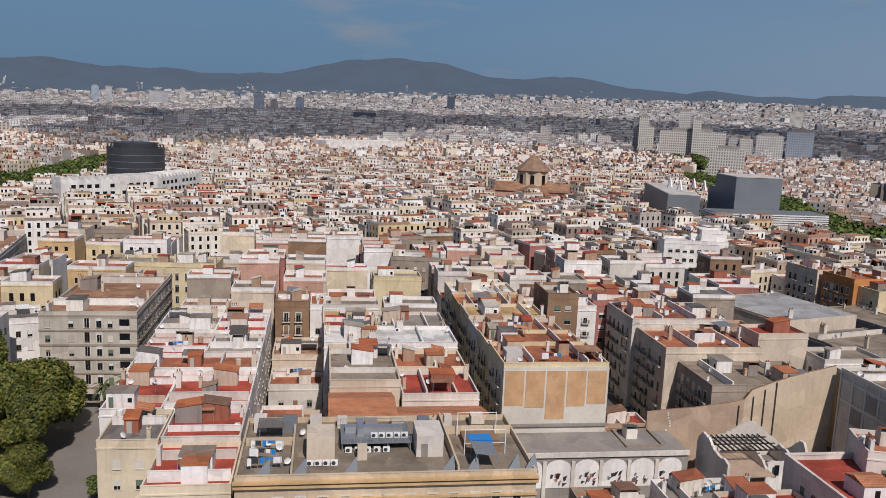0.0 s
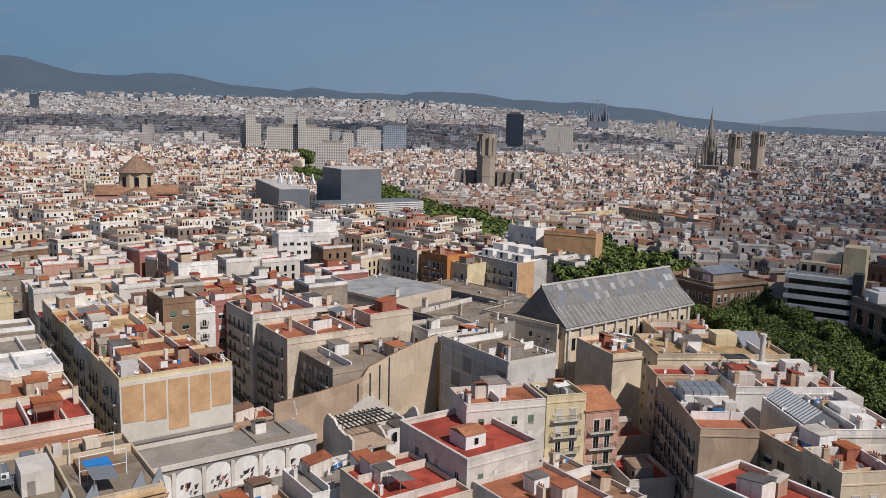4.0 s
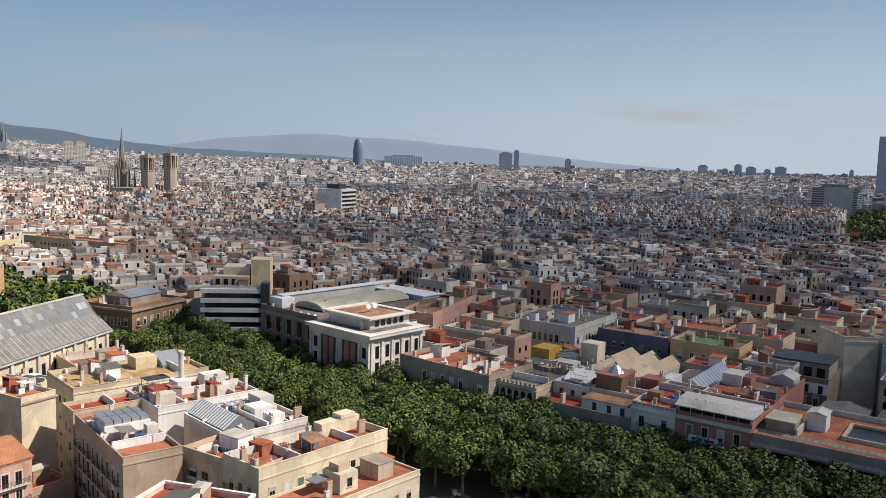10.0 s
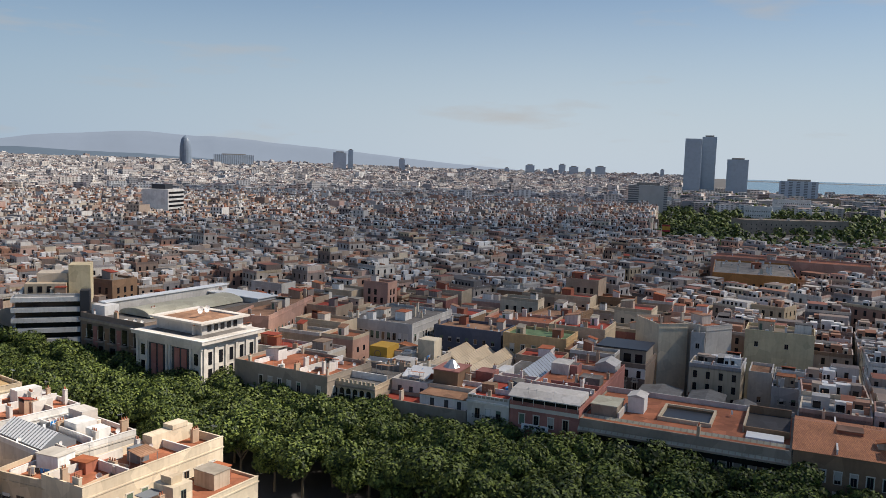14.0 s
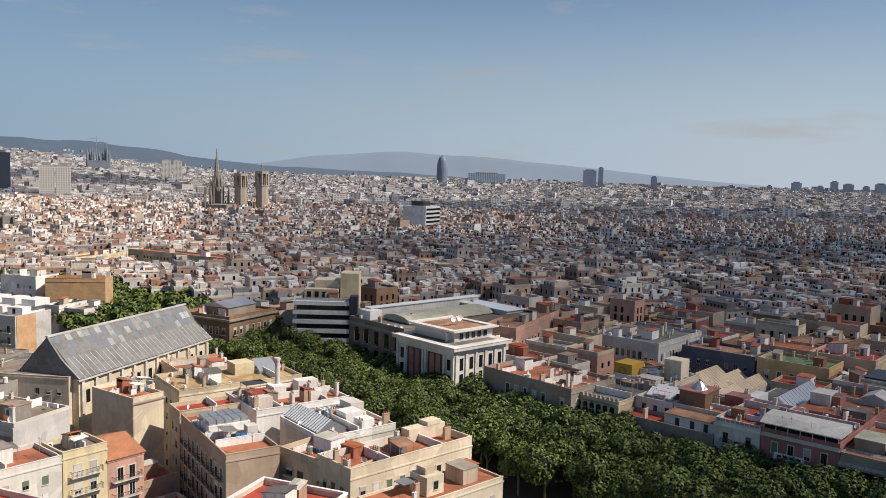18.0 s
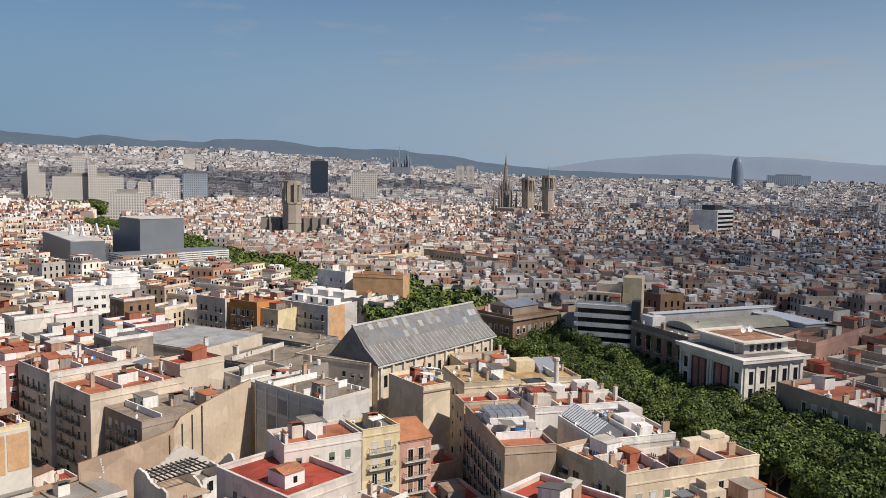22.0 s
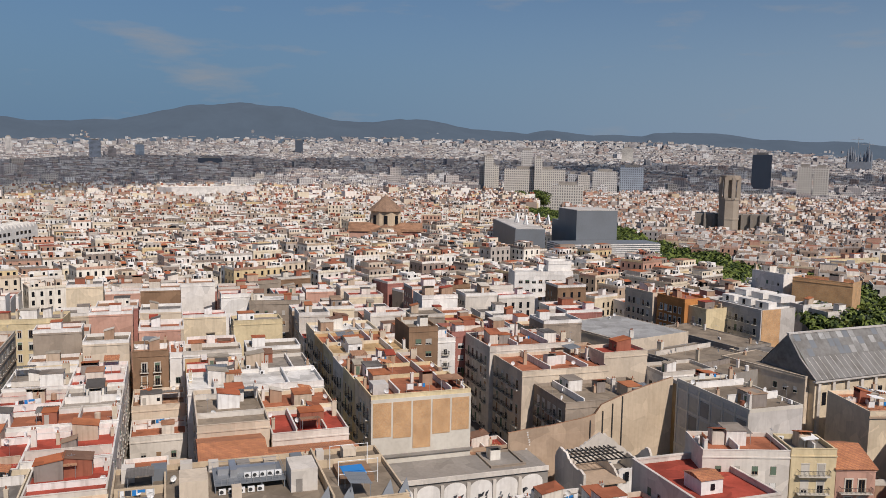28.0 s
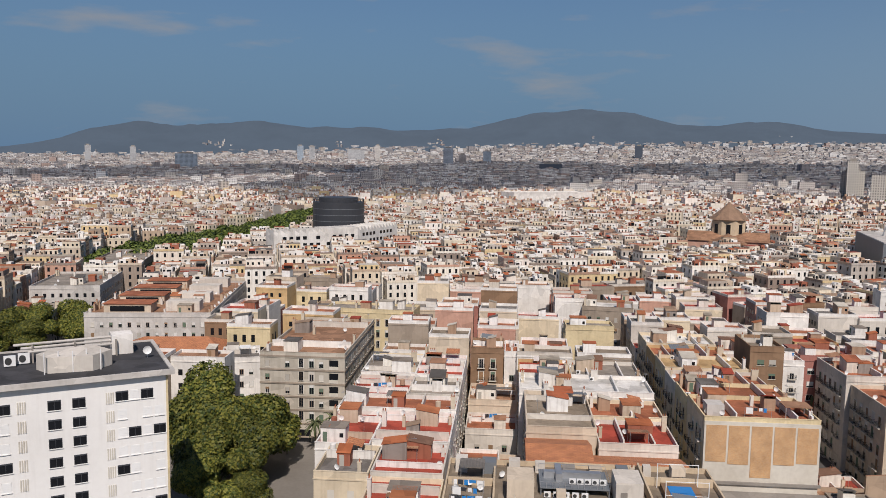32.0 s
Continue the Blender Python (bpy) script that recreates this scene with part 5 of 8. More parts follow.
house(-40, 226.6, -27, 25, 15, 17.6, wall="beige", roof="tanroof", storeys=4, faces="fl", seed=56, clutter=.4, hut=False, parapet=.2, skip=.4, name="annexe", label="beige flat-roofed annexe of the hall")
# ================= east of the avenue =================
house(80, 204.1, 22, 20.5, 24.5, 22.5, clutter=.5, hut=False, wall="oldwhite", roof="greyroof", storeys=5, faces="", seed=60, name="bank_building", label="white bank building with tall pilasters and a flat cornice")
house(74.2, 232, 22, 58, 28, 22, clutter=.6, hut=False, wall="dark", roof="greyroof", storeys=4, faces="l", seed=61, style="door", name="stone_palace", label="stone palace block round a barrel-roofed court")
house(49.9, 279.8, -20, 19, 22, 25, wall="lightgrey", roof="greyroof", storeys=6, faces="", seed=62, name="office_building", label="white-banded office building with ribbon windows")
house(97.5, 170, 22, 18, 30, 17.8, wall="stone", roof="terracotta", storeys=5, faces="lf", seed=63, style="door", clutter=2.5)
EX, EY = 0.469, -0.883


def row(a, d):
    """A place by metres down the avenue's east side and back from its front line."""
    return 105 + EX * a - EY * d, 163 + EY * a + EX * d


def ehouse(s0, s1, d0, d1, h, **k):
    return house(*row(s1, d0), 28, d1 - d0, s1 - s0, h, **k)


# white tower block close by
house(-128.5, -2.3, 80, 42.5, 20.4, 37.7, wall="cleanwhite", roof="asphaltroof", storeys=12, faces="", seed=80, name="apartment_tower", label="white apartment tower with small dark windows and a black roof", group="towers", clutter=0)

# lower roofs below the red-roofed house, and fronts at the head of the alley
rhouse(77, 92, 84, 99.7, 13, wall="oldwhite", roof="terracotta", storeys=4, faces="f", seed=160, clutter=0.5)
rhouse(62, 75.7, 98, 116, 12.5, wall="beige", roof="redpaint", storeys=4, faces="f", seed=161, clutter=0.8)
rhouse(93, 100, 84, 104, 11, wall="oldwhite", roof="rust", storeys=3, faces="f", seed=162, clutter=0.6)
rhouse(-10, -1.6, 206, 218, 21, wall="brown", roof="rust", storeys=6, faces="f", seed=163, style="door", balcony=1.0, label="brown house with deep iron balconies")
rhouse(-1.4, 2.4, 205, 218, 20.5, wall="white", roof="terracotta", storeys=6, faces="f", seed=164, hut=False)
rhouse(-9.8, 1.8, 178, 190, 9, wall="oldwhite", roof="terracotta", storeys=2, faces="f", seed=165, clutter=.8)
rhouse(-9.8, 1.8, 190.5, 205, 12, wall="beige", roof="rust", storeys=3, faces="f", seed=166, clutter=.8)
house(-2, 160, 30, 9, 12, 8.5, wall="tan", roof="redpaint", storeys=2, faces="f", seed=167, clutter=.3)
house(2, 147, 25, 9, 11, 6, wall="oldwhite", roof="redpaint", storeys=1, faces="f", seed=168, clutter=.5)

# ================= details of the near buildings =================
def local(x0, y0, z0, x1, y1, z1):
    b = Build()
    b.box(x0, y0, z0, x1, y1, z1)
    return b


def gable_roof(x0, y0, x1, y1, z, rise, along_x=True):
    """A pitched sheet with its gables, ridge along x or y."""
    b = Build()
    if along_x:
        m = (y0 + y1) / 2
        b.face([(x0, y0, z), (x1, y0, z), (x1, m, z + rise), (x0, m, z + rise)])
        b.face([(x1, y1, z), (x0, y1, z), (x0, m, z + rise), (x1, m, z + rise)])
        b.face([(x0, y1, z), (x0, y0, z), (x0, m, z + rise)])
        b.face([(x1, y0, z), (x1, y1, z), (x1, m, z + rise)])
    else:
        m = (x0 + x1) / 2
        b.face([(x0, y1, z), (x0, y0, z), (m, y0, z + rise), (m, y1, z + rise)])
        b.face([(x1, y0, z), (x1, y1, z), (m, y1, z + rise), (m, y0, z + rise)])
        b.face([(x0, y0, z), (x1, y0, z), (m, y0, z + rise)])
        b.face([(x1, y1, z), (x0, y1, z), (m, y1, z + rise)])
    return b


def remove_tree(o):
    for c in list(o.children):
        bpy.data.objects.remove(c)
    bpy.data.objects.remove(o)


def find(prefix, near):
    """The house whose frame starts closest to a place."""
    best = min((o for o in bpy.data.objects if o.parent is None and o.type == "EMPTY" and o.name.split(".")[0] == prefix), key=lambda o: (o.matrix_basis.translation.xy - Vector(near)).length)
    return best


# ---- roof plant of the near apartment house ----
nb = find("apartment_house", rv(-10, 110.5))
for i, (z, dd) in enumerate(((16.6, 0.35), (18.6, 0.55), (19.3, 0.75))):
    part("cornice", local(-0.2, -dd, z, 42.2, 0, z + 0.35), "ochre", nb)
part("roof_room", local(9.5, 6, 19.46, 13.5, 11, 23.2), "beige", nb)
part("roof_room", local(25.5, 7, 19.46, 29.5, 12.5, 23.0), "oldwhite", nb)
part("door", local(26.2, 6.93, 19.5, 27.2, 7.0, 21.5), "concrete", nb)
part("roof_room", local(16.8, 6.2, 19.46, 18.2, 7.4, 21.6), "beige", nb)
b = Build()
b.box(14.5, 9.5, 20.6, 25.0, 17.0, 20.75)
for x in (14.6, 18, 21.4, 24.8):
    for y in (9.6, 16.8):
        b.box(x, y, 19.46, x + .15, y + .15, 20.6)
part("plant_platform", b, "zinc", nb)
b = Build()
b.ring(14.5, 9.5, 25.0, 17.0, 21.6, 21.66, 0.05)
for i in range(12):
    b.box(14.5 + i * .95, 9.5, 20.75, 14.55 + i * .95, 9.55, 21.6)
part("railing", b, "steel", nb)
for i in range(5):
    part("air_conditioner", None, None, nb, at=(15.6 + i * 1.4, 8.9, 19.46), mesh=AC)
for i in range(5):
    part("air_conditioner", None, None, nb, at=(19.5 + i * 1.15, 11.2, 20.75), mesh=AC)
for i in range(4):
    part("air_conditioner", None, None, nb, at=(10 + i * 1.15, 4.6, 19.46), mesh=AC)
b = Build()
b.box(15.2, 13.5, 20.75, 24, 14.6, 21.7)
b.box(17, 12, 20.75, 18, 16.5, 22.0)
part("duct", b, "steel", nb)
b = Build()
b.box(33.2, 8.0, 19.46, 38.6, 14.2, 20.5)
part("pool_deck", b, "brown", nb)
part("pool", local(34.0, 8.8, 20.5, 37.6, 12.8, 20.56), "blue", nb, "small blue roof pool")
b = Build()
for x, y in ((32.8, 7.6), (39.0, 7.6), (32.8, 14.6), (39.0, 14.6)):
    b.tube((x, y, 19.46), (x, y, 23.4), 0.07, n=6)
b.tube((32.8, 7.6, 23.3), (39, 7.6, 23.3), 0.05, n=6)
b.tube((32.8, 14.6, 23.3), (39, 14.6, 23.3), 0.05, n=6)
b.tube((32.8, 7.6, 21.2), (39, 7.6, 21.2), 0.04, n=6)
part("pool_frame", b, "whitemetal", nb)
for x in (2.2, 7.2, 14.2, 28.0, 31.5, 37.5, 40.0):
    b = Build()
    b.face([(x, 0.5, 19.5), (x + 2.4, 0.5, 19.5), (x + 2.4, 3.0, 21.6)])
    b.face([(x, 0.5, 19.5), (x + 2.4, 3.0, 21.6), (x + 1.2, 3.2, 19.5)])
    b.face([(x + 2.4, 0.5, 19.5), (x + 1.2, 3.2, 19.5), (x + 2.4, 3.0, 21.6)])
    part("skylight", b, "zinc", nb)

g = random.Random(12)
for i in range(9):
    part("roof_box", local(1.2 + i * 4.3, 17.2 + g.uniform(-1, 1.4), 19.46, 2.3 + i * 4.3 + g.uniform(0, 1.2), 19.8, 20.6 + g.uniform(0, 1.6)), g.choice(("beige", "oldwhite", "concrete", "zinc")), nb)
for i in range(7):
    part("satellite_dish", None, None, nb, at=(2 + i * 1.7 + g.uniform(-.4, .4), g.uniform(2, 16), 19.46), turn=g.uniform(-40, 40), mesh=DISH)
for x0, y0, x1, y1, hh in ((7.4, .4, 7.7, 20.8, 1.4), (30.6, .4, 30.9, 20.8, 1.6), (.4, 12.2, 7.4, 12.5, 1.2), (31, 15.4, 41.6, 15.7, 1.3)):
    part("dividing_wall", local(x0, y0, 19.46, x1, y1, 19.46 + hh), "sand", nb)
for i in range(3):
    part("washing_line", None, None, nb, at=(3.6, 3.5 + i * 3, 19.46), turn=g.uniform(-12, 12), mesh=WASH[i % 2])
part("canopy", None, None, nb, at=(4, 15.5, 19.46), mesh=CANOPY[3])
part("canopy", None, None, nb, at=(35, 4, 19.46), turn=90, mesh=CANOPY[1])

# ---- brick end wall of the long row ----
eb = find("apartment_house", rv(36, 151.3))
part("end_wall", local(0, -0.25, 9, 21, -0.02, 22.3), "bands", eb, "pale render with bare brick panels")
for i in range(5):
    x0 = 0.35 + i * 4.12
    low = (14.6, 14.2, 11.8, 14.4, 14.8)[i]
    part("brick_panel", local(x0, -0.33, low, x0 + 3.75, -0.25, 21.6), "brick", eb)
part("ledge", local(-0.3, -0.7, 10.4, 21.4, -0.25, 10.9), "concrete", eb)
part("roof_room", local(1, 2.5, 22.26, 4.2, 6.0, 24.6), "lightgrey", eb)
part("pergola", local(15.5, 3.0, 24.4, 20.5, 7.0, 24.55), "rust", eb)
for x in (15.6, 20.2):
    for y in (3.1, 6.7):
        part("post", local(x, y, 22.2, x + .15, y + .15, 24.4), "steel", eb)

# ---- yard with the arched wall ----
b = Build()
b.box(0, -0.4, 8.4, 34, 0, 9.3)
part("coping", b, "oldwhite", pod)
for i in range(6):
    x0, x1 = 1.2 + i * 5.4, 5.8 + i * 5.4
    b = Build()
    pts = [(x0, -0.12, 2.4), (x1, -0.12, 2.4), (x1, -0.12, 6.4)]
    for k in range(1, 8):
        a = math.pi * k / 8
        pts.append(((x0 + x1) / 2 + (x1 - x0) / 2 * math.cos(a), -0.12, 6.4 + 1.5 * math.sin(a)))
    pts.append((x0, -0.12, 6.4))
    b.face(pts)
    b.face([(p[0], 0.0, p[2]) for p in pts])
    part("arch_panel", b, "white", pod)
    part("pier", local(x0 - 0.75, -0.35, 0, x0 - 0.05, 0, 7.6), "oldwhite", pod)
    g = random.Random(i)
    for k in range(10):
        gx, gz = g.uniform(x0 + .3, x1 - 1.1), g.uniform(2.6, 4.6)
        b = Build()
        b.face([(gx, -0.16, gz), (gx + g.uniform(.15, .5), -0.16, gz + g.uniform(-.1, .2)), (gx + g.uniform(.5, .9), -0.16, gz + g.uniform(.5, 1.1)), (gx + g.uniform(-.1, .2), -0.16, gz + g.uniform(.5, .9))])
        part("graffiti_mark", b, g.choice(("charcoal", "charcoal", "zinc", "rose")), pod)

# ---- the stepped party wall ----
for o in list(sw.children):
    remove_tree(o)
prof = [(0, 12.6), (4, 13.0), (10, 13.4), (18, 14.4), (20.5, 15.0), (22, 17.0), (26, 18.4), (30, 19.6), (33, 20.4), (40, 22.0)]
b = Build()
for (x0, z0), (x1, z1) in zip(prof, prof[1:]):
    k = len(b.v)
    b.v += [(x0, 0, 0), (x1, 0, 0), (x1, 0, z1), (x0, 0, z0), (x0, .5, 0), (x1, .5, 0), (x1, .5, z1), (x0, .5, z0)]
    b.f += [(k, k + 1, k + 2, k + 3), (k + 3, k + 2, k + 6, k + 7), (k + 5, k + 4, k + 7, k + 6)]
    b.m += [0 if x0 < 20 else 1, 2, 0]
b.face([(0, 0, 0), (0, 0, 12.6), (0, .5, 12.6), (0, .5, 0)], 0)
part("wall", b, ["tan", "partyplaster", "rust"], sw)
for i, x in enumerate((19.2, 22.2, 24.6, 27.0)):
    part("steel_rib", local(x, -0.25, 4, x + 0.2, 0, 13.6 + (x - 19) * 0.62), "iron", sw)
g = random.Random(9)
for i in range(11):
    x, z = (4.2 + i * .12, 12.2 - i * .55) if i < 6 else (4.0 - (i - 6) * .75, 8.6 - (i - 6) * .5)
    part("paint_patch", local(x, -0.06, z, x + g.uniform(.25, .5), 0, z + g.uniform(.25, .45)), "white", sw)
part("brick_scar", local(0.3, -0.04, 3, 18, 0, 11.4), "tan", sw)
# ---- the panelled end wall beside it ----
x, y = rv(105.6, 126)
pw = thing("panelled_house", x, y, 0, TA, "house with a bare grey panelled end wall", "house", "houses of the old town")
b = Build()
b.box(0, 0, 0, 13, 24, 21.6)
part("wall", b, "lightgrey", pw)
part("roof", local(.3, .3, 21.6, 12.7, 23.7, 21.66), "tanroof", pw)
b = Build()
b.ring(0, 0, 13, 24, 21.6, 22.3, .3)
part("parapet", b, "bands", pw)
roof_clutter(pw, 13, 24, 21.6, random.Random(4), 2.0)
for k in range(5):
    part("floor_band", local(-0.14, 0, 3.2 + k * 4.2, 0, 24, 3.6 + k * 4.2), "bands", pw)
for k in range(7):
    part("rib", local(-0.18, k * 3.9, 0, 0, k * 3.9 + 0.45, 21.4), "bands", pw)
for k in range(4):
    for j in range(5):
        part("panel", local(-0.06, 0.7 + j * 3.9, 3.8 + k * 4.2, 0, 3.6 + j * 3.9, 7.0 + k * 4.2), "grey" if (k + j) % 3 else "concrete", pw)
keep_off(x, y, TA, 13, 24)

# ---- the half-demolished house ----
x, y = rv(73, 131)
ru = thing("ruined_house", x, y, 0, TA, "half-demolished whitewashed house with bare roof beams", "ruin")
g = random.Random(21)


def broken_wall(x0, y0, x1, y1, h, t=0.5, step=0.45, mat="oldwhite", jag=2.4):
    b = Build()
    n = max(2, int(math.hypot(x1 - x0, y1 - y0) / step))
    dx, dy = (x1 - x0) / n, (y1 - y0) / n
    q = math.hypot(dx, dy)
    nx, ny = -dy / q * t, dx / q * t
    hs = [h - jag * (0.55 + 0.45 * math.sin(i * step * 0.55 + x0 + y1)) - g.uniform(0, 0.45) - jag * 0.8 * (2 * i / n - 1) ** 4 for i in range(n + 1)]
    for i in range(n):
        a, c = (x0 + dx * i, y0 + dy * i), (x0 + dx * (i + 1), y0 + dy * (i + 1))
        k = len(b.v)
        b.v += [(*a, 0), (*c, 0), (*c, hs[i + 1]), (*a, hs[i]), (a[0] + nx, a[1] + ny, 0), (c[0] + nx, c[1] + ny, 0), (c[0] + nx, c[1] + ny, hs[i + 1]), (a[0] + nx, a[1] + ny, hs[i])]
        b.f += [(k, k + 1, k + 2, k + 3), (k + 3, k + 2, k + 6, k + 7), (k + 5, k + 4, k + 7, k + 6), (k + 1, k + 5, k + 6, k + 2), (k, k + 3, k + 7, k + 4)]
        b.m += [0] * 5
    part("broken_wall", b, mat, ru)


broken_wall(0, 0, 0, 12, 13.5)
broken_wall(0, 12, 17, 12, 14.5, jag=3)
broken_wall(9, 3, 9, 12, 10.5, jag=1)
broken_wall(9, 3, 15, 3, 10.5, jag=0.6, mat="white")
broken_wall(15, 3, 15, 12, 11)
broken_wall(0, 0, 9, 0, 8, jag=3)
broken_wall(17, 3, 17, 12, 13.5, jag=4)
part("floor_slab", local(0.5, 0.5, 8.0, 9, 11.5, 8.3), "tan", ru)
part("floor_slab", local(9.5, 3.5, 7.0, 15, 11.5, 7.3), "palefloor", ru)
for i in range(11):
    part("roof_beam", local(1 + i * 1.05, 4.5, 11.2, 1.18 + i * 1.05, 12, 11.45), "iron", ru)
for i in range(3):
    part("roof_beam", local(.6, 5 + i * 3, 11.0, 13, 5.2 + i * 3, 11.2), "iron", ru)
part("window_opening", local(12.6, 2.44, 8.4, 13.6, 2.5, 9.9), "glass", ru)
part("doorway", local(10, 2.44, 7.3, 10.9, 2.5, 9.3), "glass", ru)
part("graffiti_mark", local(3.4, -0.56, 5.2, 7.4, -0.5, 7.2), "palegreen", ru, "pale green painted graffiti")
for i in range(34):
    s_ = g.uniform(.3, 1.2)
    xx, yy = g.uniform(-1, 17), g.uniform(-5, 2)
    b = Build()
    b.obox(xx, yy, math.cos(i), math.sin(i), 0, 0, 0, s_, s_ * .6, s_ * .5)
    part("rubble_block", b, g.choice(("oldwhite", "tan", "concrete")), ru)
keep_off(x, y, TA, 18, 13)
# low houses in front of the ruin
rhouse(58, 74, 118, 130, 8, wall="white", roof="palefloor", storeys=2, faces="f", seed=90, clutter=1.5)
rhouse(45, 57, 120, 134, 5, wall="stone", roof="rust", storeys=1, faces="f", seed=91, clutter=0.8)
rhouse(58.5, 66, 143, 151.5, 8.5, wall="stone", roof="redpaint", storeys=2, faces="f", seed=92, clutter=0.5)
rhouse(58.2, 75.5, 153, 158, 7, wall="tan", roof="rust", storeys=1, faces="", seed=93, clutter=0.6, hut=False)
rhouse(60, 72, 160, 172, 4, wall="oldwhite", roof="redpaint", storeys=1, faces="f", seed=94, clutter=1)

# ---- front of the grey concrete block ----
gb = find("apartment_block", rv(-61, 192))
for k in range(7):
    part("floor_band", local(-.1, -0.18, 1.2 + k * 3.35, 21.1, 0, 1.6 + k * 3.35), "stone", gb)
for k in range(6):
    z = 2.3 + k * 3.3
    for j, xx in enumerate((1.2, 6.2, 9.6, 12.2, 14.6)):
        if k == 0 and j in (2, 3):
            continue
        part("window", None, None, gb, at=(xx + .6, 0, z), mesh=WIN[1 + (j + k) % 3] if j in (0, 1, 4) else DOORWIN[j % 2])
    # flat dark glass sheet stands in for the shaded loggia behind the front
    part("loggia", local(17.2, -0.05, z - 0.4, 19.4, 0.0, z + 2.0), "glass", gb)
    part("loggia_wall", local(17.2, -0.10, z - 0.4, 19.4, 0.0, z + 0.45), "bands", gb)
    for j in range(12):
        part("window", None, None, gb, at=(21, 2.0 + j * 3.4, z), turn=90, mesh=WIN[(j * 3 + k) % 4])
part("entrance", local(8.6, -0.05, 0, 12.6, 0, 3.2), "glass", gb)
for k in range(7):
    part("floor_band", local(21, 0, 1.2 + k * 3.35, 21.15, 44, 1.6 + k * 3.35), "stone", gb)

# ---- white tower block close by ----
wt = find("apartment_tower", (-128.5, -2.3))
for o in list(wt.children):
    if o.name.split(".")[0] == "parapet":
        remove_tree(o)
b = Build()
b.ring(-.9, -.9, 43.4, 21.3, 37.3, 38.05, .6)
part("eaves_rim", b, "lightgrey", wt)
part("felt_roof", local(-.4, -.4, 37.7, 42.9, 20.8, 37.85), "asphaltroof", wt)
WT_DARK = window_mesh(1.75, 1.45, 0.15)
WT_SHUT = window_mesh(1.25, 1.45, 1.0)
for me_ in [WT_SHUT] + [q[1] for q in SPLIT[WT_SHUT.name]]:
    me_.materials[0], me_.materials[2], me_.materials[3] = MAT["whitemetal"], MAT["whitemetal"], MAT["cleanwhite"]
for me_ in [WT_DARK] + [q[1] for q in SPLIT[WT_DARK.name]]:
    me_.materials[0], me_.materials[2], me_.materials[3] = MAT["charcoal"], MAT["charcoal"], MAT["cleanwhite"]
for k in range(11):
    z = 33.6 - k * 2.8
    for xx in (27.0, 30.2):
        place_window(wt, (xx, 0, z), 0, WT_DARK)
    for j, xx in enumerate((36.0, 37.7, 39.5, 41.2)):
        if (k * 3 + j * 5) % 7 != 1:
            place_window(wt, (xx, 0, z + .3), 0, WT_SHUT if (k + j * 2) % 4 else WT_DARK)
    for xx in (22.8, 34.3):
        for i in range(4):
            part("vent_slat", local(xx - .5 + i * .3, -.09, z, xx - .34 + i * .3, 0, z + 1.7), "bands", wt)
    for j, xx in enumerate((20.6, 19.0, 16, 12.5, 8.5, 4.5)):
        place_window(wt, (xx, 0, z + .1), 0, WT_SHUT if (k + j) % 3 else WT_DARK)
part("corner_strip", local(42.2, -0.08, 0, 42.5, 0.0, 37.2), "yellow", wt)
b = Build()
b.extrude([(26.5, 4.6), (32.5, 3.8), (35.4, 6.6), (33.4, 10.6), (27.8, 10.8), (25.0, 7.8)], 37.85, 40.2)
part("roof_tank", b, "oldwhite", wt)
for i in range(5):
    b = Build()
    b.tube((26.0 + i * 1.9, 4.2 + (i % 2) * .8, 37.85), (26.0 + i * 1.9, 4.2 + (i % 2) * .8, 41.0), .09, n=6)
    part("mast", b, "whitemetal", wt)
for i in range(3):
    b = Build()
    b.tube((24 - i, 12.4 + i * .9, 39.6 + i * .4), (37, 13.4 + i * .9, 39.6 + i * .4), .22, n=8)
    part("roof_pipe", b, "lightgrey", wt)
for xx in (24.5, 30.5, 36.5):
    part("pipe_stand", local(xx, 12.3, 37.85, xx + .25, 15.2, 40.4), "concrete", wt)
part("roof_box", local(36.0, 13.0, 37.85, 39.2, 16.4, 41.0), "white", wt)
part("air_conditioner", None, None, wt, at=(21.5, 11.0, 37.85), mesh=AC).scale = (1.6, 1.6, 1.9)
part("air_conditioner", None, None, wt, at=(23.4, 12.0, 37.85), mesh=AC).scale = (1.6, 1.6, 1.9)
part("satellite_dish", None, None, wt, at=(40.8, 9.0, 37.85), mesh=DISH).scale = (1.3, 1.3, 1.3)

# ---- block beyond the square, tiled house and small white house ----
lb = house(-276, 65, 57, 40, 70, 18.2, wall="lightgrey", roof="rust", storeys=5, faces="fr", seed=100, name="apartment_block", label="long pale grey apartment block with set-back roof rooms", clutter=1.0)
for i in range(4):
    y0 = 4 + i * 17
    part("roof_room", local(5, y0, 18.2, 20, y0 + 8, 21.2), "beige", lb)
    part("roof_room", local(24, y0 + 3, 18.2, 35, y0 + 9, 21.6), "oldwhite", lb)
    part("room_roof", local(4.6, y0 - .4, 21.2, 20.4, y0 + 8.4, 21.4), "terracotta", lb)
    part("room_window", local(7, y0 - .05, 18.8, 18, y0, 20.6), "glass", lb)
for k in range(6):
    part("floor_band", local(40, 0, 2.6 + k * 3.0, 40.12, 70, 3.0 + k * 3.0), "oldwhite", lb)
# hipped red tile roof before it
x, y = -247, 68
th = thing("tiled_house", x, y, 0, 57, "low grey house with a hipped red tile roof", "house", "houses of the old town")
part("wall", local(0, 0, 0, 29, 14, 12), "lightgrey", th)
b = Build()
b.face([(-.5, -.5, 12), (29.5, -.5, 12), (24, 7, 14.8), (5, 7, 14.8)])
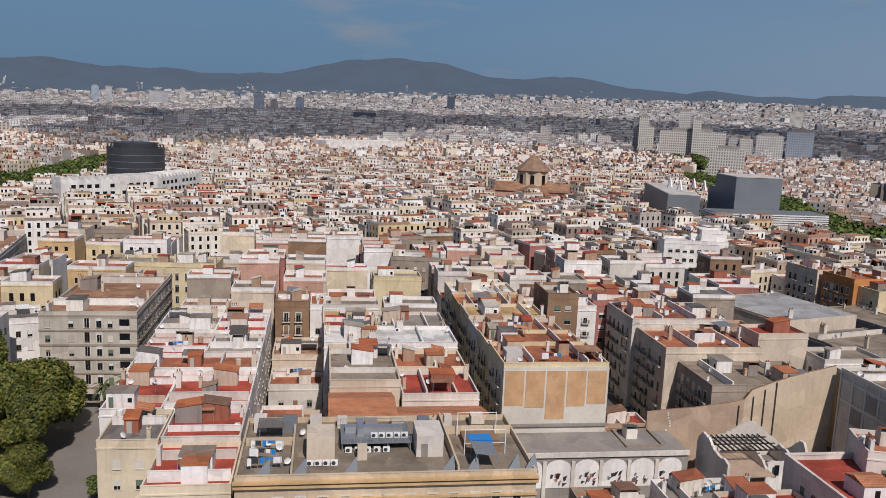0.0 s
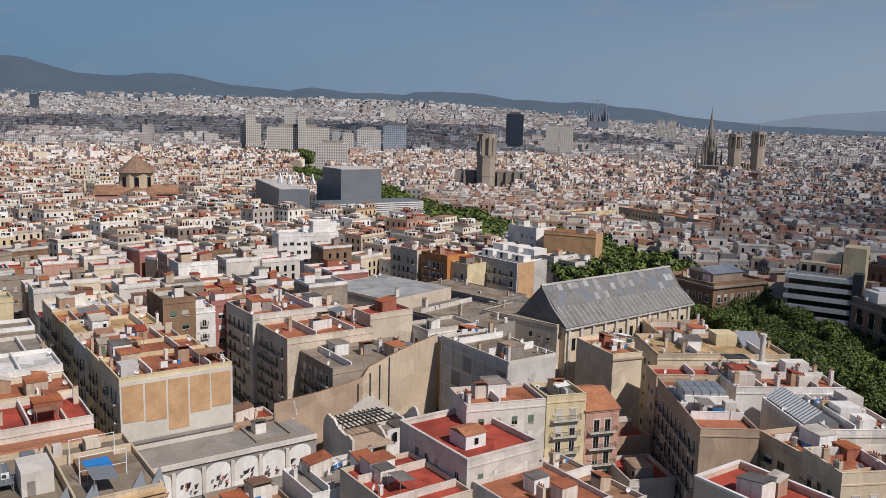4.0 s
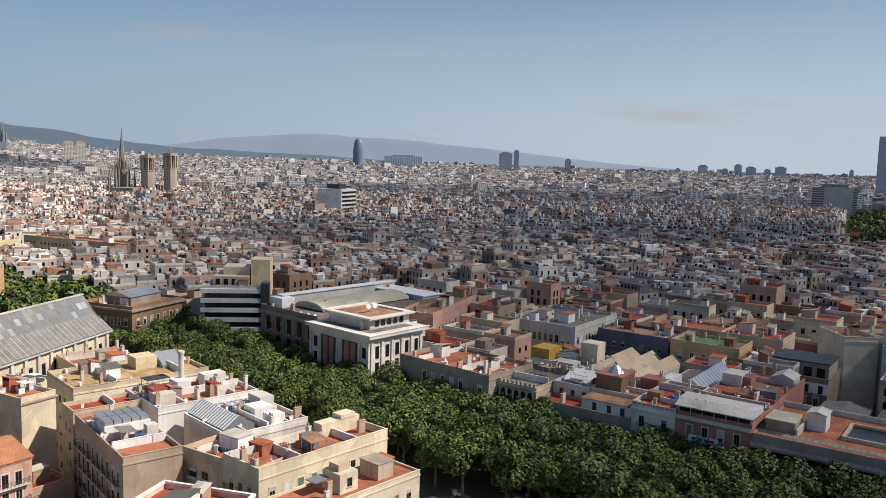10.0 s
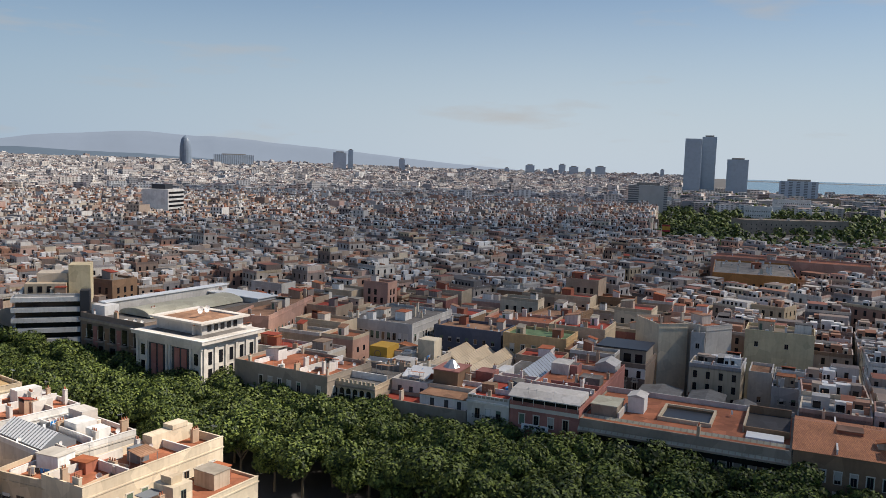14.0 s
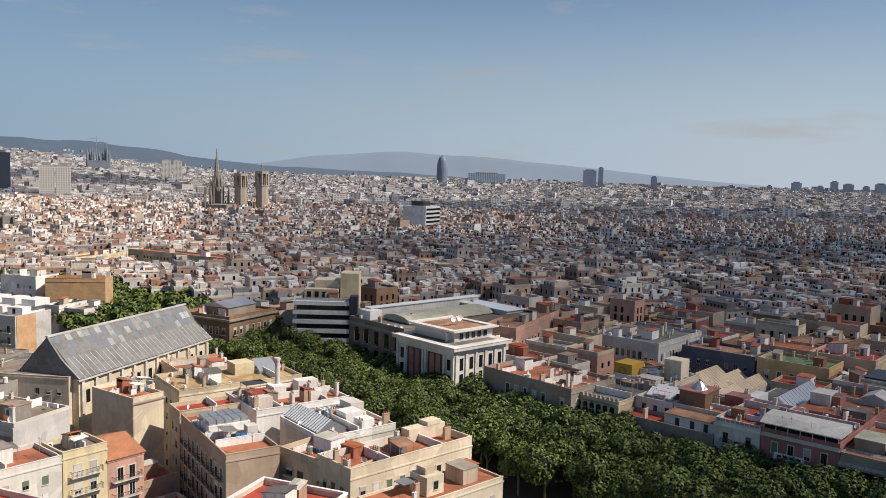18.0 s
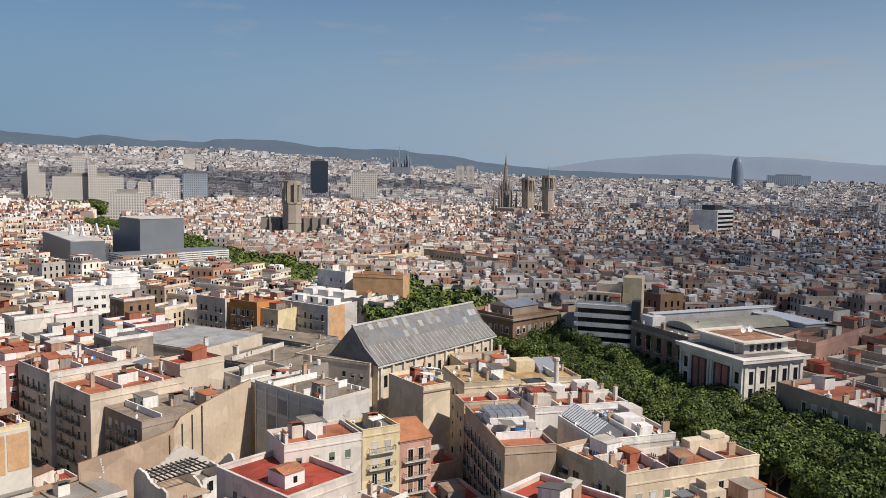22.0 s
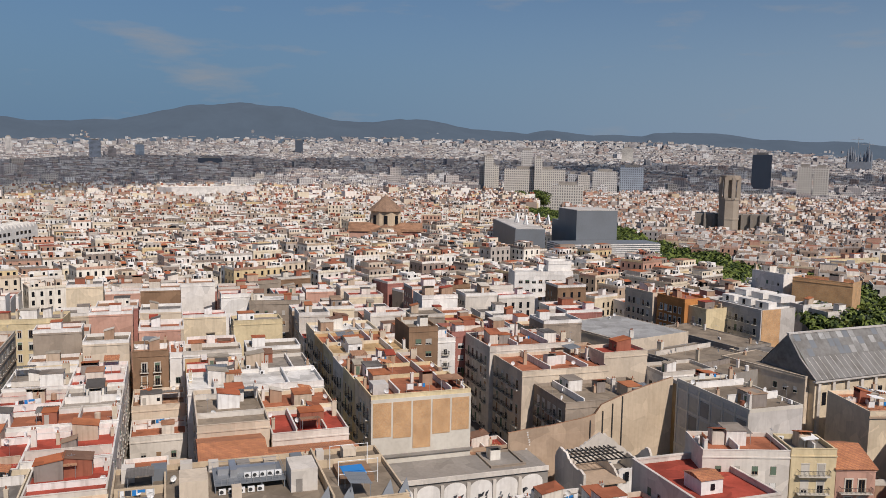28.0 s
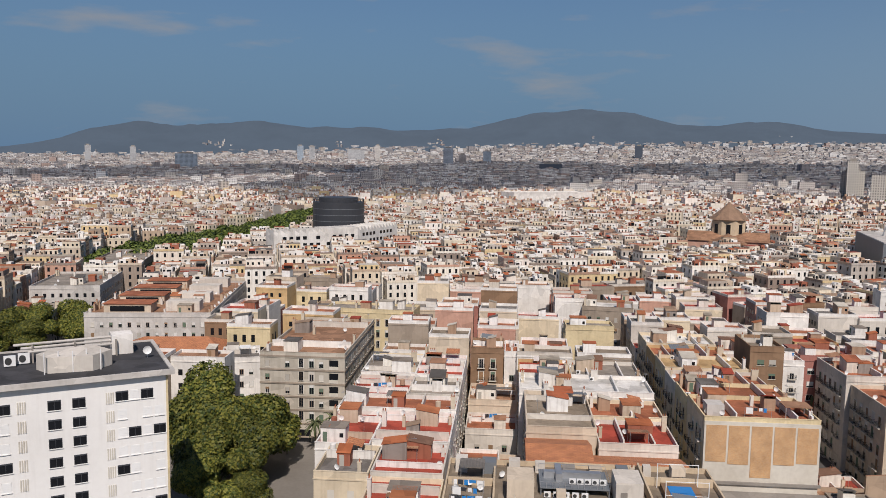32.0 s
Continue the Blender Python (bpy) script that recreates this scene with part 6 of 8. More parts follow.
b.face([(29.5, 14.5, 12), (-.5, 14.5, 12), (5, 7, 14.8), (24, 7, 14.8)])
b.face([(-.5, 14.5, 12), (-.5, -.5, 12), (5, 7, 14.8)])
b.face([(29.5, -.5, 12), (29.5, 14.5, 12), (24, 7, 14.8)])
b.box(-.5, -.5, 11.8, 29.5, 14.5, 11.99)
part("roof", b, "tile", th)
for i in range(7):
    for k in range(3):
        place_window(th, (2.5 + i * 4, 0, 2.2 + k * 3.3), 0, DOORWIN[(i + k) % 4])
keep_off(x, y, 57, 29, 14)
house(-206.9, 83, 66, 10, 14, 15, wall="white", roof="greyroof", storeys=4, faces="f", seed=102, skip=.3)
house(-345, 62, 62, 26, 40, 18, wall="lightgrey", roof="palefloor", storeys=5, faces="fr", seed=103, joined=True, label="pale grey institutional block with window bands")
house(-324, 49, 62, 16, 30, 12, wall="lightgrey", roof="palefloor", storeys=4, faces="fr", seed=104, joined=True, label="pale grey institutional wing with window bands")
house(-403, 97, 62, 24, 60, 18, wall="concrete", roof="palefloor", storeys=5, faces="fr", seed=105, joined=True, label="grey banded housing block above the promenade")
for p_, q_ in ((-312, 58), (-304, 70), (-302, 46), (-322, 74)):
    keep_off(p_ - 7, q_ - 7, 0, 14, 14)
keep_off(-300, 18, 0, 78, 44)
keep_off(-228.6, 56, 57, 36, 22)
# white saw-toothed block before the cylinder
for nm, (x, y), tn, w_, teeth in (("front", (-433, 207), 84.6, 32, 8), ("middle", (-431, 239.4), 90, 23, 0), ("side", (-432, 263), 116, 49, 13)):
    st = thing("white_block", x, y, 0, tn, "white flats with a saw-toothed roof edge" if teeth else "white flats with a flat roof and ribbon windows", "apartment block", "white flats before the hotel")
    top = 25.0 if teeth else 27.5
    part("wall", local(0, 0, 0, w_, 13, top), "white", st)
    for i in range(teeth):
        b = Build()
        xx, tw = i * w_ / teeth, w_ / teeth
        b.v += [(xx, 0, top), (xx + tw, 0, top), (xx + tw, 13, top), (xx, 13, top), (xx, 0, top + 2.6), (xx, 13, top + 2.6)]
        b.f += [(0, 1, 4), (1, 2, 5, 4), (2, 3, 5), (0, 4, 5, 3)]
        b.m += [0] * 4
        part("roof_tooth", b, "white", st)
    if not teeth:
        part("roof", local(.4, .4, top, w_ - .4, 12.6, top + .1), "whiteroof", st)
    for k in range(5):
        for j in range(int(w_ / 4.2)):
            if (j * 3 + k) % 5 != 4:
                part("window", local(1.2 + j * 4.2, -.06, 5 + k * 4.1, 3.6 + j * 4.2, 0, 7 + k * 4.1), "glass", st)
    keep_off(x, y, tn, w_, 13, 3)
    keep_off(x + 14 * math.sin(radians(tn)), y - 14 * math.cos(radians(tn)), tn, w_, 14, 1)

# ---- balconied fronts ----
yl = find("house", (-13.6, 147.8))
pk = find("house", (-6.6, 151.8))
for o in (*yl.children, *pk.children):
    if o.name.split(".")[0] == "balcony":
        remove_tree(o)
for root, w, n, sh in ((yl, 8, 6, (20.4 - 1.4) / 6), (pk, 7, 5, (17.5 - 1.4) / 5)):
    for k in range(n):
        place_balcony(root, (w / 2, 0, k * sh + 0.35), 0, BALC[2])

# ---- white rim on the red roof by the lane ----
rr = find("house", rv(101, 60))
b = Build()
b.ring(-.1, -.1, 11.1, 16.1, 17.9, 18.3, .5)
part("white_coping", b, "white", rr)
rr = find("house", rv(76, 100))
part("stair_hut", local(3.4, 5, 16.56, 7.6, 9.6, 19.0), "white", rr)
part("hut_roof", gable_roof(3.2, 4.8, 7.8, 9.8, 19.0, .7), "tile", rr)
part("hut_window", local(5.2, 4.93, 17.2, 6.0, 5, 18.3), "glass", rr)
b = Build()
b.ring(-.1, -.1, 15.1, 20.1, 17.4, 17.7, .5)
part("white_coping", b, "oldwhite", rr)

# ---- hall: skylights, buttresses, windows, annexes ----
def slope(q, x):
    return (-.4 + 56.8 * x, 4.6 + 4.4 * q, 21.6 + 5.4 * q + .08)


for i in range(30):
    b = Build()
    x0 = -.4 + i * 1.95
    b.face([(x0, -.8, 17.27), (x0 + .14, -.8, 17.27), (x0 + .14, 4.6, 21.67), (x0, 4.6, 21.67)])
    part("roof_seam", b, "lightgrey", hl)


gr = random.Random(31)
for i in range(26):
    for q0, q1 in ((.03, .34), (.35, .66), (.67, .98)):
        b = Build()
        x0, x1 = .02 + i * .037, .052 + i * .037
        b.face([slope(q0, x0), slope(q0, x1), slope(q1, x1), slope(q1, x0)])
        part("roof_pane", b, gr.choice(("slate", "zinc", "slate", "sheet", "zinc", "slate", "zinc", "slate")), hl)
b = Build()
b.box(-.7, 8.6, 26.9, 56.7, 9.4, 27.3)
part("ridge_cap", b, "lightgrey", hl)
for i in range(12):
    part("buttress", local(0.6 + i * 4.85, -0.6, 0, 1.5 + i * 4.85, 0, 16.6), "oldwhite", hl)
    if i < 11:
        part("window", local(2.6 + i * 4.85, -0.06, 10.5, 4.0 + i * 4.85, 0, 13.8), "glass", hl)
part("eaves_gutter", local(-.8, -.9, 16.6, 56.8, -.1, 17.0), "lightgrey", hl)
house(-3, 199, 50, 12, 11, 16.5, wall="cream", roof="tanroof", storeys=5, faces="f", seed=111, clutter=1.0)
# tall factory chimney
b = Build()
b.tube((0, 0, 0), (0, 0, 27.6), 0.62, 0.55, 14)
b.tube((0, 0, 27.2), (0, 0, 27.8), 0.7, 0.7, 14)
one("factory_chimney", b, "oldwhite", 28, 181, 0, 0, "slim white round chimney above the roofs", "chimney")

# ---- bank building ----
bk = find("bank_building", (80, 204.1))
for o in list(bk.children):
    if o.name.split(".")[0] == "parapet":
        remove_tree(o)
b = Build()
b.ring(-1.3, -1.3, 21.8, 25.8, 21.7, 22.6, 3.2)
part("cornice", b, "oldwhite", bk)
part("cornice_edge", local(-1.45, -1.45, 22.6, 21.95, -.9, 22.8), "white", bk)
part("cornice_edge", local(-1.45, -.9, 22.6, -.9, 25.95, 22.8), "white", bk)
part("attic", local(5, 5.5, 22.5, 20.4, 23, 25.6), "lightgrey", bk)
b = Build()
b.ring(3.4, 3.9, 21.4, 24.4, 25.6, 26.1, 2.0)
part("attic_cornice", b, "oldwhite", bk)
part("attic_roof", local(5.2, 5.7, 25.62, 19.6, 22.6, 25.7), "rust", bk)
for i in range(5):
    part("attic_window", local(7 + i * 2.4, 5.42, 23.2, 8.4 + i * 2.4, 5.5, 24.9), "glass", bk)
# avenue front: plain end bays, two tall recesses with pink panels over dark openings
for yy in (0, 3.6, 11.4, 12.6, 20.4, 24.1):
    part("pilaster", local(-0.45, yy, 1, 0, yy + .75, 20.4), "oldwhite", bk)
part("frieze", local(-.6, -.3, 20.2, 0, 24.8, 21.7), "oldwhite", bk)
for y0 in (4.6, 13.6):
    # no real depth: a charcoal sheet paints the shade of the recess
    part("recess", local(-.06, y0, 8.6, 0, y0 + 6.5, 19.8), "charcoal", bk)
    part("tall_panel", local(-.2, y0 + 1.0, 8.8, -.06, y0 + 2.9, 19.6), "rose", bk)
    part("tall_panel", local(-.2, y0 + 3.6, 8.8, -.06, y0 + 5.5, 19.6), "rose", bk)
    part("dark_opening", local(-.1, y0, .6, 0, y0 + 6.5, 7.4), "glass", bk)
for y0 in (1.5, 21.8):
    for k in range(4):
        part("window", local(-.1, y0, 2.4 + k * 4.5, 0, y0 + 1.4, 5.4 + k * 4.5), "glass", bk)
for i in range(6):
    part("pilaster", local(.3 + i * 3.8, -0.35, 1, 1.2 + i * 3.8, 0, 20.4), "oldwhite", bk)
for i in range(5):
    for k in range(4):
        part("window", local(2.1 + i * 3.8, -0.1, 2.4 + k * 4.5, 3.4 + i * 3.8, 0, 5.8 + k * 4.5), "glass", bk)
part("banner", local(-0.8, -0.75, 3.5, 6.6, -0.65, 7.4), "red", bk, "plain red cloth banner")
part("satellite_dish", None, None, bk, at=(11, 13, 25.8), mesh=DISH).scale = (2, 2, 2)
part("satellite_dish", None, None, bk, at=(13.5, 13, 25.8), mesh=DISH).scale = (2, 2, 2)

# ---- office building with ribbon windows ----
of = find("office_building", (49.9, 279.8))
for k in range(7):
    z = 2.4 + k * 3.25
    part("ribbon_window", local(.2, -.06, z, 18.8, 0, z + 1.7), "glass", of)
    part("spandrel", local(-.3, -1.0, z + 1.7, 18.6, 0, z + 3.1), "white", of)
    part("spandrel", local(-1.0, -1.0, z + 1.7, -.3, 9, z + 3.1), "white", of)
part("stair_tower", local(18.7, -1.2, 0, 21.5, 3, 27), "charcoal", of)
part("roof_room", local(2, 5, 25, 14, 18, 28.4), "sand", of)
part("roof_room", local(5, 9, 28.4, 14, 18, 31.2), "beige", of)
part("lift_tower", local(14.5, 7, 22, 21, 16, 34), "yellow", of)
for k in range(4):
    part("window", local(3 + k * 2.7, 4.93, 25.6, 4.4 + k * 2.7, 5, 27.6), "glass", of)

# ---- stone palace: arches, barrel roof, pink wing ----
sp = find("stone_palace", (74.2, 232))
b = Build()
prev = None
for i in range(9):
    a = math.pi * i / 8
    yy, zz = 14 - 7 * math.cos(a), 22.4 + 2.2 * math.sin(a)
    if prev:
        b.face([(8, prev[0], prev[1]), (46, prev[0], prev[1]), (46, yy, zz), (8, yy, zz)])
    prev = (yy, zz)
b.face([(8, 14 - 7 * math.cos(math.pi * i / 8), 22.4 + 2.2 * math.sin(math.pi * i / 8)) for i in range(8, -1, -1)])
part("barrel_roof", b, "palegreen", sp)
for i in range(9):
    part("roof_rib", local(9 + i * 4.4, 7.2, 22.3, 9.3 + i * 4.4, 20.8, 22.6), "greyroof", sp)
part("gallery", local(6, 24.4, 22, 56, 27, 25.2), "lightgrey", sp)
part("gallery_roof", local(5.6, 24, 25.2, 56.4, 27.4, 25.5), "whitemetal", sp)
part("gallery", local(47, 1.5, 22, 56, 24, 23.6), "lightgrey", sp)
part("gallery_roof", local(46.6, 1.1, 23.6, 56.4, 24.4, 23.9), "whitemetal", sp)
part("roof_room", local(3, 21, 22, 8, 27, 25), "white", sp)
for j in range(5):
    for k in range(3):
        part("tall_window", local(-.1, 2.2 + j * 5.2, 3.4 + k * 6, 0, 4.2 + j * 5.2, 7.8 + k * 6), "glass", sp)
        part("window_balcony", local(-.9, 1.8 + j * 5.2, 3.0 + k * 6, 0, 4.6 + j * 5.2, 3.3 + k * 6), "stone", sp)
    part("wall_panel", local(-.12, 4.8 + j * 5.2, 2, 0, 6.6 + j * 5.2, 19.4), "rose" if j % 2 else "brown", sp)
part("cornice", local(-.7, -.2, 20.6, 0, 28.2, 21.4), "stone", sp)
x, y = 110, 228
pnk = house(x, y, 43, 42, 12, 21.5, wall="pink", roof="rust", storeys=4, faces="f", seed=112, label="long pink building with rows of brown windows")

# ---- row east of the avenue: local x runs back from the street, local y up the avenue ----
# arcaded house with a battlemented parapet
e1 = ehouse(-13, 1.5, 0, 22, 16.5, wall="sand", roof="greyroof", storeys=4, faces="l", seed=70, style="door", clutter=1.2, pitch=2.6, hut=False, parapet=.5, label="sand-coloured house with a top-floor arcade and battlements")
for i in range(7):
    b = Build()
    prev = None
    for k in range(9):
        a = math.pi * k / 8
        yy, zz = 1.75 + i * 1.85 - .6 * math.cos(a), 15.0 + .6 * math.sin(a)
        if prev:
            b.face([(-.06, prev[0], 12.9), (-.06, yy, 12.9), (-.06, yy, zz), (-.06, prev[0], prev[1])])
        prev = (yy, zz)
    part("arcade_opening", b, "glass", e1)
    part("arcade_column", local(-.22, .65 + i * 1.85, 12.9, 0, .95 + i * 1.85, 15.2), "bands", e1)
part("arcade_sill", local(-.3, .3, 12.5, 0, 14.3, 12.85), "bands", e1)
part("cornice", local(-.45, -.1, 15.9, 0, 14.6, 16.3), "stone", e1)
for i in range(12):
    part("battlement", local(0, .3 + i * 1.2, 17, .3, .95 + i * 1.2, 17.7), "sand", e1)
# house behind it with the golden box
e1b = ehouse(-16, 0.8, 22.4, 46, 15.2, wall="beige", roof="palefloor", storeys=4, faces="f", seed=71, clutter=1.6)
part("golden_room", local(6, 11.5, 15.2, 13, 17, 19.4), "goldpaint", e1b, "golden yellow roof room")
b = Build()
for k in range(20):
    a0, a1 = 2 * math.pi * k / 20, 2 * math.pi * (k + 1) / 20
    b.face([(5.95, 14.4 + r_ * math.cos(a_), 17.4 + r_ * math.sin(a_)) for r_, a_ in ((.8, a0), (.8, a1), (1.05, a1), (1.05, a0))])
part("ring_mark", b, "brown", e1b)
part("stair_tower", local(14, 1, 15.2, 19, 6, 21), "cream", e1b)
part("roof_room", local(1.5, 2, 15.2, 6, 8, 17.8), "lightgrey", e1b)
# low front with white set-back rooms
e1c = ehouse(1.8, 25, 0, 7.5, 13.8, wall="stone", roof="redpaint", storeys=3, faces="l", seed=72, style="door", clutter=.3, hut=False, pitch=2.6)
part("set_back_room", local(1.6, .4, 13.9, 7.4, 12.5, 16.6), "white", e1c)
for yy in (2.0, 5.2, 8.8):
    part("door", local(1.53, yy, 13.95, 1.6, yy + 1.0, 16.1), "charcoal", e1c)
part("room_coping", local(1.4, .2, 16.6, 7.5, 12.7, 16.75), "rust", e1c)
part("chimney", None, None, e1c, at=(3, 18, 13.9), mesh=CHIM[1])
e1d = ehouse(1.8, 11.6, 7.7, 25, 16.6, wall="oldwhite", roof="whiteroof", storeys=4, faces="", seed=73, clutter=1.2, hut=False)
for k in range(3):
    part("door", local(-.06, 1 + k * 3, 13.9, 0, 2 + k * 3, 16.0), "charcoal", e1d)
for k in range(2):
    b = Build()
    b.box(3.2 + k * 3.3, 2, 17.2, 3.3 + k * 3.3, 8.4, 17.25)
    b.face([(3 + k * 3.3, 1.6, 17.5), (6.2 + k * 3.3, 1.6, 18.9), (6.2 + k * 3.3, 8.6, 18.9), (3 + k * 3.3, 8.6, 17.5)])
    part("solar_panel", b, "whitemetal", e1d, "white sloping roof panel")
e1e = ehouse(11.8, 25, 7.7, 24, 16.8, wall="beige", roof="terracotta", storeys=4, faces="", seed=74, clutter=1.2, hut=False)
part("brick_tower", local(1.8, 6.4, 16.8, 9.5, 12.8, 20.6), "brown", e1e)
part("tower_coping", local(1.5, 6.1, 20.6, 9.8, 13.1, 20.85), "rose", e1e)
b = Build()
b.tube((5.5, 9.6, 20.85), (5.5, 9.6, 22.6), 2.1, .5, 8)
part("lantern_cap", b, "steel", e1e)
part("satellite_dish", None, None, e1e, at=(2.4, 7.2, 20.85), mesh=DISH)
part("roof_room", local(11, 1, 16.8, 15.5, 5.5, 19.2), "rose", e1e)
# narrow white house with a blue tarp
e2 = ehouse(25.2, 35.1, 0, 22, 18, wall="oldwhite", roof="redpaint", storeys=5, faces="l", seed=75, style="door", balcony=.7, pitch=3.1, clutter=1.2, hut=False)
part("cornice", local(-.4, -.1, 17.2, 0, 10, 17.6), "white", e2)
for i in range(9):
    part("baluster_panel", local(-.02, .4 + i * 1.05, 18.25, .05, 1.2 + i * 1.05, 18.75), "stone", e2)
part("water_butt", local(8, 1.6, 18.06, 9.6, 3.9, 19.2), "blue", e2, "blue tarp on the flat roof")
b = gable_roof(9.8, .8, 13.5, 4.2, 20.0, .5)
b.box(9.9, 1, 18.06, 13.4, 4, 20)
part("shed", b, "greyroof", e2)
part("roof_room", local(5, 5.5, 18.06, 7.5, 8.5, 20.2), "brown", e2)
# glass-roofed hall behind
e2b = ehouse(22, 34.8, 22.4, 46, 16.2, wall="lightgrey", roof="greyroof", storeys=3, faces="", seed=76, clutter=0, parapet=.2)
part("glass_roof", gable_roof(.1, .1, 23.4, 8.6, 16.4, 3.6), "steel", e2b, "pale ridged glass roof")
for i in range(13):
    for y0, y1, z0, z1 in ((.1, 4.35, 16.45, 20.05), (4.35, 8.6, 20.05, 16.45)):
        b = Build()
        x0 = .2 + i * 1.9
        b.face([(x0, y0, z0), (x0 + .22, y0, z0), (x0 + .22, y1, z1), (x0, y1, z1)])
        part("glazing_bar", b, "greyroof", e2b)
part("roof_room", local(2, 9.6, 16.2, 9, 12.4, 18.4), "white", e2b)
# pale shed roofs side by side
for i in range(3):
    e = ehouse(-4 + i * 6 + .4 * i, 1.9 + i * 6 + .4 * i, 47 - i * 11, 62, 13.6, wall="oldwhite", roof="palefloor", storeys=3, faces="", seed=77 + i, clutter=0, parapet=.05, label="low hall under a pale ridged sheet roof")
    L = 15 + i * 11
    part("sheet_roof", gable_roof(-.2, -.1, L + .2, 6.0, 13.7, 2.2), "sand", e)
    for k in range(int(L / 1.5)):
        b = Build()
        b.box(.3 + k * 1.5, -.1, 13.72, .36 + k * 1.5, .1, 13.85)
        b.face([(.3 + k * 1.5, -.1, 13.76), (.4 + k * 1.5, -.1, 13.76), (.4 + k * 1.5, 2.95, 15.96), (.3 + k * 1.5, 2.95, 15.96)])
        part("roof_seam", b, "greyroof", e)
# house with the white roof canopy over a glazed top floor
e3 = ehouse(35.3, 50.8, 0, 46, 18.4, wall="rose", roof="terracotta", storeys=5, faces="l", seed=80, style="door", pitch=3.0, clutter=2.2, hut=False, parapet=.5)
b = Build()
b.face([(-.6, -.3, 20.1), (-.6, 15.8, 20.1), (2.4, 15.8, 21.2), (2.4, -.3, 21.2)][::-1])
b.face([(2.4, -.3, 21.2), (2.4, 15.8, 21.2), (6.8, 15.8, 21.35), (6.8, -.3, 21.35)][::-1])
b.box(-.62, -.3, 19.9, -.5, 15.8, 20.12)
b.face([(-.6, -.3, 20), (6.8, -.3, 20), (6.8, -.3, 21.35), (2.4, -.3, 21.2), (-.6, -.3, 20.1)])
part("white_canopy", b, "lightgrey", e3, "white metal canopy roof")
part("glazed_storey", local(.1, .3, 18.4, 6.5, 15.2, 20.05), "glass", e3)
for i in range(7):
    part("mullion", local(0, .3 + i * 2.45, 18.4, .1, .42 + i * 2.45, 20.05), "whitemetal", e3)
part("front_band", local(-.2, 0, 17.2, 0, 15.5, 18.0), "bands", e3)
part("banner", local(-.3, 6.5, 13.0, -.2, 12.6, 14.3), "whitemetal", e3, "white banner with dark bars")
for i in range(4):
    part("banner_bar", local(-.34, 7.2 + i * 1.3, 13.4, -.3, 8.0 + i * 1.3, 13.9), "charcoal", e3)
part("roof_room", local(29, 10.5, 18.4, 35, 15, 21.2), "oldwhite", e3)
part("roof_room", local(30, 8.6, 18.4, 34.5, 10.5, 20.8), "rose", e3)
b = gable_roof(37, .5, 44, 6, 20.2, 1.2)
b.box(37.2, .7, 18.4, 43.8, 5.8, 20.2)
part("gabled_hut", b, "lightgrey", e3)
for i in range(5):
    part("air_conditioner", None, None, e3, at=(14 + i * 4.2, 3 + (i * 5) % 9, 18.46), mesh=AC)
part("dividing_wall", local(19, .3, 18.4, 19.3, 12, 19.5), "rose", e3)
part("lean_to", local(22, 1, 18.4, 26, 6, 20.4), "greyroof", e3)
# long low house with the glazed lean-to, light well and orange terrace
e4 = ehouse(51, 92.4, 0, 25, 17, wall="stone", roof="terracotta", storeys=4, faces="l", seed=81, style="door", pitch=2.8, clutter=.25, hut=False, parapet=.4)
b = Build()
b.face([(-.7, -.2, 15.1), (-.7, 41.6, 15.1), (3.4, 41.6, 17.5), (3.4, -.2, 17.5)][::-1])
part("lean_to_roof", b, "palegreen", e4, "ribbed pale green sheet roof")
for i in range(34):
    b = Build()
    y0 = .1 + i * 1.22
    b.face([(-.7, y0 + .25, 15.16), (-.7, y0, 15.16), (3.4, y0, 17.56), (3.4, y0 + .25, 17.56)])
    part("roof_rib", b, "stone", e4)
part("gutter", local(-1.0, -.2, 14.7, -.6, 41.6, 15.1), "stone", e4)
part("lean_to_front", local(-.3, 0, 13.4, 0, 41.4, 14.7), "glass", e4)
b = Build()
b.ring(8, 15.6, 19, 26.6, 17, 17.9, .5)
part("light_well_parapet", b, "sand", e4)
# charcoal sheet at roof level stands in for the well's shade
part("light_well", local(8.5, 16.1, 17.05, 18.5, 26.1, 17.12), "charcoal", e4, "dark sheet for the shade in a light well")
part("well_wall", local(18.1, 16.1, 17.1, 18.5, 26.1, 17.6), "brown", e4)
part("white_hut", local(10.6, 30, 17, 15, 33.5, 20.6), "white", e4)
part("hut_roof", gable_roof(10.3, 29.7, 15.3, 33.8, 20.6, .6), "lightgrey", e4)
part("grey_hut", local(4, 34.5, 17, 11, 40, 19.6), "stone", e4)
part("hut_coping", local(3.8, 34.3, 19.6, 11.2, 40.2, 19.8), "palegreen", e4)
part("dividing_wall", local(3.6, 33.8, 17, 12, 34.2, 18.6), "oldwhite", e4)
part("white_slab", local(4, 1.5, 17.05, 8, 8.6, 17.7), "whitemetal", e4)
part("shaft_wall", local(8.6, .6, 17, 9, 9.2, 18.4), "brown", e4)
part("shaft_wall", local(24, .6, 17, 24.4, 9.2, 18.8), "brown", e4)
# black sheet at roof level stands in for the shaded, sunken shaft
part("shaft_floor", local(9, .6, 17.02, 24, 9.2, 17.1), "asphaltroof", e4)
part("dividing_wall", local(9, 9.2, 17, 24.6, 9.5, 18.4), "sand", e4)
part("back_wall", local(24.7, 0, 17, 25, 41.4, 18.3), "lightgrey", e4)
# tiled house down the row
e5 = ehouse(92.7, 125, 0, 24, 17.6, wall="brown", roof="tile", storeys=4, faces="l", seed=82, style="door", pitch=2.8, clutter=.6, parapet=.3)
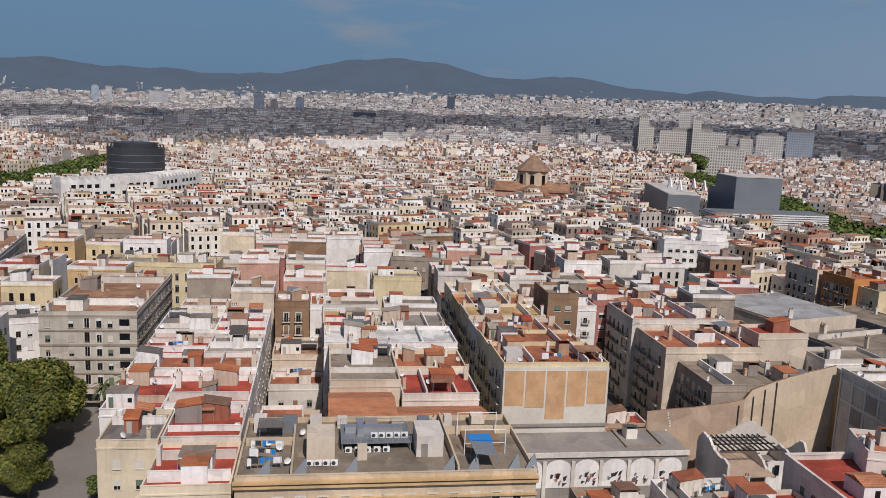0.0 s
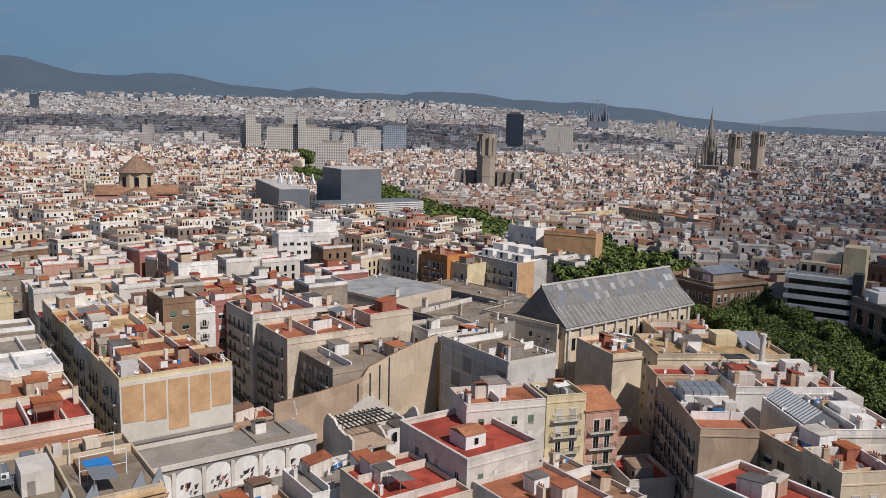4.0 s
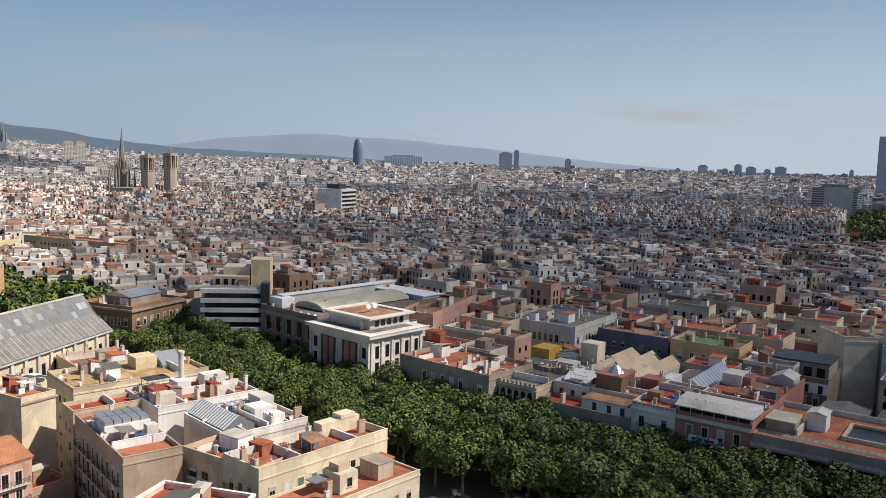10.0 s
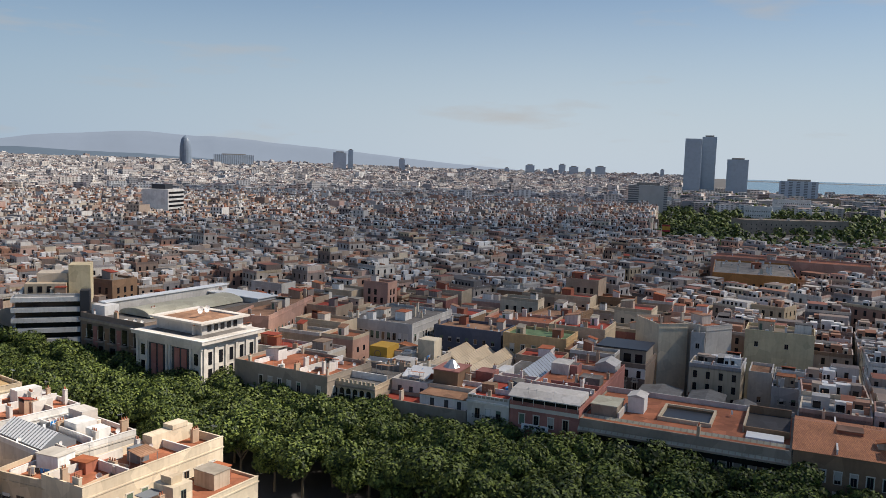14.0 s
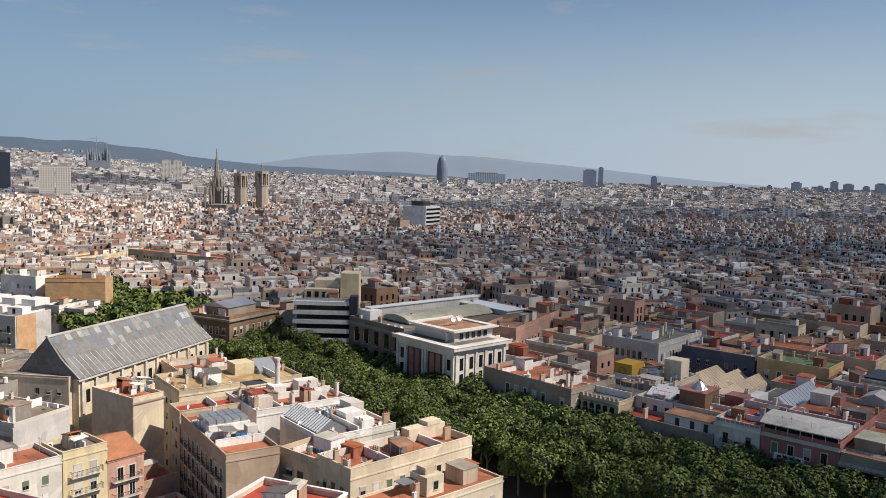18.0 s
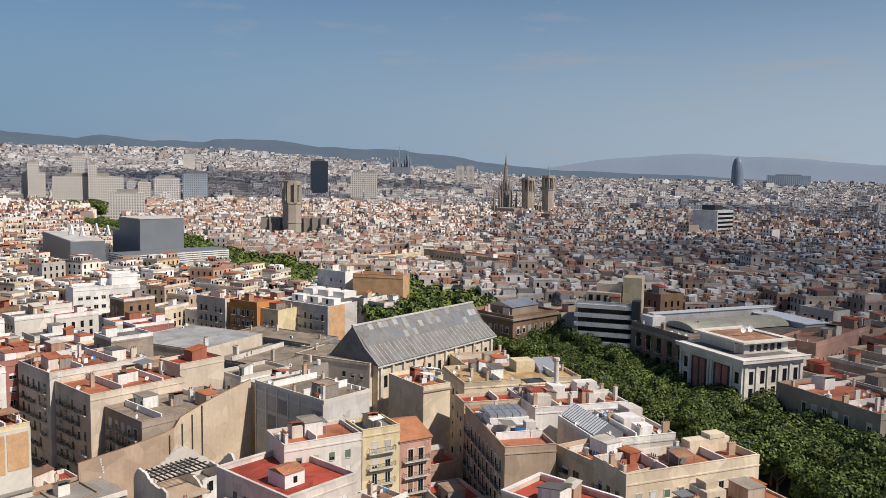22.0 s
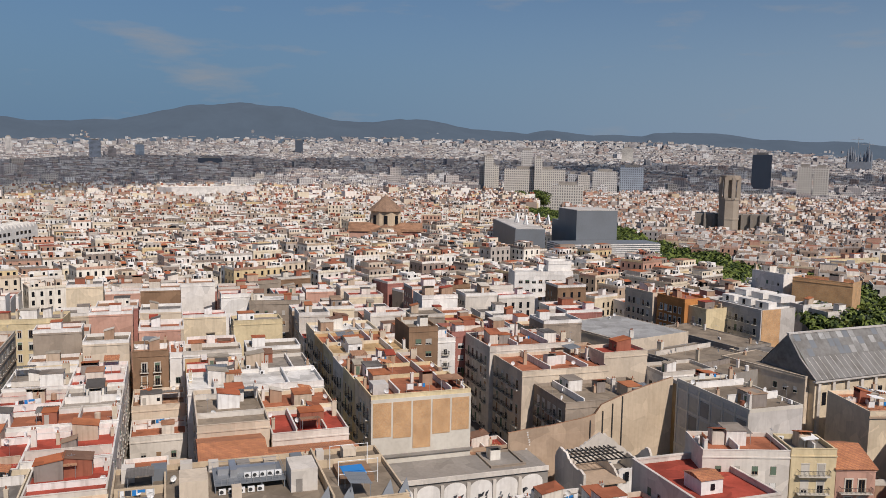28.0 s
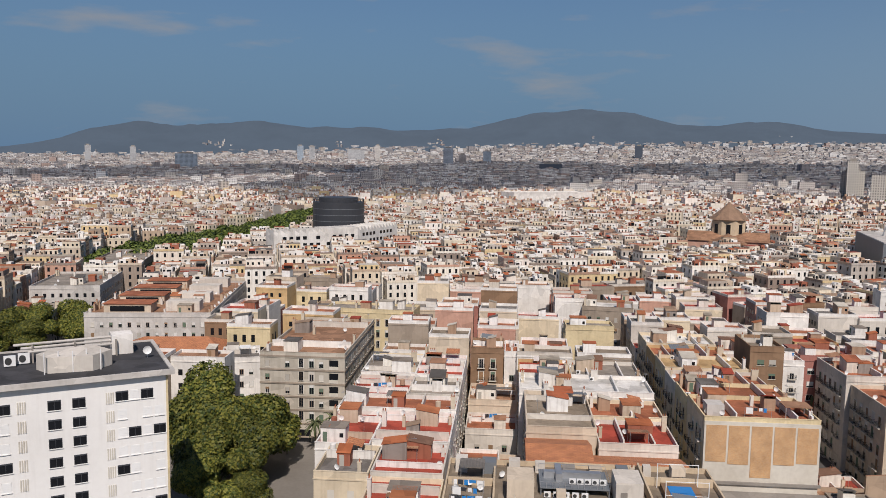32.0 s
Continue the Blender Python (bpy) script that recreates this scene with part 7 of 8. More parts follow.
part("tile_roof", gable_roof(-.2, -.2, 24.2, 32.5, 17.9, 2.6, False), "tile", e5)
# court behind with grey sheet roofs and blank gables
e6 = ehouse(53, 84, 26, 56, 8.5, wall="concrete", roof="asphaltroof", storeys=2, faces="", seed=83, clutter=.4, hut=False, label="low grey sheds filling a court")
for q in ((2, 20, 12, 30, 11), (14, 19, 29, 30, 12), (15, 8, 28, 17, 12.5), (4, 3, 13, 16, 10.4), (14, .6, 29, 6.5, 11)):
    b = gable_roof(*q[:4], q[4], 1.0, q[2] - q[0] > q[3] - q[1])
    b.box(q[0] + .2, q[1] + .2, 8.5, q[2] - .2, q[3] - .2, q[4])
    part("sheet_roof", b, "greyroof" if q[0] < 14 else "slate", e6)
e7 = house(*row(54, 77), -25, 9.4, 15, 24, wall="cream", roof="terracotta", storeys=7, faces="", seed=84, label="tall house with a blank cream gable")
e8 = ehouse(63, 66.8, 79, 92, 22.5, wall="lightgrey", roof="terracotta", storeys=6, faces="l", seed=85, pitch=2.2)
e9 = house(*row(67, 80), -10, 10.5, 15, 24.2, wall="oldwhite", roof="terracotta", storeys=7, faces="", seed=86, label="tall house with a blank cream gable")
e10 = ehouse(77, 96, 90, 102, 23, wall="yellow", roof="tanroof", storeys=6, faces="l", seed=88, skip=.5, pitch=4)
e11 = ehouse(70.5, 78.6, 67, 78.6, 16.6, wall="white", roof="rust", storeys=4, faces="", seed=89, clutter=.3)
for k in range(3):
    for j in range(2):
        part("window", local(-.08, 1.2 + j * 3.6, 5.4 + k * 3.6, 0, 3.6 + j * 3.6, 7.4 + k * 3.6), "glass", e11)
ehouse(80, 86, 68, 80, 15.5, wall="oldwhite", roof="rust", storeys=4, faces="l", seed=90, pitch=3.5, clutter=.4)
ehouse(86.3, 100, 60, 84, 14, wall="lightgrey", roof="greyroof", storeys=4, faces="lf", seed=91, balcony=.6, clutter=1.5)
e12 = ehouse(39.5, 54, 58, 74, 15.8, wall="dark", roof="greyroof", storeys=5, faces="l", seed=92, style="door", balcony=.9, clutter=.3, hut=False)
part("top_storey", local(2.5, .5, 15.8, 14, 14, 20), "stone", e12)
part("white_band", local(-.1, 0, 12.6, 0, 14.5, 15.4), "white", e12)
for j in range(4):
    part("window", local(-.16, 1.2 + j * 3.4, 12.8, -.1, 2.3 + j * 3.4, 14.8), "glass", e12)
    part("window", local(2.42, 1.4 + j * 3.2, 16.4, 2.5, 3.4 + j * 3.2, 18.8), "glass", e12)
part("top_coping", local(2, .1, 20, 14.4, 14.4, 20.3), "charcoal", e12)
e13 = ehouse(-13.6, 9, 65, 78, 18.6, wall="slateblue", roof="rust", storeys=5, faces="l", seed=93, style="win", pitch=2.8, clutter=1.4, label="slate-blue house with white-framed windows")
e14 = ehouse(10.4, 30, 63, 76, 19.2, wall="ochre", roof="palegreenroof", storeys=5, faces="l", seed=94, style="door", pitch=3.4, clutter=1.4, label="ochre house with a green roof terrace and awnings")
for j in range(3):
    b = Build()
    b.face([(0, 3 + j * 5.5, 13.6), (-1.3, 3 + j * 5.5, 12.6), (-1.3, 6.6 + j * 5.5, 12.6), (0, 6.6 + j * 5.5, 13.6)])
    b.face([(-1.3, 3 + j * 5.5, 12.6), (-1.3, 3 + j * 5.5, 12.3), (-1.3, 6.6 + j * 5.5, 12.3), (-1.3, 6.6 + j * 5.5, 12.6)])
    part("awning", b, "white", e14)
ehouse(30.3, 39.2, 60, 76, 17, wall="brown", roof="terracotta", storeys=5, faces="l", seed=95, style="door", balcony=.8)
ehouse(-2, 20, 79, 92, 20, wall="pink", roof="terracotta", storeys=5, faces="l", seed=96, clutter=1.4)
ehouse(20.3, 38, 77, 92, 20.5, wall="sand", roof="redpaint", storeys=5, faces="l", seed=97, clutter=1.4)
house(145.5, 202.7, 28, 30, 24, 20, wall="lightgrey", roof="greyroof", storeys=5, faces="lf", seed=128, style="door", pitch=2.0, skip=0, clutter=1.6, label="light grey building with narrow window strips")
house(196, 188, 20, 26, 14, 19.5, wall="brown", roof="rust", storeys=4, faces="f", seed=127)
# ---- Raval landmarks ----
house(-138, 306, 37, 25, 12, 23, wall="white", roof="whiteroof", storeys=6, faces="f", seed=130, style="wide", label="bright white flats with wide windows")
house(-128, 318, 37, 10, 8, 27, wall="white", roof="whiteroof", storeys=7, faces="", seed=131, clutter=0)
house(-190, 204, 40, 17, 14, 20, wall="stone", roof="whiteroof", storeys=5, faces="f", seed=138, clutter=.4, label="low house with a long white roof canopy")
house(-237, 131, 44, 30, 12, 19.5, wall="yellow", roof="palefloor", storeys=5, faces="f", seed=139, style="door")
house(-28, 290, -31, 22, 32, 9, wall="tan", roof="tile", storeys=2, faces="", seed=170, pitched=2.4, label="low shed under a worn clay tile roof")
house(-72, 281, -31, 36, 15, 12.5, wall="concrete", roof="tanroof", storeys=3, faces="", seed=171, clutter=.8, hut=False, parapet=.3, label="low workshop with a patched flat roof")
house(-44, 262, -31, 26, 15, 12, wall="beige", roof="greyroof", storeys=3, faces="", seed=172, clutter=.8, hut=False, parapet=.3, label="low grey-roofed workshop behind the hall")
keep_off(-110, 300, -31, 60, 14)
house(-34.9, 339, -14, 22, 10, 26, wall="brick", roof="terracotta", storeys=7, faces="", seed=132, clutter=.8, label="house with a tall bare orange brick side")
house(-52, 354, -38, 17, 12, 26, wall="white", roof="whiteroof", storeys=7, faces="f", seed=147, clutter=1.5, label="tall white stepped house with roof terraces")
wf = house(-60, 306.7, -36, 25.7, 16, 19.6, wall="lightgrey", roof="whiteroof", storeys=5, faces="f", seed=133, style="door", balcony=.8, clutter=.5, hut=False, label="pale town house with iron balconies and white terraces")
for i in range(3):
    part("terrace_step", local(2 + i * 8, 5, 19.6, 8 + i * 8, 15, 22.4), "white", wf)
    part("terrace_step", local(4 + i * 8, 9, 22.4, 9.5 + i * 8, 15.8, 24.6), "white", wf)
    part("window", local(4 + i * 8, 4.94, 20.2, 5.2 + i * 8, 5, 22), "glass", wf)
part("brick_end", local(25.7, .5, 4, 25.85, 9, 20.4), "brick", wf)
house(-78, 304, -34, 14.6, 12, 20, wall="orange", roof="terracotta", storeys=5, faces="f", seed=134, style="door", balcony=.5, pitch=2.4)
house(-65, 297.5, -34, 9, 10, 17.8, wall="yellow", roof="yellowfloor", storeys=4, faces="f", seed=135, style="door", balcony=.7, pitch=2.8)
house(-93, 313, -34, 16, 12, 20, wall="beige", roof="terracotta", storeys=5, faces="f", seed=136, style="door", balcony=.6)
tv = house(27.1, 277.6, 42, 24, 22, 19.4, wall="brown", roof="rust", storeys=4, faces="lf", seed=137, style="door", balcony=.6, clutter=.8, label="brown stone mansion with a glazed attic")
part("attic", local(5, 5, 19.4, 19, 17, 22.2), "stone", tv)
part("attic_glass", gable_roof(4.6, 4.6, 19.4, 17.4, 22.2, 1.6), "steel", tv)
part("cornice", local(-.7, -.7, 18.6, 24.7, 0, 19.3), "stone", tv)
part("cornice", local(-.7, 0, 18.6, 0, 22.7, 19.3), "stone", tv)
# white office slab in the old quarter
x, y = 264, 762
ws = thing("office_slab", x, y, 0, 42, "white office slab with dark window bands", "office building")
part("wall", local(0, 0, 0, 30, 26, 38), "white", ws)
for k in range(8):
    part("window_band", local(1.5, -0.2, 5 + k * 4.1, 29.5, 0, 7 + k * 4.1), "glass", ws)
part("roof_plant", local(6, 6, 38, 20, 20, 42.5), "charcoal", ws)
keep_off(x, y, 42, 30, 26)
# long arcaded square block and convent
for cx_, cy_, tn, w_, d_, h_, wl__, lb in ((-8, 541, -51, 84, 12, 18, "sand", "long arcaded ochre block round a square"), (-37, 492, 51, 44, 12, 17.5, "yellow", "yellow arcaded block round a square"), (-540, 500, 50, 90, 16, 17, "sand", "long ochre convent building"), (-500, 590, 50, 60, 16, 20, "stone", "old stone hospital wing"),
                                          (386, 262, -64, 78, 20, 24, "pink", "large orange-pink block near the harbour"), (300, 240, 20, 60, 14, 15, "stone", "low stone market shed")):
    house(cx_, cy_, tn, w_, d_, h_, wall=wl__, roof="terracotta", storeys=5, faces="fl", joined=True, seed=140, label=lb, clutter=.3)
keep_off(-8 - .777 * 38, 541 - .629 * 38, -51, 84, 38)
house(-735, 668, 80, 118, 30, 30, wall="white", roof="whiteroof", storeys=3, faces="", seed=141, label="long white museum building", clutter=0, name="museum")
# harbour side: station, sheds, flag
house(841, 530, -32, 127, 30, 16, wall="stone", roof="tanroof", storeys=3, faces="fl", joined=True, seed=142, label="long stone railway station with arched ground floor", clutter=.1, name="station", pitch=6)
house(327, 221, -57, 36, 60, 23.5, wall="orange", roof="palefloor", storeys=5, faces="fl", joined=True, seed=143, label="large orange-brown block near the harbour", clutter=.8)
house(471, 233, -40, 30, 30, 18, wall="brick", roof="rust", storeys=4, faces="f", joined=True, seed=144, label="brown brick block near the harbour")
house(364, 313, -50, 14, 60, 15, wall="sand", roof="palefloor", storeys=3, faces="fl", joined=True, seed=145, label="long low sand-coloured shed")
for i, (az, r, w_, h_) in enumerate(((47.5, 1900, 170, 13), (61.5, 1750, 120, 22), (59.5, 1500, 60, 26), (63, 2000, 90, 24), (57.8, 1180, 34, 24))):
    x, y = polar(az, r)
    house(x, y, -az, w_, 22, h_, wall="white" if i % 2 == 0 else "stone", roof="whiteroof" if i == 0 else "palefloor", storeys=4, faces="f", joined=True, seed=150 + i, label="long pale building near the harbour front", clutter=.1, name="harbour_building")
fp = thing("flagpole", 502, 384, 0, -50, "tall flagpole with a red and yellow flag", "flagpole")
b = Build()
b.tube((0, 0, 0), (0, 0, 30), .12, .06, 8)
part("pole", b, "whitemetal", fp)
for i, (z, m) in enumerate(((24.6, "red"), (25.9, "goldpaint"), (28.5, "red"))):
    b = Build()
    hh = 2.6 if i == 1 else 1.3
    prev = None
    for k in range(7):
        q = (0.1 + k * 1.0, .35 * math.sin(k * 1.1))
        if prev:
            b.face([(prev[0], prev[1], z), (q[0], q[1], z), (q[0], q[1], z + hh), (prev[0], prev[1], z + hh)])
        prev = q
    part("flag_stripe", b, m, fp)
# things on the roofs west of the avenue
h1 = find("house", (31, 146.5))
for i in range(16):
    y0 = 3.2 + i * .92
    b = Build()
    b.face([(0.8, y0, 19.9), (0.8, y0 + .62, 19.9), (4.0, y0 + .62, 22.0), (4.0, y0, 22.0)])
    b.face([(4.0, y0, 22.0), (4.0, y0 + .62, 22.0), (7.4, y0 + .62, 19.9), (7.4, y0, 19.9)])
    part("roof_slat", b, "whitemetal", h1)
b = Build()
b.box(1.0, 3.2, 19.06, 7.2, 17.6, 19.9)
b.face([(0.8, 3.2, 19.85), (7.4, 3.2, 19.85), (4.0, 3.2, 21.9)])
b.face([(0.8, 3.2, 19.8), (0.8, 17.8, 19.8), (4, 17.8, 21.9), (4, 3.2, 21.9)])
b.face([(7.4, 17.8, 19.8), (7.4, 3.2, 19.8), (4, 3.2, 21.9), (4, 17.8, 21.9)])
part("skylight_base", b, "zinc", h1)
part("roof_room", local(9, 6, 19.06, 13, 10, 21.6), "white", h1)
part("roof_room", local(9.5, 1, 19.06, 12.5, 4, 21.4), "white", h1)
part("roof_room", local(13.2, 11, 19.06, 16.4, 15.5, 21.8), "oldwhite", h1)
part("dividing_wall", local(8.2, .3, 19.06, 8.5, 16.7, 20.6), "white", h1)
for i in range(6):
    part("satellite_dish", None, None, h1, at=(9.0 + i * 1.2, 15.9, 19.06), turn=-20 + i * 7, mesh=DISH)
h2 = find("house", (21.5, 166.5))
for i, q in enumerate(((1, 3, 5, 7, 2.4), (8, 9, 11, 13, 2.6), (14, 3, 18, 6, 2.2), (15, 11, 20, 14, 2.6))):
    part("roof_room", local(q[0], q[1], 19.36, q[2], q[3], 19.36 + q[4]), "white" if i % 2 else "oldwhite", h2)
part("dividing_wall", local(.4, 8.2, 19.36, 21.6, 8.5, 20.8), "white", h2)
part("canopy", local(3, 12.5, 22.2, 8, 16.2, 22.3), "asphaltroof", h2)
for p, q in ((3.1, 12.6), (7.8, 12.6), (3.1, 16), (7.8, 16)):
    part("post", local(p, q, 19.36, p + .12, q + .12, 22.2), "steel", h2)
b2_ = find("house", (13, 142))
b = Build()
b.box(1.0, 13, 19.06, 9.2, 20.5, 21.2)
part("glasshouse_wall", b, "white", b2_)
for i in range(5):
    for j in range(2):
        part("glasshouse_pane", local(1.2 + i * 1.58, 13.4 + j * 3.5, 21.2, 2.6 + i * 1.58, 16.4 + j * 3.5, 22.0), "steel", b2_)
part("roof_room", local(7, 8.5, 19.06, 9, 10.5, 21.6), "oldwhite", b2_)
part("dividing_wall", local(.4, 11.5, 19.06, 9.6, 11.8, 20.4), "white", b2_)
ha = find("house", (32, 128))
part("stepped_gable", local(19, 7.4, 18.86, 28.2, 9.8, 21.4), "cream", ha)
part("stepped_gable", local(23.5, 7.3, 21.4, 27, 9.8, 22.2), "cream", ha)
part("grey_hut", local(13.5, 4.5, 18.86, 16, 7, 21.2), "zinc", ha)
part("dividing_wall", local(.4, 8.6, 18.86, 14, 8.9, 20.6), "oldwhite", ha)
part("chimney", None, None, ha, at=(26.5, 5, 18.86), mesh=CHIM[1])
hb = find("house", (36.3, 118.6))
part("roof_room", local(9.5, 2.2, 15.46, 13.4, 6.6, 18.8), "cream", hb)
part("window", None, None, hb, at=(11.6, 2.2, 16.4), mesh=WIN[0])
part("roof_room", local(10.2, 3.4, 18.8, 12.4, 5.8, 20.0), "sand", hb)
part("canopy", local(6.2, 4.4, 17.6, 9.5, 7, 17.75), "zinc", hb)
part("chimney", None, None, hb, at=(7.2, 2.2, 15.46), mesh=CHIM[3])
yl2 = find("house", (7, 184.5))
b = Build()
b.ring(2, 2, 14, 14, 20.4, 20.5, .06)
for i in range(13):
    b.box(2 + i, 2, 19.8, 2.05 + i, 2.05, 20.5)
part("railing", b, "steel", yl2)
part("roof_room", local(17, 10, 19.86, 22, 15, 22.6), "yellow", yl2)
b = Build()
b.face([(22.5, 8, 20.6), (27.5, 8, 20.6), (27.5, 13, 22.8), (22.5, 13, 22.8)])
b.box(22.5, 8, 19.86, 27.5, 13, 20.6)
part("greenhouse", b, "steel", yl2)
# blank cream wall lit from the side, orange and red roof strips below
part("cornice", local(-.3, -.3, 20.0, 7.8, 0, 20.4), "tan", find("house", (-2.5, 178)))

# ================= avenue and plane trees =================
RAMBLA = [(160, 20), (140, 62), (113, 108), (92, 152), (70, 205), (42, 265), (-10, 362), (-77, 440), (-145, 522), (-260, 700), (-330, 820)]
RAVALWALK = [(-436, 122), (-493, 167), (-529, 214), (-598, 292), (-672, 356), (-740, 410)]


def along(line, step):
    out = []
    for (x0, y0), (x1, y1) in zip(line, line[1:]):
        n = max(1, int(math.hypot(x1 - x0, y1 - y0) / step))
        for i in range(n):
            out.append((x0 + (x1 - x0) * i / n, y0 + (y1 - y0) * i / n, math.atan2(y1 - y0, x1 - x0)))
    return out


def near_line(line, x, y, half):
    for (x0, y0), (x1, y1) in zip(line, line[1:]):
        dx, dy = x1 - x0, y1 - y0
        t = max(0, min(1, ((x - x0) * dx + (y - y0) * dy) / (dx * dx + dy * dy)))
        if math.hypot(x - x0 - t * dx, y - y0 - t * dy) < half:
            return True
    return False


def crown_mesh(seed, n, spread, height, leaf):
    """A crown of many small leaf clumps round several boughs, uneven and open."""
    r = random.Random(seed)
    b = Build()
    blobs = []
    for i in range(11):
        a, q = r.uniform(0, 6.28), r.random() ** 0.6
        blobs.append((spread * 0.62 * q * math.cos(a), spread * 0.62 * q * math.sin(a), height * r.uniform(0.35, 0.8), spread * r.uniform(0.28, 0.46)))
    for i in range(n):
        bx, by, bz, br = r.choice(blobs)
        v = Vector((r.gauss(0, 1), r.gauss(0, 1), r.gauss(0, 1))).normalized()
        q = br * (0.75 + 0.3 * r.random())
        p = Vector((bx, by, bz)) + Vector((v.x * q, v.y * q, v.z * q * 0.8))
        nn = (v + Vector((r.uniform(-.7, .7), r.uniform(-.7, .7), r.uniform(-.3, .9)))).normalized()
        t = nn.orthogonal().normalized()
        t.rotate(Matrix.Rotation(r.uniform(0, 6.28), 3, nn))
        s = nn.cross(t)
        e = leaf * r.uniform(0.6, 1.3)
        k = len(b.v)
        b.v += [tuple(p - t * e), tuple(p + s * e * 0.8 + t * e * .3), tuple(p + t * e * .6 - s * e * .6)]
        b.f.append((k, k + 1, k + 2))
        b.m.append(0)
    return b


def trunk_mesh(h, r0, spread):
    b = Build()
    b.tube((0, 0, 0), (0, 0, h * 0.5), r0, r0 * 0.7, 8)
    r = random.Random(3)
    for i in range(6):
        a = i * 1.05
        q = (spread * 0.5 * math.cos(a), spread * 0.5 * math.sin(a), h * r.uniform(.8, 1.1))
        b.tube((0, 0, h * (0.42 + .03 * i)), q, r0 * 0.5, r0 * 0.15, 6)
    return b.mesh("trunk", ["bark"])


CROWNS = [crown_mesh(i, 6000, 7.2, 12.5, 0.40).mesh("crown", ["leaf"]) for i in range(5)]
FARB = [crown_mesh(20 + i, 1500, 6.6, 11.5, 0.72) for i in range(3)]
FARCROWNS = [q.mesh("crown", ["leaf"]) for q in FARB]
BIGCROWN = crown_mesh(40, 19000, 9.5, 15, 0.40).mesh("crown", ["leafolive"])
TRUNK = trunk_mesh(9, 0.32, 5)


def tree(x, y, scale=1.0, crown=None, z=0, label="leafy green plane tree along the avenue", group="plane trees along the avenue", lift=2.0, category="tree"):
    e = thing("tree", x, y, z, rnd.uniform(0, 360), label, category, group)
    e.scale = (scale, scale, scale * rnd.uniform(0.92, 1.08))
    part("trunk", None, None, e, mesh=TRUNK)
    part("crown", None, None, e, at=(0, 0, lift), mesh=crown or rnd.choice(CROWNS))
    return e


far_trees = Build()


def far_tree(x, y, scale):
    """A tree too far off to be told from its neighbours, joined in with them."""
    src, a = rnd.choice(FARB), rnd.uniform(0, 6.28)
    c, s, k = math.cos(a) * scale, math.sin(a) * scale, len(far_trees.v)
    g = ground_z(x, y)
    far_trees.v += [(x + c * p - s * q, y + s * p + c * q, g + 2 + z * scale) for p, q, z in src.v]
    far_trees.f += [tuple(k + i for i in f) for f in src.f]
    far_trees.m += [0] * len(src.f)
    far_trees.tube((x, y, g), (x, y, g + 7 * scale), .35 * scale, .2 * scale, 6, 1)


for k, (x, y, a) in enumerate(along(RAMBLA, 9.4)):
    for off in (-12.5, -4, 4.5, 12.5) if math.hypot(x, y) < 300 else (-14, -5, 5, 14, 23, 32):
        tx, ty = x - math.sin(a) * off + rnd.uniform(-1.2, 1.2), y + math.cos(a) * off + rnd.uniform(-1.2, 1.2)
        far = math.hypot(tx, ty) > 300
        if far and k % 2:
            continue
        if far:
            far_tree(tx, ty, rnd.uniform(1.45, 1.75))
        else:
            tree(tx, ty, rnd.uniform(0.95, 1.18))
for k, (x, y, a) in enumerate(along(RAVALWALK, 11)):
    for off in (-15, -5, 5, 15):
        far_tree(x - math.sin(a) * off, y + math.cos(a) * off, rnd.uniform(1.35, 1.65))
tagged(part("far_avenue_trees", far_trees, ["leaf", "bark"]), "dense green trees far along the avenues", "trees", kind="stuff")

# ================= the common houses of the old town =================
SEA_AZ = 56
city_w, city_r, city_h, city_g = Build(), Build(), Build(), Build()
east_w, east_h, east_r = Build(), Build(), Build()
rc = random.Random(11)
NEAR_W = ["cream", "white", "tan", "beige", "oldwhite", "sand", "stone", "oldwhite", "lightgrey", "white", "brown", "pink", "cream", "ochre", "beige", "white", "oldwhite", "stone", "yellow", "rose"]
EAST_W = ["stone", "tan", "beige", "cream", "sand", "brown", "oldwhite", "brown", "tan", "pink", "rose", "tan", "sand", "ochre", "pink"]
NEAR_R = ["terracotta", "redpaint", "palefloor", "greyroof", "terracotta", "tanroof", "redpaint", "rust", "terracotta", "greyroof", "rust"]
made = [0, 0]


def flat(b, x, y, c, s, x0, y0, x1, y1, z):
    b.face([(x + c * u - s * v, y + s * u + c * v, z) for u, v in ((x0, y0), (x1, y0), (x1, y1), (x0, y1))])


def opening(x, y, c, s, x0, y0, x1, y1, z0, z1):
    p, q = (x + c * x0 - s * y0, y + s * x0 + c * y0), (x + c * x1 - s * y1, y + s * x1 + c * y1)
    city_g.face([(*p, z0), (*q, z0), (*q, z1), (*p, z1)])


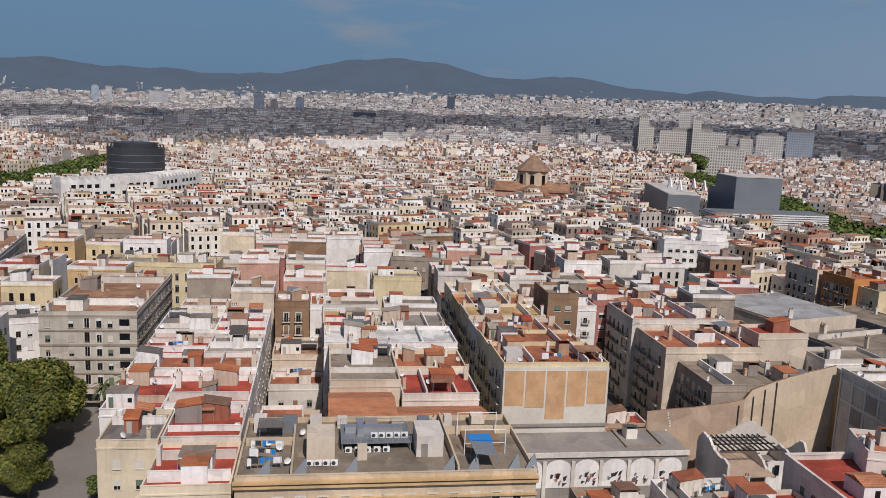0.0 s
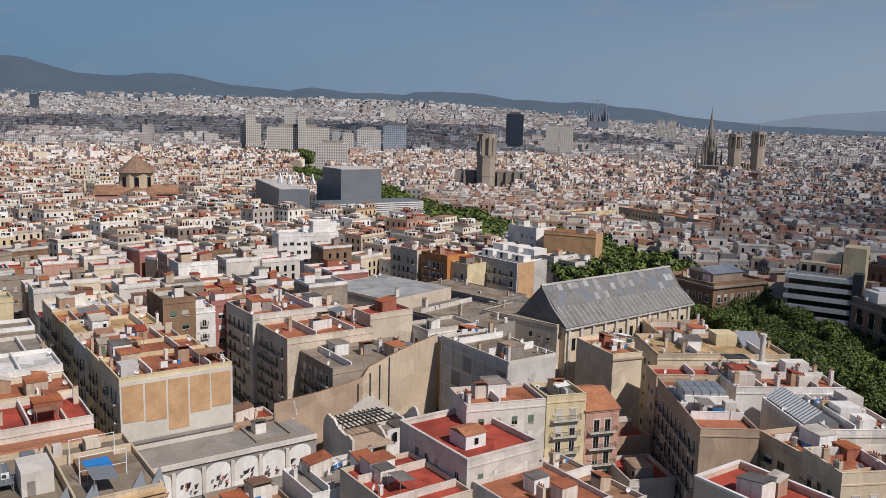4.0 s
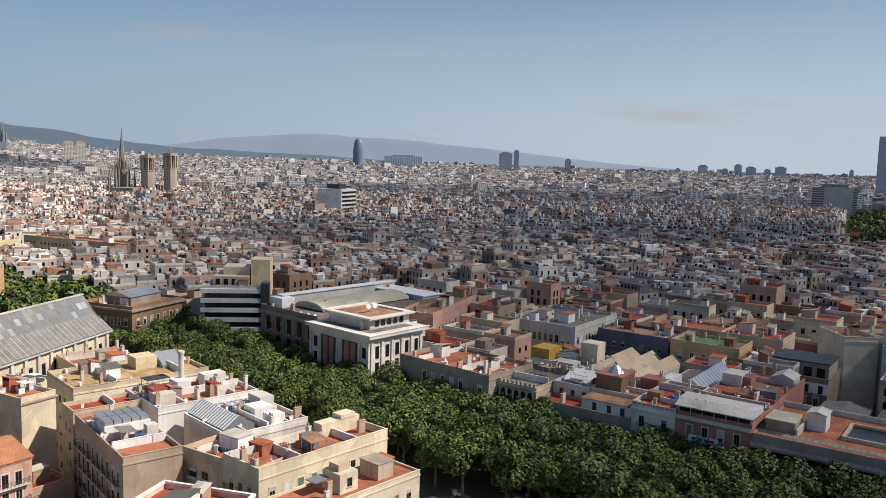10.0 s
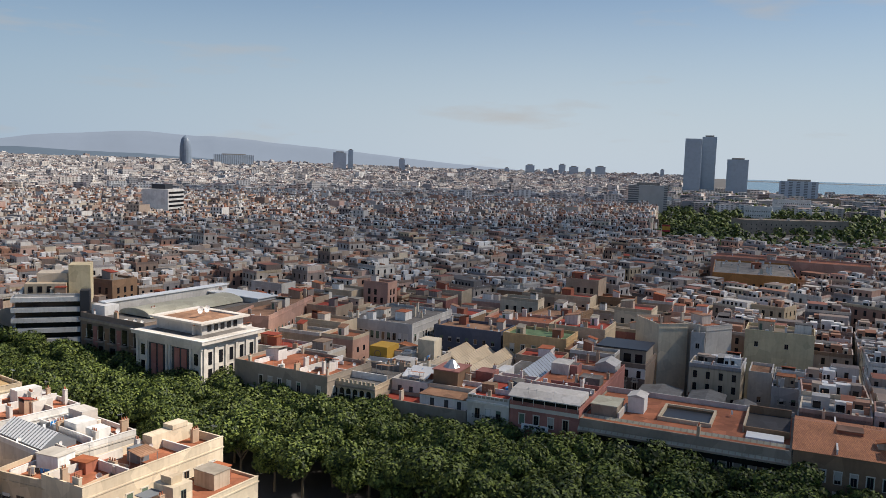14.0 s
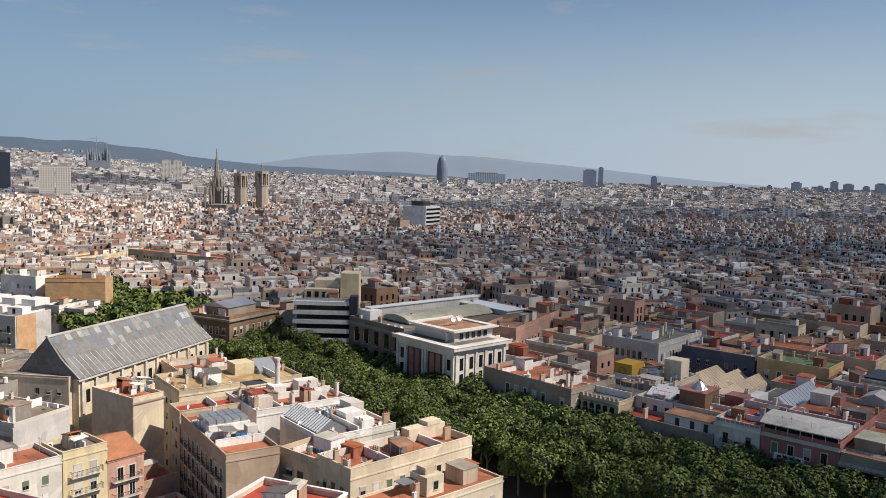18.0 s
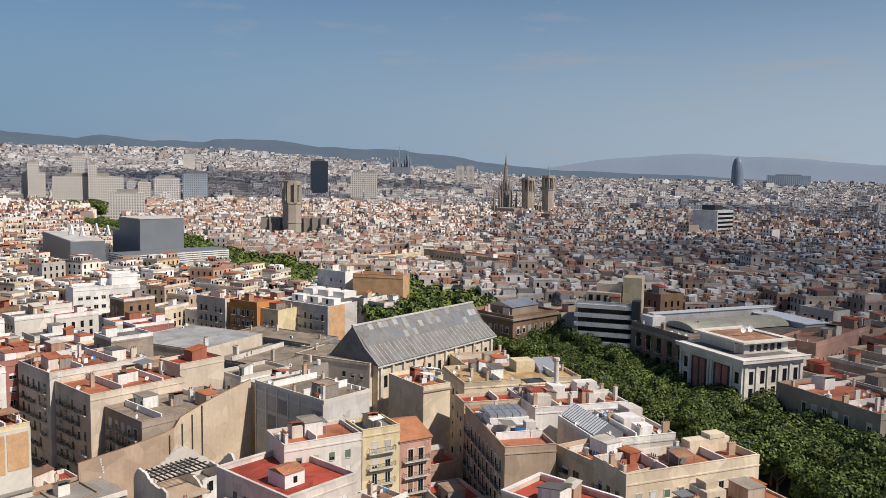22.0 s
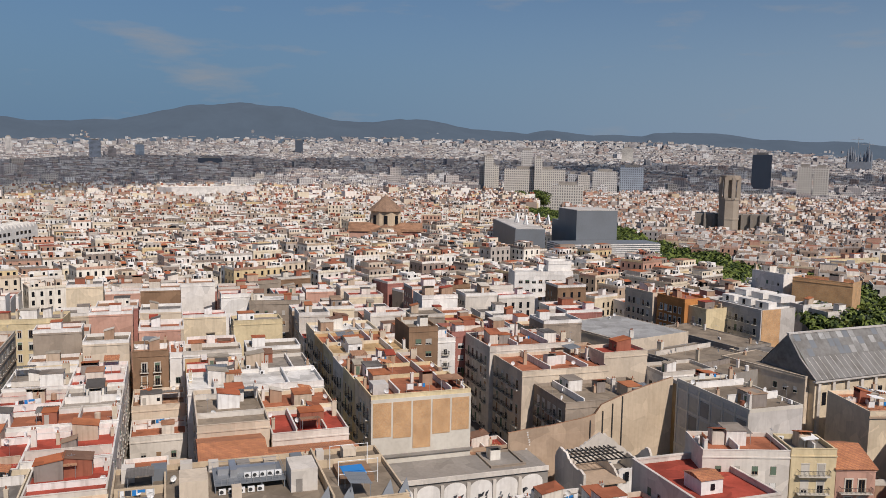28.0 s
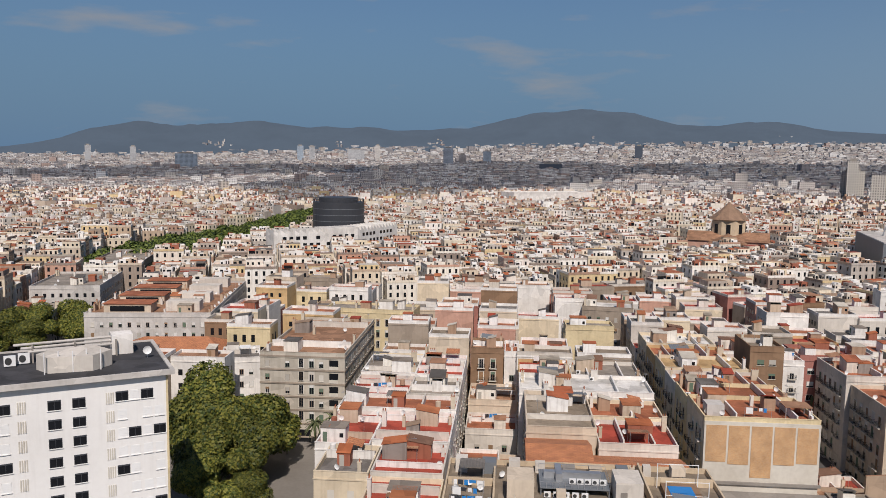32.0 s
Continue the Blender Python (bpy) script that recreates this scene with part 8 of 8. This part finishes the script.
def stuff_house(x, y, c, s, w, d, h, r, dist):
    """One joined-in house: walls, parapet, roof, huts, chimneys and its window openings."""
    g = ground_z(x, y)
    side_w, side_h, side_r = (east_w, east_h, east_r) if s < 0 else (city_w, city_h, city_r)
    side_w.obox(x, y, c, s, 0, 0, g - 4, w, d, g + h)
    t = 0.35
    flat(side_r, x, y, c, s, t, t, w - t, d - t, g + h + 0.05)
    for q in () if dist > 620 else ((0, 0, w, t), (0, d - t, w, d), (0, t, t, d - t), (w - t, t, w, d - t)):
        side_w.obox(x, y, c, s, q[0], q[1], g + h - 0.3, q[2], q[3], g + h + 0.9)
    for _ in range(r.choice((2, 2, 3, 4)) + (r.choice((2, 3, 4)) if dist < 700 else 0)):
        hw, hd = r.uniform(1.2, 4.2) * r.uniform(.7, 1), r.uniform(1.2, 4.5) * r.uniform(.7, 1)
        hx, hy = r.uniform(0.4, max(0.5, w - hw - .4)), r.uniform(0.4, max(.5, d - hd - .4))
        side_h.obox(x, y, c, s, hx, hy, g + h, hx + hw, hy + hd, g + h + r.uniform(1.8, 3.0))
        if dist < 900:
            opening(x, y, c, s, hx + .3, hy - .05, hx + min(hw - .3, r.uniform(.9, 2.2)), hy - .05, g + h + .1, g + h + 1.7)
            opening(x, y, c, s, hx - .05, hy + 1.3, hx - .05, hy + .4, g + h + .1, g + h + 1.7)
    if dist < 650 and r.random() < .5:
        # a set-back top storey with its own dark openings and roof
        sw_, sd_ = w * r.uniform(.45, .75), d * r.uniform(.4, .7)
        sx_, sy_ = r.choice((.4, w - sw_ - .4)), r.choice((.4, d - sd_ - .4))
        hh = r.uniform(2.6, 3.4)
        side_w.obox(x, y, c, s, sx_, sy_, g + h, sx_ + sw_, sy_ + sd_, g + h + hh)
        flat(side_r, x, y, c, s, sx_ + .1, sy_ + .1, sx_ + sw_ - .1, sy_ + sd_ - .1, g + h + hh + .04)
        k = sx_ + .5
        while k < sx_ + sw_ - 1.2:
            opening(x, y, c, s, k, sy_ - .05, k + .9, sy_ - .05, g + h + .2, g + h + 2.1)
            k += r.uniform(1.6, 2.6)
    if dist < 650 and r.random() < .45:
        # a lean-to roof of tile or sheet
        hx, hy = r.uniform(.4, max(.5, w - 4)), r.uniform(.4, max(.5, d - 4))
        hw, hd = r.uniform(2.5, 4), r.uniform(2.2, 3.6)
        side_r.face([(x + c * u - s * v, y + s * u + c * v, z) for u, v, z in ((hx, hy, g + h + 2.1), (hx + hw, hy, g + h + 2.1), (hx + hw, hy + hd, g + h + 2.8), (hx, hy + hd, g + h + 2.8))])
        city_g.face([(x + c * u - s * v, y + s * u + c * v, z) for u, v, z in ((hx, hy + .3, g + h), (hx + hw, hy + .3, g + h), (hx + hw, hy + .3, g + h + 2.1), (hx, hy + .3, g + h + 2.1))])
    if dist < 700:
        # low white walls between the terraces, and loose clutter
        q = r.uniform(.25, .75) * d
        side_h.obox(x, y, c, s, .3, q, g + h, w - .3, q + .25, g + h + r.uniform(.8, 1.5))
        for _ in range(r.choice((3, 4, 6))):
            hx, hy, e = r.uniform(.5, w - 1.4), r.uniform(.5, d - 1.4), r.uniform(.3, .9)
            side_h.obox(x, y, c, s, hx, hy, g + h, hx + e, hy + r.uniform(.3, 1.1), g + h + r.uniform(.5, 1.2))
    if r.random() < .6:
        q = r.uniform(.3, .7) * w
        side_h.obox(x, y, c, s, q, .3, g + h, q + .25, d - .3, g + h + 1.3)
    if dist < 800:
        for _ in range(r.choice((1, 2, 3))):
            hx, hy = r.uniform(0.2, w - 1), r.uniform(0.2, d - 1)
            side_h.obox(x, y, c, s, hx, hy, g + h, hx + r.uniform(.4, 1.2), hy + .5, g + h + r.uniform(1.2, 2.4))
        st = max(3, int(h / 3.4))
        n = max(2, int(w / 2.9))
        m = max(2, int(d / 3.2))
        for k in range(st if dist < 680 else min(st, 3)):
            z = g + h - 2.9 - k * 3.3
            for i in range(n):
                u = w * (i + 0.5) / n
                opening(x, y, c, s, u - .5, -.05, u + .5, -.05, z, z + 1.9)
                if dist < 720 and s < 0:
                    opening(x, y, c, s, u + .5, d + .05, u - .5, d + .05, z, z + 1.9)
            if dist < 720:
                for i in range(m):
                    u = d * (i + 0.5) / m
                    opening(x, y, c, s, w + .05, u - .5, w + .05, u + .5, z, z + 1.8)
                    opening(x, y, c, s, -.05, u + .5, -.05, u - .5, z, z + 1.8)


def lot(x, y, turn, w, d, h, dist, faces):
    """One common house: a thing of its own nearby, joined in further off."""
    if dist < 345 and made[0] < 190:
        close = dist < 178
        made[0] += 1
        house(x, y, turn, w - 0.05, d - 0.05, h, wall=rc.choice(NEAR_W if turn > 0 else EAST_W), roof=rc.choice(NEAR_R if turn > 0 else NEAR_R[:3] + ['rust', 'terracotta', 'redpaint', 'greyroof', 'tanroof']), storeys=max(2, int(h / 3.3)), faces=("f" + faces[0]) if turn < 0 else faces[0] if close else faces, joined=not close, front=close, clutter=1.0 if close else 0.3, wallparapet=rc.choice((None, 'white', 'oldwhite', 'white') if turn > 0 else (None, None, 'sand', 'oldwhite')),
              style=rc.choice(("win", "door")), seed=made[0])
    else:
        made[1] += 1
        c, s = math.cos(radians(turn)), math.sin(radians(turn))
        stuff_house(x, y, c, s, w, d, h, rc, dist)


def free(c, s, a, b, w, d, test):
    mx, my = c * (a + w / 2) - s * (b + d / 2), s * (a + w / 2) + c * (b + d / 2)
    dist = math.hypot(mx, my)
    if dist < 60 or not test(mx, my, dist):
        return 0
    for i in (0.03, .5, .97):
        for j in (0.03, .5, .97):
            if blocked(c * (a + w * i) - s * (b + d * j), s * (a + w * i) + c * (b + d * j)):
                return 0
    return dist


def strip_of_houses(turn, a0, a1, bmin, bmax, test, width=(7, 13), cross=80, street=4.0, hmean=18.8, faces="lr", spread=2.1):
    """Houses side by side along a street that runs away along b; a0 to a1 is their depth."""
    c, s = math.cos(radians(turn)), math.sin(radians(turn))
    b, run = bmin, 0.0
    while b < bmax:
        w = rc.uniform(*width)
        if run > cross:
            b += street
            run = -rc.uniform(0, 25)
        dist = free(c, s, a0, b, a1 - a0, w, test)
        if not dist:
            w = 3.0
            run += w
            b += w
            continue
        run += w
        h = max(10, rc.gauss(hmean, spread)) + (rc.uniform(2.5, 5) if rc.random() < 0.08 else 0)
        j0, j1, skew = rc.uniform(-.9, .6), rc.uniform(-.6, .9), rc.uniform(-2.5, 2.5)
        lot(c * (a0 + j0) - s * b, s * (a0 + j0) + c * b, turn + (skew if dist > 178 else 0), a1 - a0 + j1 - j0, w, h, dist, faces)
        b += w


def quarter(turn, amin, amax, bmin, bmax, test, depth=(10, 15), street=4.2, **k):
    a, line = amin, 0
    while a < amax:
        d = rc.uniform(*depth)
        strip_of_houses(turn, a, a + d, bmin + rc.uniform(0, 6), bmax, test, faces="lf" if line % 2 == 0 else "rf", **k)
        line += 1
        a += d + (street * rc.uniform(.55, 1.0) if line % 2 == 0 else rc.choice((0.1, 0.1, 0.1, 1.8)))


def belt(test, lo, hi):
    return lambda x, y, dist: lo <= dist + 14 * math.sin(x / 37.0) < hi and test(x, y, dist)


def in_view(x, y):
    return -86 < math.degrees(math.atan2(x, y)) < 69


def west(x, y, dist):
    az = math.degrees(math.atan2(x, y))
    if not in_view(x, y) or dist > 1250 or dist < 90:
        return False
    ex = np.interp(y, [20, 62, 108, 152, 205, 265, 362, 440, 522, 700, 820, 1400], [160, 140, 113, 92, 70, 42, -10, -77, -145, -260, -330, -560])
    if x > ex - (21 if y < 380 else 23):
        return False
    if x > -118 and x - 0.9 * y > -250 and dist < 160:
        return False
    if az > -8 and dist < 262:
        return False
    return not near_line(RAVALWALK, x, y, 33) and not near_line(RAMBLA, x, y, 22 if y < 380 else 32) and not plaza(x, y)


def plaza(x, y):
    a, b = CA * x + SA * y, -SA * x + CA * y
    return (a < -38 and b < 190 and a > -110) or (57 < a < 76 and 150 < b < 202) or (-36 < a < 120 and b < 150 and y < 170) or (30 < a < 36.5 and b < 240) or (-40.5 < a < -34 and b < 240)


def east(x, y, dist):
    if not in_view(x, y) or dist > 1250:
        return False
    ex = np.interp(y, [20, 62, 108, 152, 205, 265, 362, 440, 522, 700, 820, 1400], [160, 140, 113, 92, 70, 42, -10, -77, -145, -260, -330, -560])
    az = math.degrees(math.atan2(x, y))
    if az > 52 and dist > 640:
        return False
    return x > ex + 21 and not near_line(RAMBLA, x, y, 22)


for a0, a1, b0 in ((-35, -23, 204.5), (-22.8, -11, 204.5), (-9.5, 2, 219), (2.6, 16, 200.5), (16.2, 30.5, 202.5), (36, 46, 230.5), (46.2, 56, 230.5), (58, 70, 217), (70.2, 82, 221), (84, 97, 207), (100.5, 112, 160)):
    strip_of_houses(TA, a0, a1, b0, 420, belt(west, 0, 330))
quarter(TA, -400, -41, 60, 420, belt(west, 0, 330))
quarter(TA, 112.5, 400, 60, 420, belt(west, 0, 330))
quarter(TA + 17, -700, 760, 120, 720, belt(west, 335, 600))
quarter(TA - 21, -900, 1000, 200, 1300, belt(west, 606, 880))
quarter(TA + 9, -1250, 1250, 300, 1400, belt(west, 886, 1250))
quarter(-62, -420, 200, 60, 400, belt(east, 0, 340), street=3.0, hmean=18, spread=1.8)
quarter(-84, -700, 300, -190, 700, belt(east, 346, 620), street=2.6, hmean=18, spread=1.7)
quarter(-59, -1350, 700, -120, 1250, belt(east, 626, 1250), street=2.4, hmean=18, spread=1.7)
tagged(part("city_walls", city_w, "stuffwall"), "plastered house walls of the old town", "houses", kind="stuff")
tagged(part("old_quarter_walls", east_w, "stuffwalleast"), "brown and ochre house walls of the old quarter", "houses", kind="stuff")
tagged(part("old_quarter_roof_huts", east_h, "stuffhuteast"), "roof rooms and chimneys of the old quarter", "roof huts", kind="stuff")
tagged(part("old_quarter_roofs", east_r, "eastroof"), "grey and brown flat roofs of the old quarter", "roofs", kind="stuff")
tagged(part("city_roofs", city_r, "stuffroof"), "flat roof terraces of the old town", "roofs", kind="stuff")
tagged(part("city_roof_huts", city_h, "stuffhut"), "stair huts and chimneys on the roofs", "roof huts", kind="stuff")
tagged(part("city_windows", city_g, "glass"), "dark window openings of the old town", "windows", kind="stuff")

# ================= the far city =================
far_w, far_r, far_h = Build(), Build(), Build()
rf_ = random.Random(5)
r0 = 1180.0
while r0 < 4350:
    step = 12 + r0 * 0.006
    az = -84.0
    lane = rf_.uniform(0, 6)
    while az < 62:
        w = rf_.uniform(9, 22) * (1 + r0 / 6500)
        x, y = polar(az, r0 + rf_.uniform(-.3, .3) * step)
        az += math.degrees(w * rf_.uniform(0.8, 1.15) / r0)
        if (az > 51 and (r0 < 2350 or az > 54)) or blocked(x, y) or (r0 > 3900 and rf_.random() < 0.45):
            continue
        hill = float(np.interp(az, HILL_AZ, HILL_EL))
        t = radians(-az + rf_.choice((-12, 8, 20, 35)))
        g = ground_z(x, y)
        if r0 > 3900:
            g += (r0 - 3900) * 0.07 * max(0.0, hill) / 2.0
        h = rf_.gauss(18.5, 1.8) * (1.0 if rf_.random() > 0.02 else 1.5)
        c, s = math.cos(t), math.sin(t)
        d = step * rf_.uniform(0.45, 0.8)
        far_w.obox(x, y, c, s, 0, 0, g - 12, w, d, g + h)
        flat(far_r, x, y, c, s, .4, .4, w - .4, d - .4, g + h + .05)
        if rf_.random() < 0.6:
            hw = w * rf_.uniform(.2, .5)
            hx, hy = rf_.uniform(0, w - hw), rf_.uniform(0, d * .5)
            far_h.obox(x, y, c, s, hx, hy, g + h, hx + hw, hy + d * .4, g + h + rf_.uniform(1.5, 3.5))
    r0 += step
for i in range(420):
    az, r = rf_.uniform(50.5, 66.5), rf_.uniform(1350, 2320)
    x, y = polar(az, r)
    if blocked(x, y):
        continue
    w, d, h, t = rf_.uniform(12, 34), rf_.uniform(10, 18), rf_.uniform(7, 19), radians(-az + rf_.choice((-20, 10, 30)))
    g = ground_z(x, y)
    far_w.obox(x, y, math.cos(t), math.sin(t), 0, 0, g - 3, w, d, g + h)
    flat(far_r, x, y, math.cos(t), math.sin(t), .4, .4, w - .4, d - .4, g + h + .05)
# wall and roof colours already hold the haze
tagged(part("far_city_walls", far_w, "stuffwallfar"), "apartment blocks across the plain, paled by painted haze", "city blocks", kind="stuff")
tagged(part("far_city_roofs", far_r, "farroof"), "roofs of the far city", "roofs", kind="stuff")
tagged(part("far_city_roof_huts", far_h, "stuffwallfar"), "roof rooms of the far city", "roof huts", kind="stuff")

# ================= square with trees =================
x, y = rv(-100, 100)
b = Build()
b.box(0, 0, 0, 62, 92, 0.12)
one("pavement_square", b, "paving", x, y, 0, TA, "worn grey paving of a small square", "pavement", kind="structure")
for tx, ty, sc in ((-178, 70, 1.32), (-166, 75, 1.12), (-158, 69, 1.0), (-166, 64, 1.18), (-156, 61, 1.0), (-148, 56, 0.85), (-172, 61, 1.1), (-142, 62, 0.62)):
    tree(tx, ty, sc, BIGCROWN, label="broad olive-green tree on the square", group="trees on the square", lift=2.0)
tree(-126, 54, 0.62, CROWNS[1], label="dark green tree by the cream house", group="trees on the square", lift=2)
tree(-133, 71, 0.42, CROWNS[2], label="dark green bush by the lane", group="trees on the square", lift=0.5)
for tx, ty, sc in ((-314, 61, 1.0), (-311, 48, 1.0), (-307, 72, 1.0), (-300, 54, .9), (-325, 72, 1.0), (-298, 40, .9), (-322, 53, 1.0)):
    tree(tx, ty, sc, BIGCROWN, label="broad street tree with yellow-green leaves", group="street trees", lift=2.0)
tree(-303, 183, 0.85, BIGCROWN, label="round olive tree among the roofs", group="street trees")
for tx, ty, sc in ((-440, 1000, 2.2), (-425, 1020, 2.2), (-455, 1015, 2.0), (-410, 1000, 2.0), (-435, 1040, 2.0)):
    tree(tx, ty, sc, FARCROWNS[0], z=ground_z(tx, ty), label="tall green trees in a far square", group="far trees")


def palm_crown():
    b = Build()
    r = random.Random(8)
    for i in range(34):
        a, up = 2 * math.pi * i / 34 * 2.6, r.uniform(-0.5, 1.0)
        prev = None
        for k in range(6):
            q = k / 5
            rad, z = 3.2 * q * math.cos(up * .6), 3.0 * q * up - 2.2 * q * q
            w = 0.42 * (1 - q) + .05
            p = Vector((rad * math.cos(a), rad * math.sin(a), z))
            t = Vector((-math.sin(a), math.cos(a), 0)) * w
            if prev:
                b.face([tuple(prev[0] - prev[1]), tuple(p - t), tuple(p + Vector((0, 0, .12))), tuple(prev[0] + Vector((0, 0, .12)))])
                b.face([tuple(prev[0] + Vector((0, 0, .12))), tuple(p + Vector((0, 0, .12))), tuple(p + t), tuple(prev[0] + prev[1])])
            prev = (p, t)
    return b.mesh("crown", ["palm"])


PALM = palm_crown()
b = Build()
for k in range(8):
    b.tube((0, 0, k * .125), (0, 0, k * .125 + .125), .026 - .001 * k, .022 - .001 * k, 8)
PTRUNK = b.mesh("trunk", ["bark"])
for tx, ty, hh, sc in ((-171, 84, 8, 1.0), (-167, 94, 8, 1.0), (-163, 98, 7, 1.0), (-170, 99, 8.5, 1.1), (-156, 64, 6.5, 1.2), (-104, 197, 13, 1.25), (-168, 90, 7.5, .9)):
    e = thing("palm_tree", tx, ty, 0, rnd.uniform(0, 360), "tall palm with drooping grey-green fronds", "palm", "palms")
    t = part("trunk", None, None, e, mesh=PTRUNK)
    t.matrix_basis = Matrix.Diagonal((10, 10, hh, 1))
    c = part("crown", None, None, e, mesh=PALM)
    c.matrix_basis = Matrix.Translation((0, 0, hh)) @ Matrix.Diagonal((sc, sc, sc, 1))

# park and harbour green
b = Build()
rp = random.Random(77)
for i in range(2300):
    az, r = rp.uniform(50, 66.5), 660 + 1500 * rp.random() ** 1.6
    cx, cy = polar(az, r)
    if blocked(cx, cy) or r < 640 + (66 - az) * 10 or (az > 57.5 and 790 < r < 1000 and rp.random() < .8):
        continue
    z = ground_z(cx, cy)
    hh = rp.uniform(7, 14)
    for k in range(34):
        v = Vector((rp.gauss(0, 1), rp.gauss(0, 1), rp.gauss(0, 1))).normalized()
        p = Vector((cx, cy, z + hh * .6)) + Vector((v.x * 5, v.y * 5, v.z * hh * .4))
        t = v.orthogonal().normalized() * rp.uniform(1.0, 2.0)
        s = v.cross(t)
        b.face([tuple(p - t), tuple(p + s), tuple(p + t), tuple(p - s)])
tagged(part("park_trees", b, "leaf"), "dark green trees of the harbour park", "trees", kind="stuff")

# boats and cars by the station
b = Build()
for i in range(260):
    x, y = 690 + rp.uniform(-10, 190), 455 + rp.uniform(-70, 70)
    k = (x - 690) * -.62
    b.obox(x, y + k * .5, .85, -.53, 0, 0, .3, rp.uniform(3.5, 7), 1.8, rp.uniform(1.3, 2.2))
tagged(part("parked_cars", b, "stuffhut"), "rows of parked cars by the harbour", "cars", kind="stuff")
